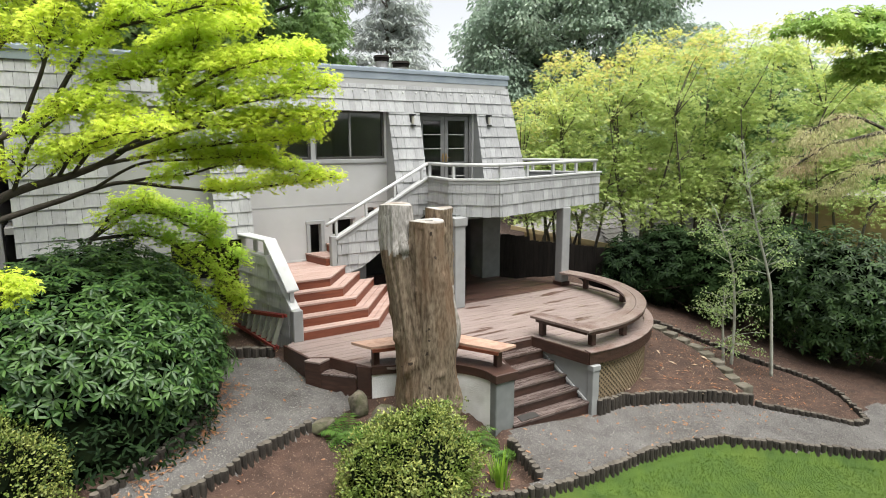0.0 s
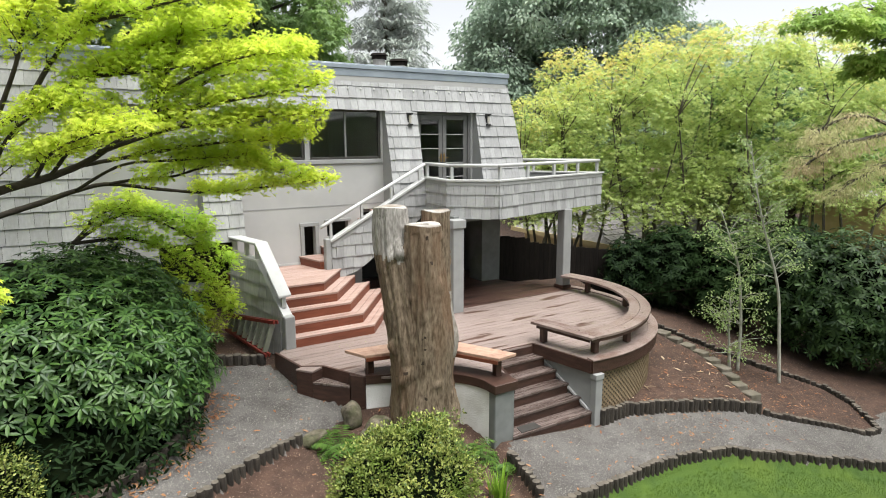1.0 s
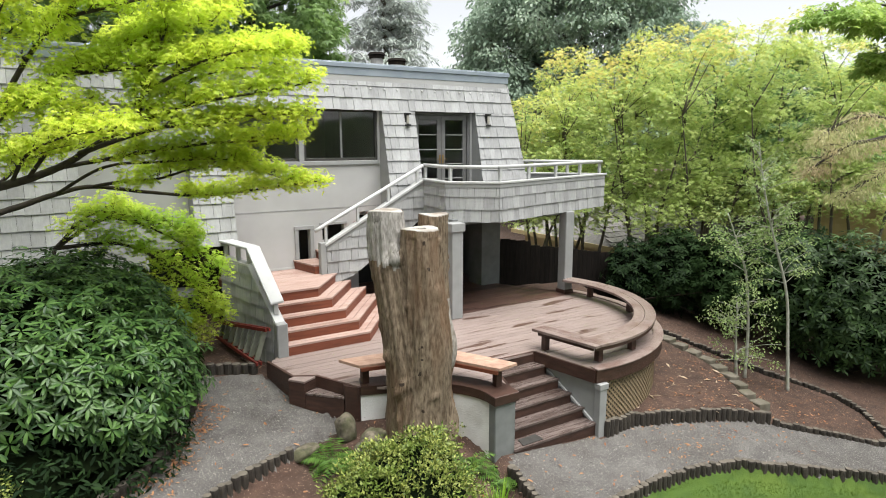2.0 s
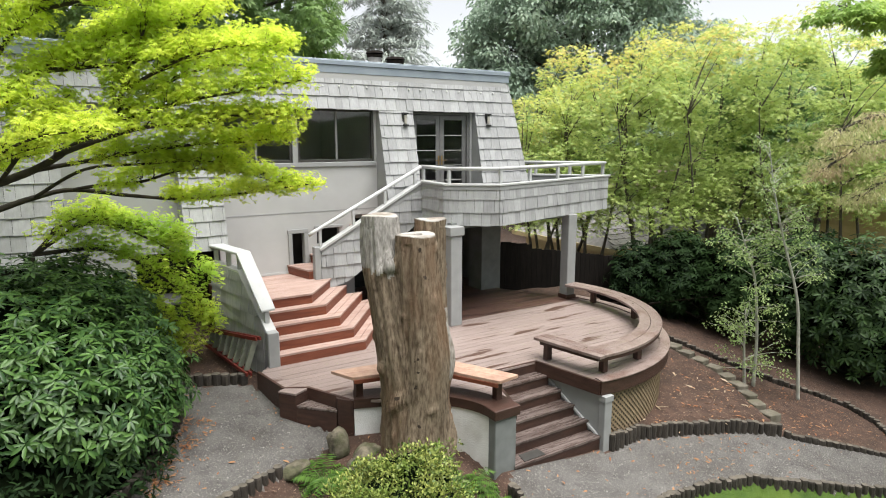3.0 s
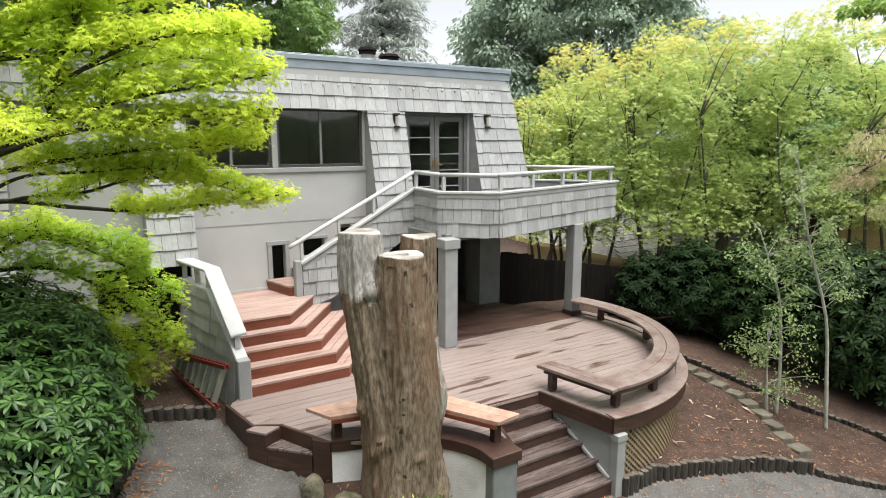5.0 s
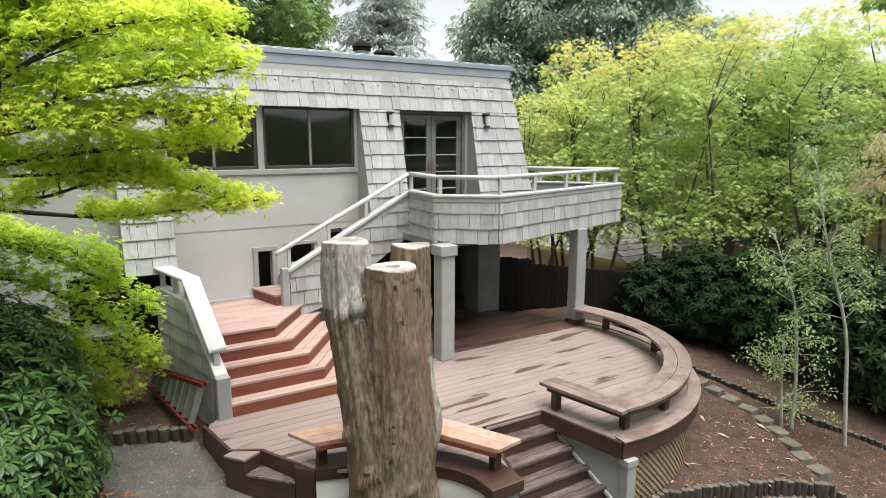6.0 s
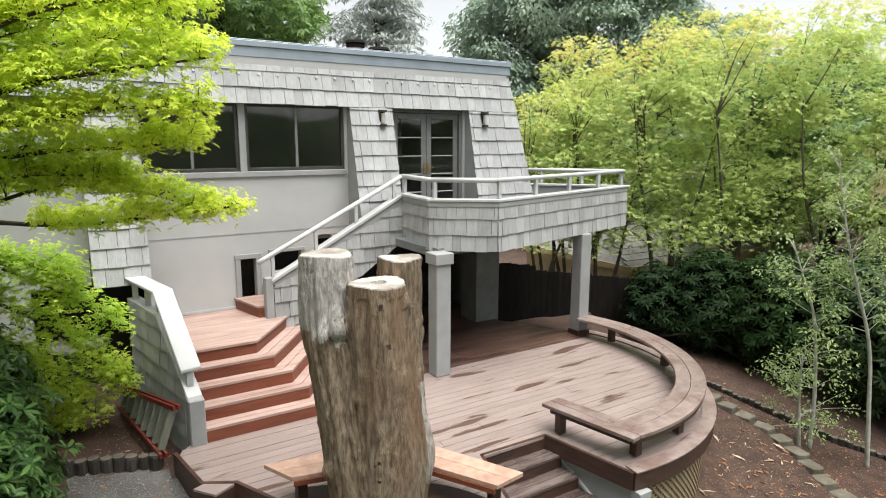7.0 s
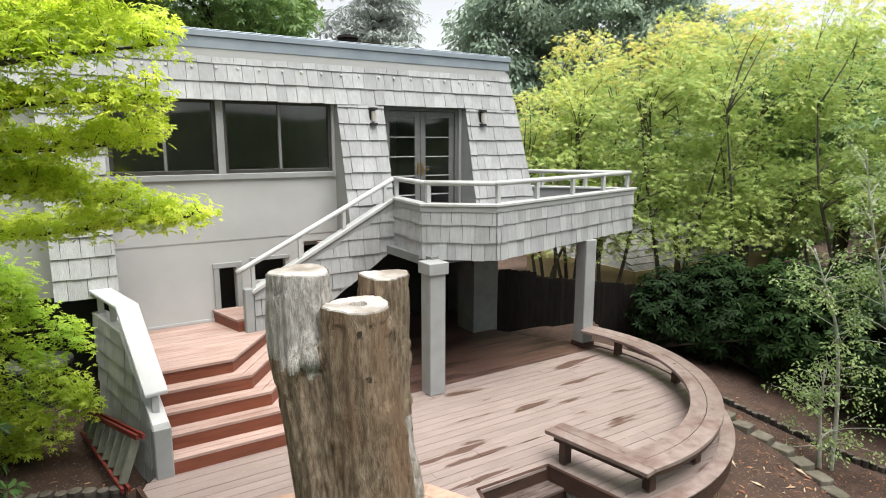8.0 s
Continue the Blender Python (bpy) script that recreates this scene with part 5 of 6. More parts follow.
def tree(name, foot, height_, blobs, sprays, per, spray_r, leaf, kind, material, label, stems=1, trunk_r=0.12, bark=TRUNK, limbs=14, top=None, group="", flat=0.22, droop=0.5):
    t = thing(name, foot, label, "tree", group)
    b_ = bmesh.new()
    pts, _ = blob_points(blobs, sprays, 0.35)
    fx, fy, fz = foot
    heads = []
    for s in range(stems):
        a = s * 2.4 + 0.6
        lean_r = 0.10 * height_ if stems > 1 else 0.02
        hd = Vector((fx + math.cos(a) * lean_r * 2.2, fy + math.sin(a) * lean_r * 2.2, fz + height_))
        st = Vector((fx + math.cos(a) * 0.1 * (stems > 1), fy + math.sin(a) * 0.1 * (stems > 1), fz - 0.15))
        line = smooth_line([st, st.lerp(hd, 0.35) + Vector((random.uniform(-1, 1), random.uniform(-1, 1), 0)) * 0.05 * height_, st.lerp(hd, 0.7), hd], 5)
        rr = trunk_r / (1.0 if stems == 1 else 1.8)
        tube(b_, line, [rr * (1 - 0.8 * i / (len(line) - 1)) for i in range(len(line))], 8, 0.1)
        heads.append(line)
    idx = rng.choice(len(pts), min(limbs, len(pts)), replace=False)
    for i in idx:
        p = Vector(pts[i])
        line = min(heads, key=lambda ln: (ln[len(ln) // 2] - p).length)
        start = min(line[3:], key=lambda q: abs(q.z - (p.z - 0.35 * (p.xy - q.xy).length)))
        limb(b_, start, p, trunk_r * 0.20, trunk_r * 0.03, 0.14)
    part("trunk", b_, bark, t, smooth=True)
    rad = rng.uniform(0.7, 1.3, len(pts)) * spray_r
    pos, way, up = spray_leaves(pts, rad, per, flat, droop)
    size = rng.uniform(0.75, 1.25, len(pos)) * leaf
    if top:
        z0, mat_top = top
        hi = pos[:, 2] + rng.normal(0, 0.5, len(pos)) > z0
        leaf_cloud("crown", kind, pos[~hi], way[~hi], up[~hi], size[~hi], material, t)
        leaf_cloud("crown", kind, pos[hi], way[hi], up[hi], size[hi], mat_top, t, "yellow and orange upper leaves")
    else:
        leaf_cloud("crown", kind, pos, way, up, size, material, t)
    return t


def spray_limb(bm, sprays, path, r, bare=0.0, twig=0.62, step=0.115, rise=0.17):
    """A tapering limb with alternate side twigs; sprays gathers the leaf layers that lie on them."""
    line = smooth_line(path, 9)
    n = len(line) - 1
    tube(bm, line, [r * (1 - 0.85 * i / n) + 0.004 for i in range(n + 1)], 7, 0.15)
    total = sum((p - q).length for p, q in zip(line, line[1:]))
    k = max(2, int(total * (1 - bare) / step))
    for j in range(k):
        f = bare + (1 - bare) * (j + random.random()) / k
        i = min(n - 1, int(f * n))
        p = line[i].lerp(line[i + 1], f * n - i)
        d = (line[i + 1] - line[i]).normalized()
        side = Vector((-d.y, d.x, 0)).normalized() * (1 if j % 2 else -1)
        ln = twig * (1 - 0.6 * f) * random.uniform(0.5, 1.1) * (0.6 if side.y < 0 else 1.0)
        tip = p + (side * 0.75 + d * 0.8 + Vector((0, 0, random.uniform(-0.12, 0.45)))).normalized() * ln
        limb(bm, p, tip, 0.010 * (1 - 0.5 * f), 0.003, 0.03, 4)
        for s in (0.4, 0.7, 1.0):
            c = p.lerp(tip, s) + Vector((random.gauss(0, 0.05), random.gauss(0, 0.05), random.uniform(0.1, 1.0) * rise))
            limb(bm, p.lerp(tip, s * 0.8), c, 0.004, 0.002, 0.01, 3)
            sprays.append((c, random.uniform(0.12, 0.23)))
    sprays.append((line[-1], 0.16))


def leafy_crown(t, sprays, count, lo, hi, material, flat=0.22, droop=0.45):
    pos, way, up = spray_leaves(np.array([tuple(c) for c, _ in sprays]), np.array([r for _, r in sprays]), count, flat, droop, 0.5)
    leaf_cloud("crown", "maple", pos, way, up, rng.uniform(lo, hi, len(pos)), material, t)


def near_maple():
    t = thing("japanese_maple", (-9.3, -2.2, -0.1), "lime-green maple with dark branches and layered sprays", "tree")
    b_, sp = bmesh.new(), []
    tube(b_, smooth_line([(-9.3, -2.2, -0.4), (-9.0, -1.8, 0.9), (-8.6, -1.4, 1.7), (-8.1, -1.05, 2.4)], 4), [0.16 - 0.007 * i for i in range(13)], 10, 0.1)
    # upper limb and its forks
    spray_limb(b_, sp, [(-8.15, -1.1, 2.35), (-7.86, -1.3, 3.18), (-7.24, -1.2, 3.58), (-6.64, -1.2, 3.94), (-6.27, -1.3, 4.18), (-5.84, -1.3, 4.4), (-5.38, -1.4, 4.65), (-4.67, -1.5, 4.88)], 0.05, 0.45)
    spray_limb(b_, sp, [(-6.27, -1.3, 4.18), (-5.96, -1.4, 4.22), (-5.54, -1.6, 4.27), (-5.04, -1.7, 4.37), (-4.4, -1.6, 4.55), (-3.56, -1.3, 4.71)], 0.026, 0.15)
    spray_limb(b_, sp, [(-5.84, -1.3, 4.4), (-5.3, -0.9, 4.75), (-4.7, -0.6, 5.05), (-4.2, -0.4, 5.2)], 0.02)
    spray_limb(b_, sp, [(-6.95, -1.2, 3.76), (-6.59, -1.4, 4.35), (-6.26, -1.5, 4.75), (-5.82, -1.6, 5.22)], 0.03, 0.25)
    spray_limb(b_, sp, [(-7.24, -1.2, 3.58), (-6.94, -1.6, 4.25), (-6.78, -1.8, 4.74), (-6.5, -1.9, 5.2)], 0.026, 0.3)
    spray_limb(b_, sp, [(-6.26, -1.5, 4.75), (-5.7, -1.8, 4.9), (-5.2, -2.0, 5.05), (-4.7, -2.1, 5.1)], 0.02)
    # middle limb and its fan
    spray_limb(b_, sp, [(-8.1, -1.05, 2.4), (-7.4, -1.0, 2.8), (-6.76, -1.0, 3.0), (-6.38, -1.0, 3.16), (-6.0, -1.0, 3.41), (-5.6, -1.4, 3.7), (-5.52, -1.5, 4.0), (-5.38, -1.6, 4.35), (-5.22, -1.7, 4.76)], 0.055, 0.62)
    spray_limb(b_, sp, [(-6.0, -1.0, 3.41), (-5.61, -1.4, 3.64), (-5.18, -1.6, 3.81), (-4.77, -2.0, 3.92), (-4.33, -2.2, 4.0), (-3.6, -2.0, 4.17)], 0.03, 0.3)
    spray_limb(b_, sp, [(-6.21, -1.0, 3.29), (-5.76, -1.4, 3.47), (-5.33, -1.7, 3.6), (-4.89, -1.9, 3.62), (-4.42, -2.0, 3.73), (-3.76, -2.1, 3.77)], 0.03, 0.22)
    spray_limb(b_, sp, [(-6.76, -1.0, 3.0), (-6.51, -1.2, 3.35), (-6.35, -1.3, 3.61), (-6.15, -1.4, 3.83)], 0.022, 0.1)
    spray_limb(b_, sp, [(-6.43, -1.0, 3.13), (-5.93, -0.8, 3.21), (-5.4, -1.0, 3.31), (-4.74, -1.3, 3.41), (-4.2, -1.6, 3.44), (-3.78, -1.7, 3.51)], 0.026, 0.15)
    spray_limb(b_, sp, [(-5.6, -1.4, 3.7), (-5.18, -1.2, 4.0), (-4.78, -1.1, 4.25), (-4.28, -1.0, 4.39), (-3.74, -1.1, 4.38)], 0.024, 0.1)
    spray_limb(b_, sp, [(-5.5, -1.5, 4.0), (-5.0, -1.9, 4.3), (-4.5, -2.2, 4.45), (-4.0, -2.2, 4.5)], 0.02)
    spray_limb(b_, sp, [(-7.4, -1.0, 2.8), (-7.16, -1.3, 3.39), (-6.83, -1.5, 3.72), (-6.4, -1.7, 3.85)], 0.024, 0.0)
    spray_limb(b_, sp, [(-6.9, -1.0, 3.0), (-6.7, -1.6, 3.3), (-6.3, -1.9, 3.5), (-5.8, -2.0, 3.55)], 0.02, 0.1)
    spray_limb(b_, sp, [(-7.1, -1.0, 2.9), (-6.8, -0.6, 3.15), (-6.4, -0.4, 3.3), (-5.9, -0.3, 3.4)], 0.02, 0.1)
    # low limb
    spray_limb(b_, sp, [(-8.6, -1.4, 1.7), (-8.19, -0.5, 2.2), (-7.58, -0.1, 2.4), (-6.87, 0.0, 2.62), (-6.51, 0.05, 2.74), (-6.07, 0.09, 2.82), (-5.43, -0.1, 2.73), (-4.75, -0.23, 2.66), (-4.12, -0.8, 2.75), (-3.44, -1.5, 2.89)], 0.05, 0.72)
    spray_limb(b_, sp, [(-6.07, 0.09, 2.82), (-5.75, -0.2, 2.89), (-5.32, -0.5, 2.93), (-4.82, -0.9, 3.09), (-4.17, -1.1, 3.04), (-3.65, -1.2, 2.85)], 0.022, 0.2)
    spray_limb(b_, sp, [(-6.51, 0.05, 2.74), (-5.93, -0.4, 3.1), (-5.34, -0.9, 3.17), (-4.72, -1.1, 3.2), (-4.26, -1.2, 3.16)], 0.02, 0.45)
    # small spray near the path
    spray_limb(b_, sp, [(-8.6, -1.4, 1.7), (-8.1, -2.6, 1.95), (-7.75, -3.1, 2.02), (-7.35, -3.3, 2.0)], 0.02, 0.7, 0.4)
    # unseen crown above, added so that its dense sprays shade the left pier
    for x, y, z in ((-7.2, -0.2, 6.0), (-8.6, 0.4, 5.4), (-6.6, 0.6, 5.7)):
        spray_limb(b_, sp, [(-7.9, -1.25, 3.1), (-7.9 + (x + 7.9) * 0.3, -1.25 + (y + 1.25) * 0.4, 4.4), (x, y, z), (x + (x + 7.9) * 0.6, y + (y + 1.25) * 0.6, z + 0.1)], 0.035, 0.35, 1.3, 0.07)
    part("limb_frame", b_, BRANCH, t, "dark slender branches", smooth=True)
    leafy_crown(t, sp, 42, 0.036, 0.064, LEAF_MAPLE, 0.26)


def young_maple():
    t = thing("young_maple", (-7.0, 0.9, -0.3), "fresh lime-green young maple arching down beside the stair guard", "tree")
    b_, sp = bmesh.new(), []
    tube(b_, smooth_line([(-7.0, 0.9, -0.4), (-6.85, 0.7, 0.9), (-6.6, 0.4, 1.96)], 4), [0.05 - 0.003 * i for i in range(9)], 8, 0.1)
    spray_limb(b_, sp, [(-6.6, 0.4, 1.96), (-5.91, 0.4, 2.33), (-5.14, 0.5, 2.01), (-4.33, 0.6, 1.32)], 0.025, 0.1, 0.5)
    spray_limb(b_, sp, [(-6.6, 0.4, 1.96), (-5.8, 0.5, 1.94), (-5.17, 0.6, 1.54), (-4.6, 0.7, 0.9), (-4.34, 0.8, 0.5)], 0.025, 0.1, 0.5)
    spray_limb(b_, sp, [(-6.39, 0.6, 1.51), (-5.71, 0.6, 1.34), (-5.13, 0.7, 0.84), (-4.67, 0.8, 0.21)], 0.02, 0.3, 0.5)
    spray_limb(b_, sp, [(-6.6, 0.4, 1.96), (-6.1, 0.3, 2.43), (-5.57, 0.3, 2.34), (-5.0, 0.3, 2.13), (-4.79, 0.3, 1.96)], 0.02, 0.1, 0.4)
    spray_limb(b_, sp, [(-5.71, 0.6, 1.34), (-5.22, 0.8, 0.6), (-4.95, 0.9, 0.1)], 0.016, 0.3, 0.5)
    part("limb_frame", b_, BRANCH, t, "dark thin branches", smooth=True)
    leafy_crown(t, sp, 32, 0.040, 0.072, LEAF_FRESH, 0.4, 0.3)


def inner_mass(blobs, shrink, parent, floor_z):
    """Near-black lumps inside a shrub; their colour stands in for the shade between leaves."""
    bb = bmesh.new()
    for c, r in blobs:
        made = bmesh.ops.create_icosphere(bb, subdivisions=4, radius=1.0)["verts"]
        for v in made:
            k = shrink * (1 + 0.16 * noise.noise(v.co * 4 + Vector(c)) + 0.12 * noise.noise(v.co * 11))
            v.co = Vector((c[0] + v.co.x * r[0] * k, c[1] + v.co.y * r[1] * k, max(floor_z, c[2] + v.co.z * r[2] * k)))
    part("shade_core", bb, CORE_SHADE, parent, "near-black core painted as the shade among inner leaves")


def rosette_bush(name, foot, blobs, n, leaf, material, label, floor_z, per=8, shell=0.72, category="shrub", group="", stems=9, lift_left=0.0, foot_mass=()):
    t = thing(name, foot, label, category, group)
    p, nrm = blob_points(blobs, n, shell)
    p = p + nrm * (rng.normal(0, 0.07, len(p)))[:, None]
    ok = p[:, 2] > floor_z + rng.uniform(0, 0.3, len(p)) + lift_left * np.clip((-5.9 - p[:, 0]) / 0.8, 0, 1)
    p, nrm = p[ok], nrm[ok]
    axis = nrm * 0.9 + np.array([0, 0, 0.75]) + rng.normal(0, 0.28, p.shape)
    axis /= np.linalg.norm(axis, axis=1, keepdims=True)
    ref = np.tile([0.3, 0.5, 0.81], (len(p), 1))
    e1 = np.cross(axis, ref)
    e1 /= np.linalg.norm(e1, axis=1, keepdims=True)
    e2 = np.cross(axis, e1)
    P, W, U, S = [], [], [], []
    for k in range(per):
        a = k * math.tau / per + rng.uniform(-0.3, 0.3, len(p))
        rad = np.cos(a)[:, None] * e1 + np.sin(a)[:, None] * e2
        lift = rng.uniform(-0.15, 0.45, len(p))[:, None]
        w = rad + axis * lift
        P.append(p + rad * 0.012)
        W.append(w - np.array([0, 0, 0.22]))
        U.append(axis - rad * lift + rng.normal(0, 0.15, p.shape))
        S.append(rng.uniform(0.75, 1.2, len(p)) * leaf)
    leaf_cloud("foliage", "long", np.concatenate(P), np.concatenate(W), np.concatenate(U), np.concatenate(S), material, t)
    b_ = bmesh.new()
    f = Vector(foot)
    for i in rng.choice(len(p), min(stems * 6, len(p)), replace=False):
        limb(b_, f + Vector((random.uniform(-0.25, 0.25), random.uniform(-0.25, 0.25), -0.1)), p[i], 0.025, 0.006, 0.1)
    part("stem_frame", b_, BRANCH, t, smooth=True)
    if foot_mass:
        # low leaves swap the shrub's own green for one darkened as shade
        q, qn = blob_points(foot_mass, 5200, 0.78)
        q, qn = q[q[:, 2] > -0.5], qn[q[:, 2] > -0.5]
        leaf_cloud("low_foliage", "long", q, qn * 0.5 + rng.normal(0, 0.8, q.shape) - np.array([0, 0, 0.4]), qn + np.array([0, 0, 0.8]) + rng.normal(0, 0.3, q.shape), rng.uniform(0.08, 0.13, len(q)), LEAF_SHADE, t, "low leaves with the deep shade put into their green")
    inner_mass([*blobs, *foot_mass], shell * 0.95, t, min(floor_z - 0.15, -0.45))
    return t


def fine_bush(name, foot, blobs, n, leaf, material, label, twigs=60):
    t = thing(name, foot, label, "shrub")
    p, nrm = blob_points(blobs, n // 6, 0.62)
    lump = np.array([noise.noise(Vector(q) * 3.0) for q in p])
    p = p + nrm * (lump * 0.34)[:, None]
    c = np.repeat(p, 6, 0) + rng.normal(0, 0.028, (len(p) * 6, 3))
    nn = np.repeat(nrm, 6, 0)
    way = nn + rng.normal(0, 0.75, c.shape) + np.array([0, 0, 0.3])
    leaf_cloud("foliage", "small", c, way, nn + rng.normal(0, 0.5, c.shape) + np.array([0, 0, 0.8]), rng.uniform(0.7, 1.3, len(c)) * leaf, material, t)
    b_ = bmesh.new()
    for i in rng.choice(len(p), twigs, replace=False):
        limb(b_, Vector(foot) + Vector((random.uniform(-0.2, 0.2), random.uniform(-0.2, 0.2), -0.05)), p[i], 0.012, 0.003, 0.05)
    part("stem_frame", b_, BRANCH, t, smooth=True)
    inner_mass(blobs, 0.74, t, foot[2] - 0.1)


def fern(x, y, size, label, fronds=11):
    z = height(x, y)
    P, W, U, S = [], [], [], []
    b_ = bmesh.new()
    for k in range(fronds):
        a = k * math.tau / fronds + random.uniform(-0.25, 0.25)
        ln = size * random.uniform(0.75, 1.15)
        rise = random.uniform(0.55, 0.95)
        line = []
        for i in range(17):
            s = i / 16
            line.append(Vector((x + math.cos(a) * ln * s * 0.9, y + math.sin(a) * ln * s * 0.9, z + ln * (rise * s - 0.85 * s * s))))
        tube(b_, line[::4], [0.005, 0.004, 0.003, 0.002, 0.001], 4)
        for i in range(2, 17):
            s = i / 16
            d = (line[i] - line[i - 1]).normalized()
            side = d.cross(Vector((0, 0, 1))).normalized()
            wdt = size * 0.26 * math.sin(math.pi * min(1, s * 0.9 + 0.12)) + 0.01
            for sg in (-1, 1):
                P.append(line[i])
                W.append(side * sg + d * 0.35 + Vector((0, 0, random.uniform(-0.3, 0.05))))
                U.append((0, 0, 1))
                S.append(wdt * random.uniform(0.85, 1.1))
    f = thing("fern", (x, y, z), label, "fern", "ferns round the stump")
    part("stalk_frame", b_, LEAF_FERN, f)
    leaf_cloud("foliage", "needle", [tuple(p) for p in P], [tuple(w) for w in W], U, S, LEAF_FERN, f)


def strap_clump(x, y, n, ln, label):
    z = height(x, y)
    cl = thing("iris_clump", (x, y, z), label, "plant")
    b_ = bmesh.new()
    for _ in range(n):
        a, r = random.uniform(0, math.tau), random.uniform(0, 0.14)
        px, py = x + math.cos(a) * r, y + math.sin(a) * r
        lean_ = random.uniform(0.05, 0.42)
        h, w = ln * random.uniform(0.7, 1.1), random.uniform(0.010, 0.017)
        sx, sy = -math.sin(a) * w, math.cos(a) * w
        prev = None
        for i in range(5):
            s = i / 4
            c = Vector((px + math.cos(a) * lean_ * h * s * s, py + math.sin(a) * lean_ * h * s * s, z - 0.03 + h * (s - 0.18 * s * s * lean_ * 2)))
            k = 1 - s * s * 0.95
            cur = (b_.verts.new(c + Vector((sx * k, sy * k, 0))), b_.verts.new(c - Vector((sx * k, sy * k, 0))))
            if prev:
                b_.faces.new((prev[0], prev[1], cur[1], cur[0]))
            prev = cur
    part("foliage", b_, LEAF_IRIS, cl)


near_maple()
young_maple()
rosette_bush("rhododendron", (-7.0, -0.9, -0.2), [((-7.0, -0.75, 0.50), (2.0, 1.95, 1.42)), ((-6.4, -1.5, 0.45), (1.2, 1.15, 1.0)), ((-6.5, 0.3, 0.9), (1.35, 1.1, 1.05))],
             6600, 0.122, LEAF_RHODO, "large dark green rhododendron beside the gravel path", -0.08, foot_mass=[((-7.05, -1.65, -0.1), (1.75, 1.5, 0.7))], lift_left=0.5, shell=0.8)
fine_bush("azalea", (-3.38, -3.80, -0.8), [((-3.48, -3.95, -0.62), (0.95, 0.85, 0.60)), ((-3.10, -3.65, -0.42), (0.55, 0.5, 0.45)), ((-3.95, -4.05, -0.55), (0.5, 0.5, 0.48))],
          34000, 0.042, LEAF_BUSH, "rounded yellow-green azalea below the stump")
fine_bush("boxwood", (-7.55, -3.0, -0.3), [((-7.95, -3.0, 0.05), (0.85, 0.75, 0.62)), ((-7.5, -3.45, -0.25), (0.4, 0.4, 0.35))], 22000, 0.036, LEAF_BUSH, "clipped small-leaved shrub by the path")
for x, y, s, n in ((-3.80, -2.62, 0.58, 13), (-3.15, -2.98, 0.60, 13), (-2.70, -3.2, 0.55, 12), (-1.80, -3.62, 0.55, 12), (-2.15, -3.35, 0.48, 11), (-3.52, -2.88, 0.50, 12)):
    fern(x, y, s, "green sword fern among rocks at the stump", n)
strap_clump(-2.30, -4.25, 46, 0.50, "bright green strap-leaved iris clump by the path")
rosette_bush("hedge_shrub", (8.4, -3.2, -1.6), [((8.5, -3.2, -0.3), (1.35, 1.5, 1.75)), ((9.3, -4.6, -0.4), (1.3, 1.3, 1.7)), ((8.0, -2.2, 0.0), (0.95, 0.9, 1.3))],
             2600, 0.16, LEAF_LIT, "tall dark glossy rhododendron hedge", -1.55, group="hedge behind the path")
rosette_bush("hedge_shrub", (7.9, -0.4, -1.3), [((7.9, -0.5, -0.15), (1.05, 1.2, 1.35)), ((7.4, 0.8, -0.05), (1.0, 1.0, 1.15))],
             1700, 0.15, LEAF_SHADE, "rhododendron in front of the fence, shade put into its dark leaves", -1.3, group="hedge behind the path")
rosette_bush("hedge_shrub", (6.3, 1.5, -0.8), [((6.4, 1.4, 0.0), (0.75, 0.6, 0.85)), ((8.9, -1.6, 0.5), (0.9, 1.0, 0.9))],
             800, 0.14, LEAF_SHADE, "low shrub against the fence, leaves darkened for shade", -1.0, group="hedge behind the path")
VINES = [(5.6, 4.2, 5.0, 1.2), (6.9, 3.6, 5.9, 1.3), (8.2, 2.7, 6.4, 1.45), (9.4, 1.3, 6.6, 1.5), (10.3, -0.2, 6.7, 1.5), (11.2, -1.7, 6.1, 1.5), (7.6, 5.4, 6.4, 1.5), (10.2, 3.6, 7.0, 1.6)]
for i, (x, y, zt, r) in enumerate(VINES):
    zg = slope_height(x, y)
    tree("vine_maple", (x, y, zg), zt - zg - 2.5, [((x + random.uniform(-0.3, 0.3), y, zt - 1.0), (r * 0.72, r * 0.72, 1.1)), ((x, y, zt - 2.1), (r, r, 1.2)), ((x + 0.5, y - 0.4, 2.5), (r * 0.95, r * 0.9, 1.3)), ((x - 0.5, y + 0.2, 1.5 if x < 10 else 2.4), (r * 0.7, r * 0.7, 0.8))],
         185, 34, 0.38, 0.092, "maple", LEAF_VINE, "multi-stemmed light green vine maple behind the fence", 4, 0.11, TRUNK, 46, (zt - 0.9, LEAF_VINETOP), "vine maples")
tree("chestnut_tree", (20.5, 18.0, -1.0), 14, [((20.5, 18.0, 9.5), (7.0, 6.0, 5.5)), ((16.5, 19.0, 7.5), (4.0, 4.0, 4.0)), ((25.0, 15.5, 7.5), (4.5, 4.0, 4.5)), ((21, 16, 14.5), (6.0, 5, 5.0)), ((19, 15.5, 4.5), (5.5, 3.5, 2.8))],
     900, 150, 0.95, 0.25, "small", LEAF_HAZED, "huge green broadleaf tree behind the house, leaves paled for haze", 1, 0.55, TRUNK, 40, droop=0.9)
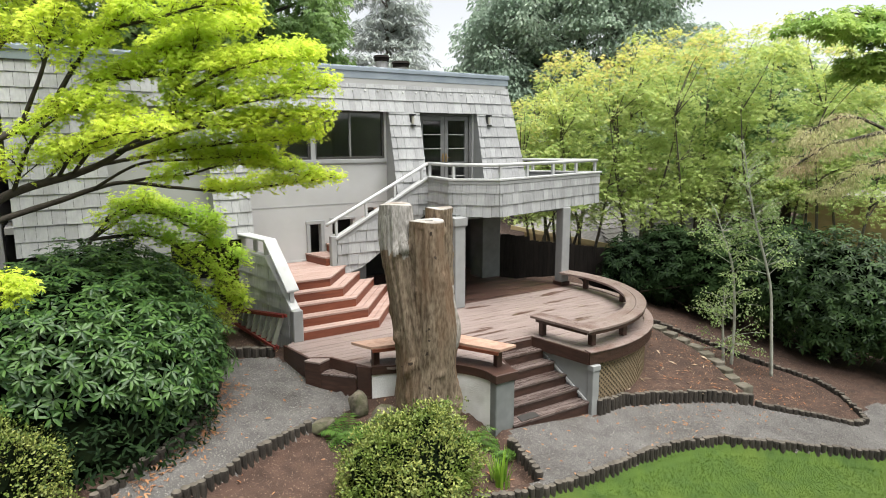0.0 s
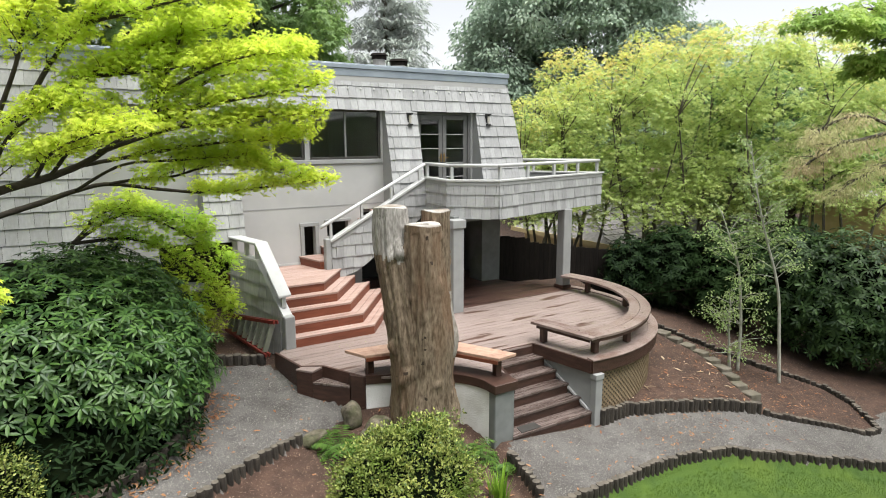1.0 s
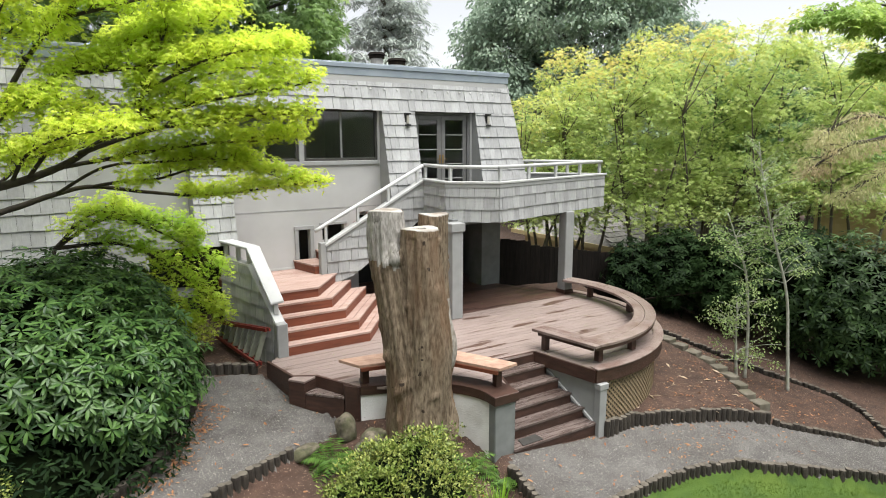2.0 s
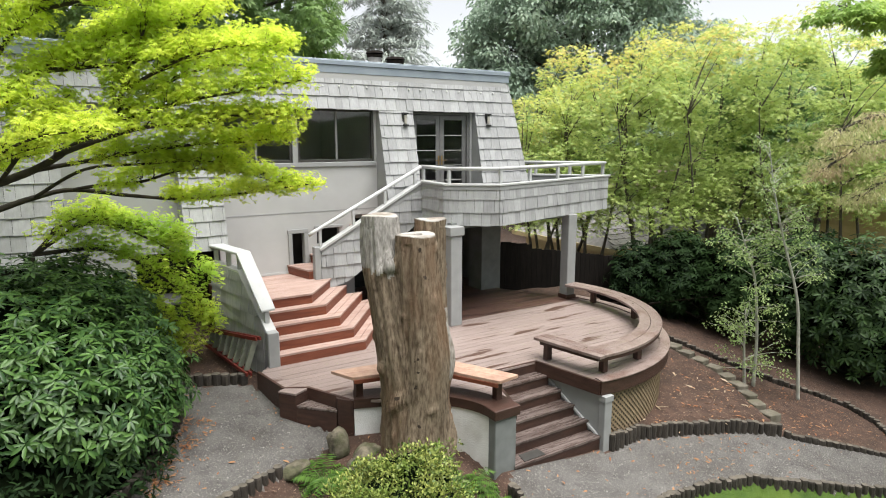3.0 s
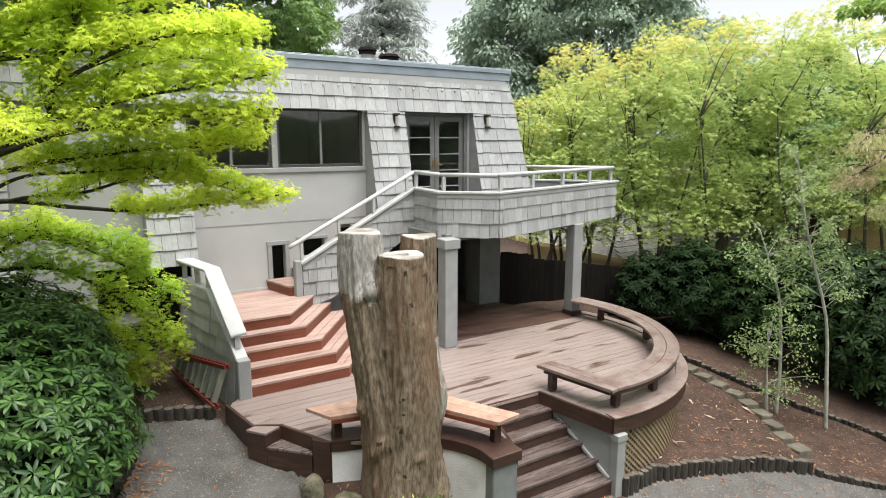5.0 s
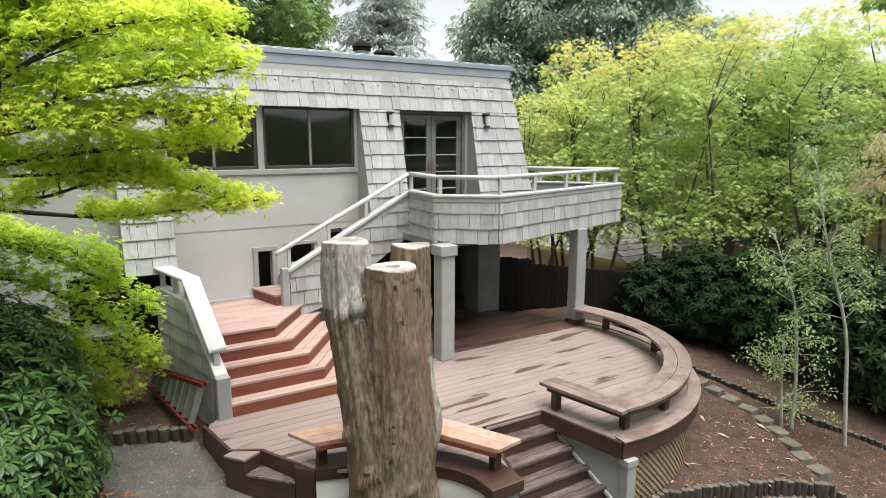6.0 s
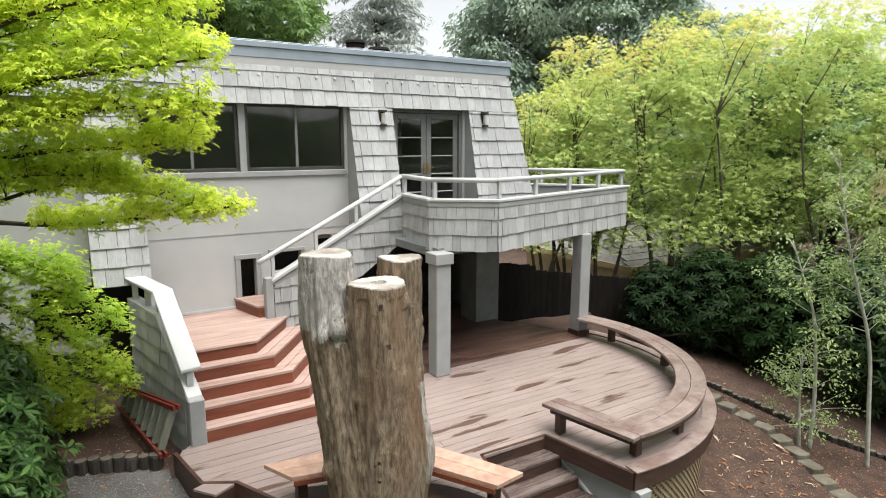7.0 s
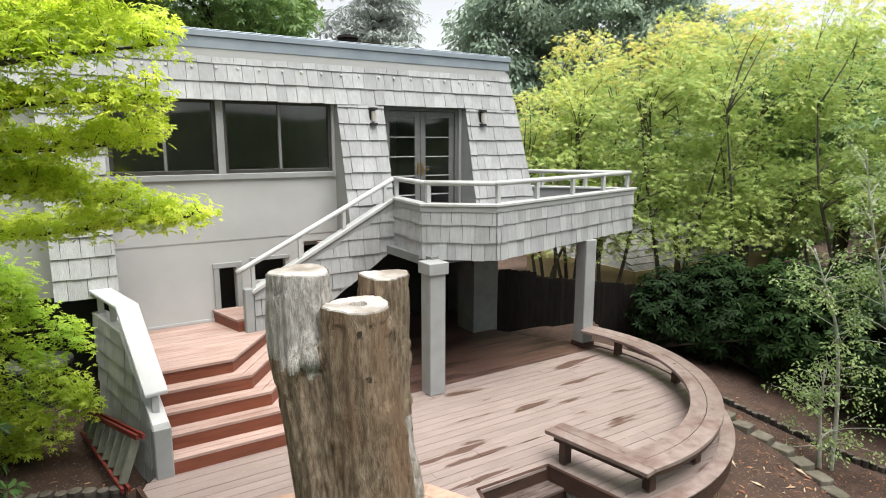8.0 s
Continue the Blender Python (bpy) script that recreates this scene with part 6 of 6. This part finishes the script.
tree("broadleaf_tree", (0.5, 15.5, -0.5), 10, [((0.0, 15.5, 8.6), (4.2, 3.5, 3.6)), ((1.8, 15.5, 6.4), (2.6, 2.6, 2.4)), ((-5.0, 15.5, 8.8), (4.0, 3.5, 3.8))],
     420, 62, 0.75, 0.25, "maple", LEAF_BACK, "tall green broadleaf tree rising over the roof", 1, 0.4, BRANCH, 60, droop=0.9)
tree("broadleaf_tree", (-13, 11, -0.5), 10, [((-13, 11, 6.5), (4.5, 4.0, 5.5)), ((-10, 13, 9.0), (4.0, 3.5, 4.0))], 260, 60, 0.75, 0.26, "maple", LEAF_BACK, "tall green broadleaf tree beyond the house", 1, 0.4, BRANCH, 30, droop=0.9)
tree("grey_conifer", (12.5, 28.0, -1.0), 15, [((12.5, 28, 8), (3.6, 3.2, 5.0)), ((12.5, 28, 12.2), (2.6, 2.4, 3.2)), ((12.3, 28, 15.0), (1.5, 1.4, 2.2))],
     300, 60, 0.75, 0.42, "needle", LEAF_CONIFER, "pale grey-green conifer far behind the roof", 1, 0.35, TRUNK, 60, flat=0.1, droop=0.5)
for x, y, zt, r in ((17.5, 7.5, 5.6, 2.8), (21.0, 1.5, 5.8, 3.2), (23.0, -6.0, 6.2, 3.4), (15.0, 13.0, 6.0, 3.2), (28, 8, 8.5, 4.5), (17.0, -9.0, 5.5, 2.8), (13.6, 4.2, 7.2, 2.4), (17.2, 3.2, 7.3, 2.6)):
    tree("broadleaf_tree", (x, y, -2.0), zt + 0.5, [((x, y, zt - r * 0.8), (r, r, r * 0.85)), ((x + 1, y - 1, zt - r * 1.7), (r, r, r * 0.9))], 130, 50, 0.6, 0.22, "maple", LEAF_BACK,
         "mid-green broadleaf tree beyond the neighbouring houses", 1, 0.25, TRUNK, 20, (zt - r * 0.5, LEAF_VINE), "trees beyond the fence")


def overhang(name, label, paths, per, leaf, kind, material, r, droop=0.6, foot=None, flat=0.2):
    t = thing(name, foot, label, "tree")
    b_ = bmesh.new()
    cs, rs = [], []
    for path, r0 in paths:
        line = smooth_line(path, 7)
        n = len(line) - 1
        tube(b_, line, [r0 * (1 - 0.85 * i / n) + 0.004 for i in range(n + 1)], 6, 0.15)
        for i in range(n // 3, n + 1):
            for _ in range(3):
                c = line[i] + Vector((random.uniform(-1, 1), random.uniform(-1, 1), random.uniform(-0.5, 0.4))) * r * 1.2
                cs.append(tuple(c))
                rs.append(r * random.uniform(0.6, 1.1))
                limb(b_, line[max(0, i - 1)], c, 0.008, 0.003, 0.03, 3)
    part("limb_frame", b_, BRANCH, t, smooth=True)
    pos, way, up = spray_leaves(np.array(cs), np.array(rs), per, flat, droop)
    leaf_cloud("crown", kind, pos, way, up, rng.uniform(0.75, 1.25, len(pos)) * leaf, material, t)


overhang("overhanging_maple", "green broadleaf branches reaching in over the lawn", [([(9.5, -9.0, 3.0), (7.0, -6.5, 4.6), (5.4, -4.9, 5.3), (4.35, -4.0, 5.5)], 0.09), ([(9.5, -9.0, 3.0), (6.6, -5.6, 5.2), (5.4, -4.2, 5.7)], 0.07),
          ([(7.0, -6.5, 4.6), (6.0, -5.1, 4.8), (5.5, -4.4, 4.75)], 0.05)], 40, 0.12, "maple", LEAF_OVER, 0.30, foot=(9.5, -9.0, -1.9))
overhang("weeping_laceleaf_maple", "copper-tinged laceleaf maple with drooping sprays", [([(9.6, -5.2, -1.0), (8.6, -4.5, 3.2), (7.2, -3.6, 3.4), (6.7, -3.2, 3.1), (6.3, -3.0, 2.8)], 0.06), ([(8.6, -4.5, 3.2), (7.8, -3.5, 3.9), (7.2, -3.0, 3.7), (6.8, -2.9, 3.4)], 0.04),
          ([(8.6, -4.5, 3.2), (7.6, -4.2, 3.0), (6.9, -3.8, 2.6), (6.6, -3.6, 2.3)], 0.04)], 44, 0.085, "needle", LEAF_COPPER, 0.26, droop=1.4, foot=(9.6, -5.2, -1.9))


def sapling(path, leaf_zone, n, label):
    x, y, z = path[0]
    t = thing("sapling", (x, y, z), label, "tree", "pale saplings in the bed")
    b_ = bmesh.new()
    line = smooth_line(path, 6)
    k = len(line) - 1
    tube(b_, line, [0.036 * (1 - 0.75 * i / k) for i in range(k + 1)], 8, 0.12)
    part("trunk", b_, PALEBARK, t, "thin pale trunk", smooth=True)
    cs, rs = [], []
    b_ = bmesh.new()
    for _ in range(n):
        f = random.uniform(*leaf_zone)
        p = line[min(k, int(f * k))]
        a = random.uniform(0, math.tau)
        ln = random.uniform(0.2, 0.75)
        c = p + Vector((math.cos(a) * ln, math.sin(a) * ln, random.uniform(-0.05, 0.45)))
        limb(b_, p, c, 0.007, 0.002, 0.03, 3)
        for s in (0.55, 0.8, 1.0):
            cs.append(tuple(p.lerp(c, s)))
            rs.append(random.uniform(0.07, 0.15))
    part("limb_frame", b_, PALEBARK, t)
    pos, way, up = spray_leaves(np.array(cs), np.array(rs), 13, 0.5, 0.6, 0.7)
    leaf_cloud("crown", "small", pos, way, up, rng.uniform(0.04, 0.075, len(pos)), LEAF_BIRCH, t)


sapling([(5.55, -3.45, -1.62), (5.47, -3.40, -0.6), (5.36, -3.33, 0.5), (5.08, -3.13, 1.6), (4.86, -3.0, 2.5), (4.7, -2.9, 3.4)], (0.45, 1.0), 48, "pale-barked young birch with silvery leaves")
sapling([(5.18, -2.75, -1.5), (5.20, -2.72, -0.4), (5.10, -2.65, 0.7), (4.92, -2.55, 1.3), (4.7, -2.4, 2.0)], (0.15, 1.0), 40, "thin pale sapling with small yellow-green leaves")
sapling([(5.05, -2.65, -1.45), (5.0, -2.6, -0.6), (4.95, -2.6, 0.2)], (0.25, 1.0), 22, "short leafy sapling beside the birches")


# ---- grass and fallen leaves ----
def lawn_grass():
    n = 70000
    x, y = rng.uniform(-2.6, 6.5, n), rng.uniform(-8.2, -4.55, n)
    ok = np.array([inside(LAWN, a, c) for a, c in zip(x, y)])
    x, y = x[ok], y[ok]
    z = np.array([height(a, c) for a, c in zip(x, y)])
    a = rng.uniform(0, math.tau, len(x))
    way = np.stack([np.cos(a) * 0.5, np.sin(a) * 0.5, np.ones(len(x))], 1)
    up = np.stack([-np.sin(a), np.cos(a), np.zeros(len(x))], 1) + rng.normal(0, 0.3, (len(x), 3))
    ob = leaf_cloud("lawn_grass", "needle", np.stack([x, y, z - 0.005], 1), way, up, rng.uniform(0.018, 0.036, len(x)), GRASS)
    tagged(ob, "short mown bright green lawn grass", "grass", "", "stuff")


lawn_grass()


def litter():
    P = []
    for x, y, a in along(LOGS_RHODO[1:], 0.008):
        P.append((x + abs(random.gauss(0.12, 0.16)) + 0.05, y - random.gauss(0.05, 0.1)))
    for _ in range(900):
        P.append((random.uniform(-6.5, 6), random.uniform(-5, 0.5)))
    for _ in range(520):
        P.append((random.uniform(0.8, 5.6), random.uniform(-4.6, -1.0)))
    P = [(x, y) for x, y in P if not inside(DECK_POLY, x, y) and not inside(LAWN, x, y)]
    n = len(P)
    z = np.array([height(x, y) + 0.012 for x, y in P])
    a = rng.uniform(0, math.tau, n)
    ob = leaf_cloud("fallen_leaves", "long", np.column_stack([np.array(P), z]), np.stack([np.cos(a), np.sin(a), rng.normal(0, 0.15, n)], 1), np.stack([rng.normal(0, 0.3, n), rng.normal(0, 0.3, n), np.ones(n)], 1), rng.uniform(0.03, 0.10, n), LITTER)
    tagged(ob, "scattered dry brown leaves on path and beds", "leaves", "", "stuff")
    m = 160
    a = rng.uniform(0, math.tau, m)
    pts = np.column_stack([rng.uniform(-3.3, 3.3, m), rng.uniform(-3.0, 2.0, m)])
    pts = np.array([p for p in pts if inside(DECK_POLY, *p) and not (-3.9 < p[0] < -1.1 and p[1] > -0.4)])
    m = len(pts)
    ob = leaf_cloud("petal_litter", "small", np.column_stack([pts, np.full(m, 0.006)]), np.stack([np.cos(a[:m]), np.sin(a[:m]), np.zeros(m)], 1), np.tile([0.1, 0.0, 1.0], (m, 1)), rng.uniform(0.012, 0.035, m), LEAF_BIRCH)
    tagged(ob, "small pale fallen flecks on the deck boards", "leaves", "", "stuff")


litter()


def loose_cover(name, kind, area, n, lo, hi, material, label, category, lift):
    """Stones or chips strewn over part of the ground."""
    x, y = rng.uniform(-7.5, 7.0, n), rng.uniform(-6.8, 0.2, n)
    ok = np.array([area(a, c) for a, c in zip(x, y)])
    x, y = x[ok], y[ok]
    z = np.array([height(a, c) for a, c in zip(x, y)]) + lift
    k = len(x)
    a = rng.uniform(0, math.tau, k)
    ob = leaf_cloud(name, kind, np.stack([x, y, z], 1), np.stack([np.cos(a), np.sin(a), rng.normal(0, 0.2, k)], 1), np.stack([rng.normal(0, 0.3, k), rng.normal(0, 0.3, k), np.ones(k)], 1), lo + (hi - lo) * rng.uniform(0, 1, k) ** 2.5, material)
    tagged(ob, label, category, "", "stuff")


def on_path(x, y):
    return (inside(PATH_AREA, x, y) or inside(PATH_RIGHT, x, y)) and not inside(DECK_POLY, x, y) and not inside(LAWN, x, y)


def on_bed(x, y):
    return not inside(PATH_AREA, x, y) and not inside(PATH_RIGHT, x, y) and not inside(DECK_POLY, x, y) and not inside(LAWN, x, y)


STRAW = foliage("dry_straw", (0.30, 0.22, 0.14), (0.48, 0.38, 0.27), 0.0, 0.8)
loose_cover("dry_straw", "needle", lambda x, y: 0.9 < x < 4.0 and y < -2.3 and inside(BED, x, y), 1500, 0.06, 0.26, STRAW, "dry straw and twigs on the raised bed", "straw", 0.014)
PEBBLE = foliage("gravel_stone", (0.07, 0.067, 0.062), (0.31, 0.295, 0.275), 0.0, 0.85, None, 0.8, 0.2)
CHIP = foliage("bark_chip", (0.06, 0.034, 0.024), (0.24, 0.155, 0.115), 0.0, 0.9)
loose_cover("gravel", "pebble", on_path, 42000, 0.008, 0.036, PEBBLE, "loose grey gravel on the path", "gravel", 0.002)
loose_cover("bark_mulch", "needle", on_bed, 26000, 0.02, 0.085, CHIP, "loose brown bark chips on the beds", "mulch", 0.006)


# ---- deck boards and wall shingles ----
def crossings(poly, y):
    xs = []
    for (x0, y0), (x1, y1) in zip(poly, poly[1:] + poly[:1]):
        if (y0 > y) != (y1 > y):
            xs.append(x0 + (x1 - x0) * (y - y0) / (y1 - y0))
    xs.sort()
    return list(zip(xs[::2], xs[1::2]))


def deck_boards():
    w, y = 0.138, -3.62
    while y < 3.9:
        lo, mid_, hi = (crossings(DECK_POLY, y + k) for k in (0.004, w / 2, w - 0.004))
        for i, (m0, m1) in enumerate(mid_):
            def near(rows):
                best = [r for r in rows if min(r[1], m1) - max(r[0], m0) > 0.5 * (m1 - m0)]
                if best and abs(best[0][0] - m0) < 0.5 and abs(best[0][1] - m1) < 0.5:
                    return best[0]
                return (m0, m1)
            (l0, l1), (h0, h1) = near(lo), near(hi)
            cuts = [None]
            if y > 0.16 and m0 < -1.0:
                cuts.append(-0.9)
            c = cuts[-1] + 1.5 if cuts[-1] else m0 + random.uniform(1.2, 3.2)
            while c < m1 - 0.6:
                cuts.append(c)
                c += random.uniform(2.2, 3.6)
            cuts.append(None)
            for a0, a1 in zip(cuts, cuts[1:]):
                quad = [(l0 if a0 is None else a0 + 0.002, y + 0.003), (l1 if a1 is None else a1 - 0.002, y + 0.003),
                        (h1 if a1 is None else a1 - 0.002, y + w - 0.003), (h0 if a0 is None else a0 + 0.002, y + w - 0.003)]
                bb = bmesh.new()
                prism(bb, quad, -0.034, random.uniform(-0.0015, 0.002))
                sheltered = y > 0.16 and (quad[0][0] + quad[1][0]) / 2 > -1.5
                part("board", bb, DECKRED if sheltered else DECK, deck, "red-brown sheltered board, darkened further for the balcony's shade" if sheltered else "")
        y += w


def shingle_mesh():
    bb = bmesh.new()
    v = [bb.verts.new(p) for p in ((0.0, 0, 0), (0.97, 0, 0), (0.97, 1, 0), (0.0, 1, 0), (0.0, 0, 1), (0.97, 0, 1), (0.97, 1, 0.35), (0.0, 1, 0.35))]
    for f in ((3, 2, 1, 0), (4, 5, 6, 7), (0, 1, 5, 4), (1, 2, 6, 5), (2, 3, 7, 6), (3, 0, 4, 7)):
        bb.faces.new([v[i] for i in f])
    return finish("shingle", bb, SHINGLE)


SHINGLE_MESH = shingle_mesh()


def shingle_field(parent, origin, u, v, outline, course=0.27, start=0.0, wmin=0.14, wmax=0.24, thick=0.034):
    """Courses of shingles on the plane origin + a * u + b * v, inside a convex outline of (a, b)."""
    u, v, origin = Vector(u).normalized(), Vector(v).normalized(), Vector(origin)
    n = u.cross(v).normalized()
    base = Matrix(((u.x, v.x, n.x, origin.x), (u.y, v.y, n.y, origin.y), (u.z, v.z, n.z, origin.z), (0, 0, 0, 1)))
    lo_b, hi_b = min(q[1] for q in outline), max(q[1] for q in outline)
    lo_a, hi_a = min(q[0] for q in outline), max(q[0] for q in outline)
    bb = bmesh.new()
    lo_v = [bb.verts.new((x, y, -0.002)) for x, y in outline]
    hi_v = [bb.verts.new((x, y, 0.003)) for x, y in outline]
    bb.faces.new(lo_v[::-1])
    bb.faces.new(hi_v)
    for i in range(len(outline)):
        bb.faces.new((lo_v[i - 1], lo_v[i], hi_v[i], hi_v[i - 1]))
    piece("underlay", finish("underlay", bb, DARKFRAME), base, parent)
    vb = lo_b + start
    while vb < hi_b - 0.02:
        a = lo_a - random.uniform(0, 0.12)
        while a < hi_a:
            w = random.uniform(wmin, wmax)
            drop_b = random.uniform(-0.007, 0.005)
            rect = [(a, vb + drop_b), (a + w - 0.006, vb + drop_b), (a + w - 0.006, vb + course + 0.025), (a, vb + course + 0.025)]
            corners_in = all(inside(outline, *q) for q in ((a + 0.001, vb + 0.004), (a + w - 0.007, vb + 0.004), (a + w - 0.007, vb + course), (a + 0.001, vb + course)))
            if corners_in:
                m = base @ Matrix.Translation((a, vb + drop_b, random.uniform(0.004, 0.007))) @ Matrix.Diagonal((w, course + 0.02, thick * random.uniform(0.8, 1.2), 1))
                piece("shingle", SHINGLE_MESH, m, parent)
            else:
                q = rect
                for i, (x1, y1) in enumerate(outline):
                    x0, y0 = outline[i - 1]
                    q = clip_half(q, y1 - y0, x0 - x1, (y1 - y0) * x0 + (x0 - x1) * y0) if q else q
                if len(q) > 2:
                    area = abs(sum(q[i - 1][0] * q[i][1] - q[i][0] * q[i - 1][1] for i in range(len(q)))) / 2
                    if area > 0.0012:
                        bb = bmesh.new()
                        top = []
                        for x, y in q:
                            k = (y - rect[0][1]) / (course + 0.03)
                            top.append(thick * (1 - 0.65 * k))
                        lo_v = [bb.verts.new((x, y, 0.0035)) for x, y in q]
                        hi_v = [bb.verts.new((x, y, t)) for (x, y), t in zip(q, top)]
                        bb.faces.new(lo_v[::-1])
                        bb.faces.new(hi_v)
                        for i in range(len(q)):
                            j = (i + 1) % len(q)
                            bb.faces.new((lo_v[i], lo_v[j], hi_v[j], hi_v[i]))
                        piece("shingle", finish("shingle", bb, SHINGLE), base, parent)
            a += w
        vb += course


lean = Vector((0, 0.218, 1)).normalized()
k_lean = 1 / lean.z


def lean_field(x0, x1, z0, z1, xr_lo=None, xr_hi=None):
    """Shingles on the leaning face between heights z0 and z1."""
    b0, b1 = 0.0, (z1 - z0) * k_lean
    shingle_field(house, (0, face_y(z0), z0), (1, 0, 0), lean, [(x0, b0), (xr_lo or x1, b0), (xr_hi or x1, b1), (x0, b1)], 0.255)


lean_field(-7.62, 2.78, 4.05, 4.76, 2.87, 2.77)
lean_field(-0.63, 0.16, 2.01, 4.05)
lean_field(1.75, 2.78, 2.01, 4.05, 3.11, 2.87)
lean_field(-4.52, -3.83, 1.58, 4.05)
lean_field(-7.62, -6.2, 1.56, 4.05)


def flat_field(parent, p, q, z0, z1, **more):
    p, q = Vector(p), Vector(q)
    shingle_field(parent, (p.x, p.y, z0), (q.x - p.x, q.y - p.y, 0), (0, 0, 1), [(0, 0), ((q - p).length, 0), ((q - p).length, z1 - z0), (0, z1 - z0)], **more)


for p, q in ((O, A), (A, B), (B, R)):
    flat_field(balcony, p, q, BAL_BOT - 0.02, PAR_TOP - 0.10, course=0.245, wmin=0.12, wmax=0.22)
shingle_field(stair_up, (0, 1.468, 0), (1, 0, 0), (0, 0, 1), [(-2.21, 0.64), (-1.67, 0.78), (-0.02, 1.86), (-0.02, 2.52), (-2.21, 1.36)], 0.235, wmin=0.14, wmax=0.28)
shingle_field(guard, (GB.x + gn.x * 0.062, GB.y + gn.y * 0.062, -0.2), (-gd.x, -gd.y, 0), (0, 0, 1), [(0, 0), (1.90, 0), (1.90, 0.74), (1.07, 1.55), (0, 1.55)], 0.235, wmin=0.16, wmax=0.3)
deck_boards()
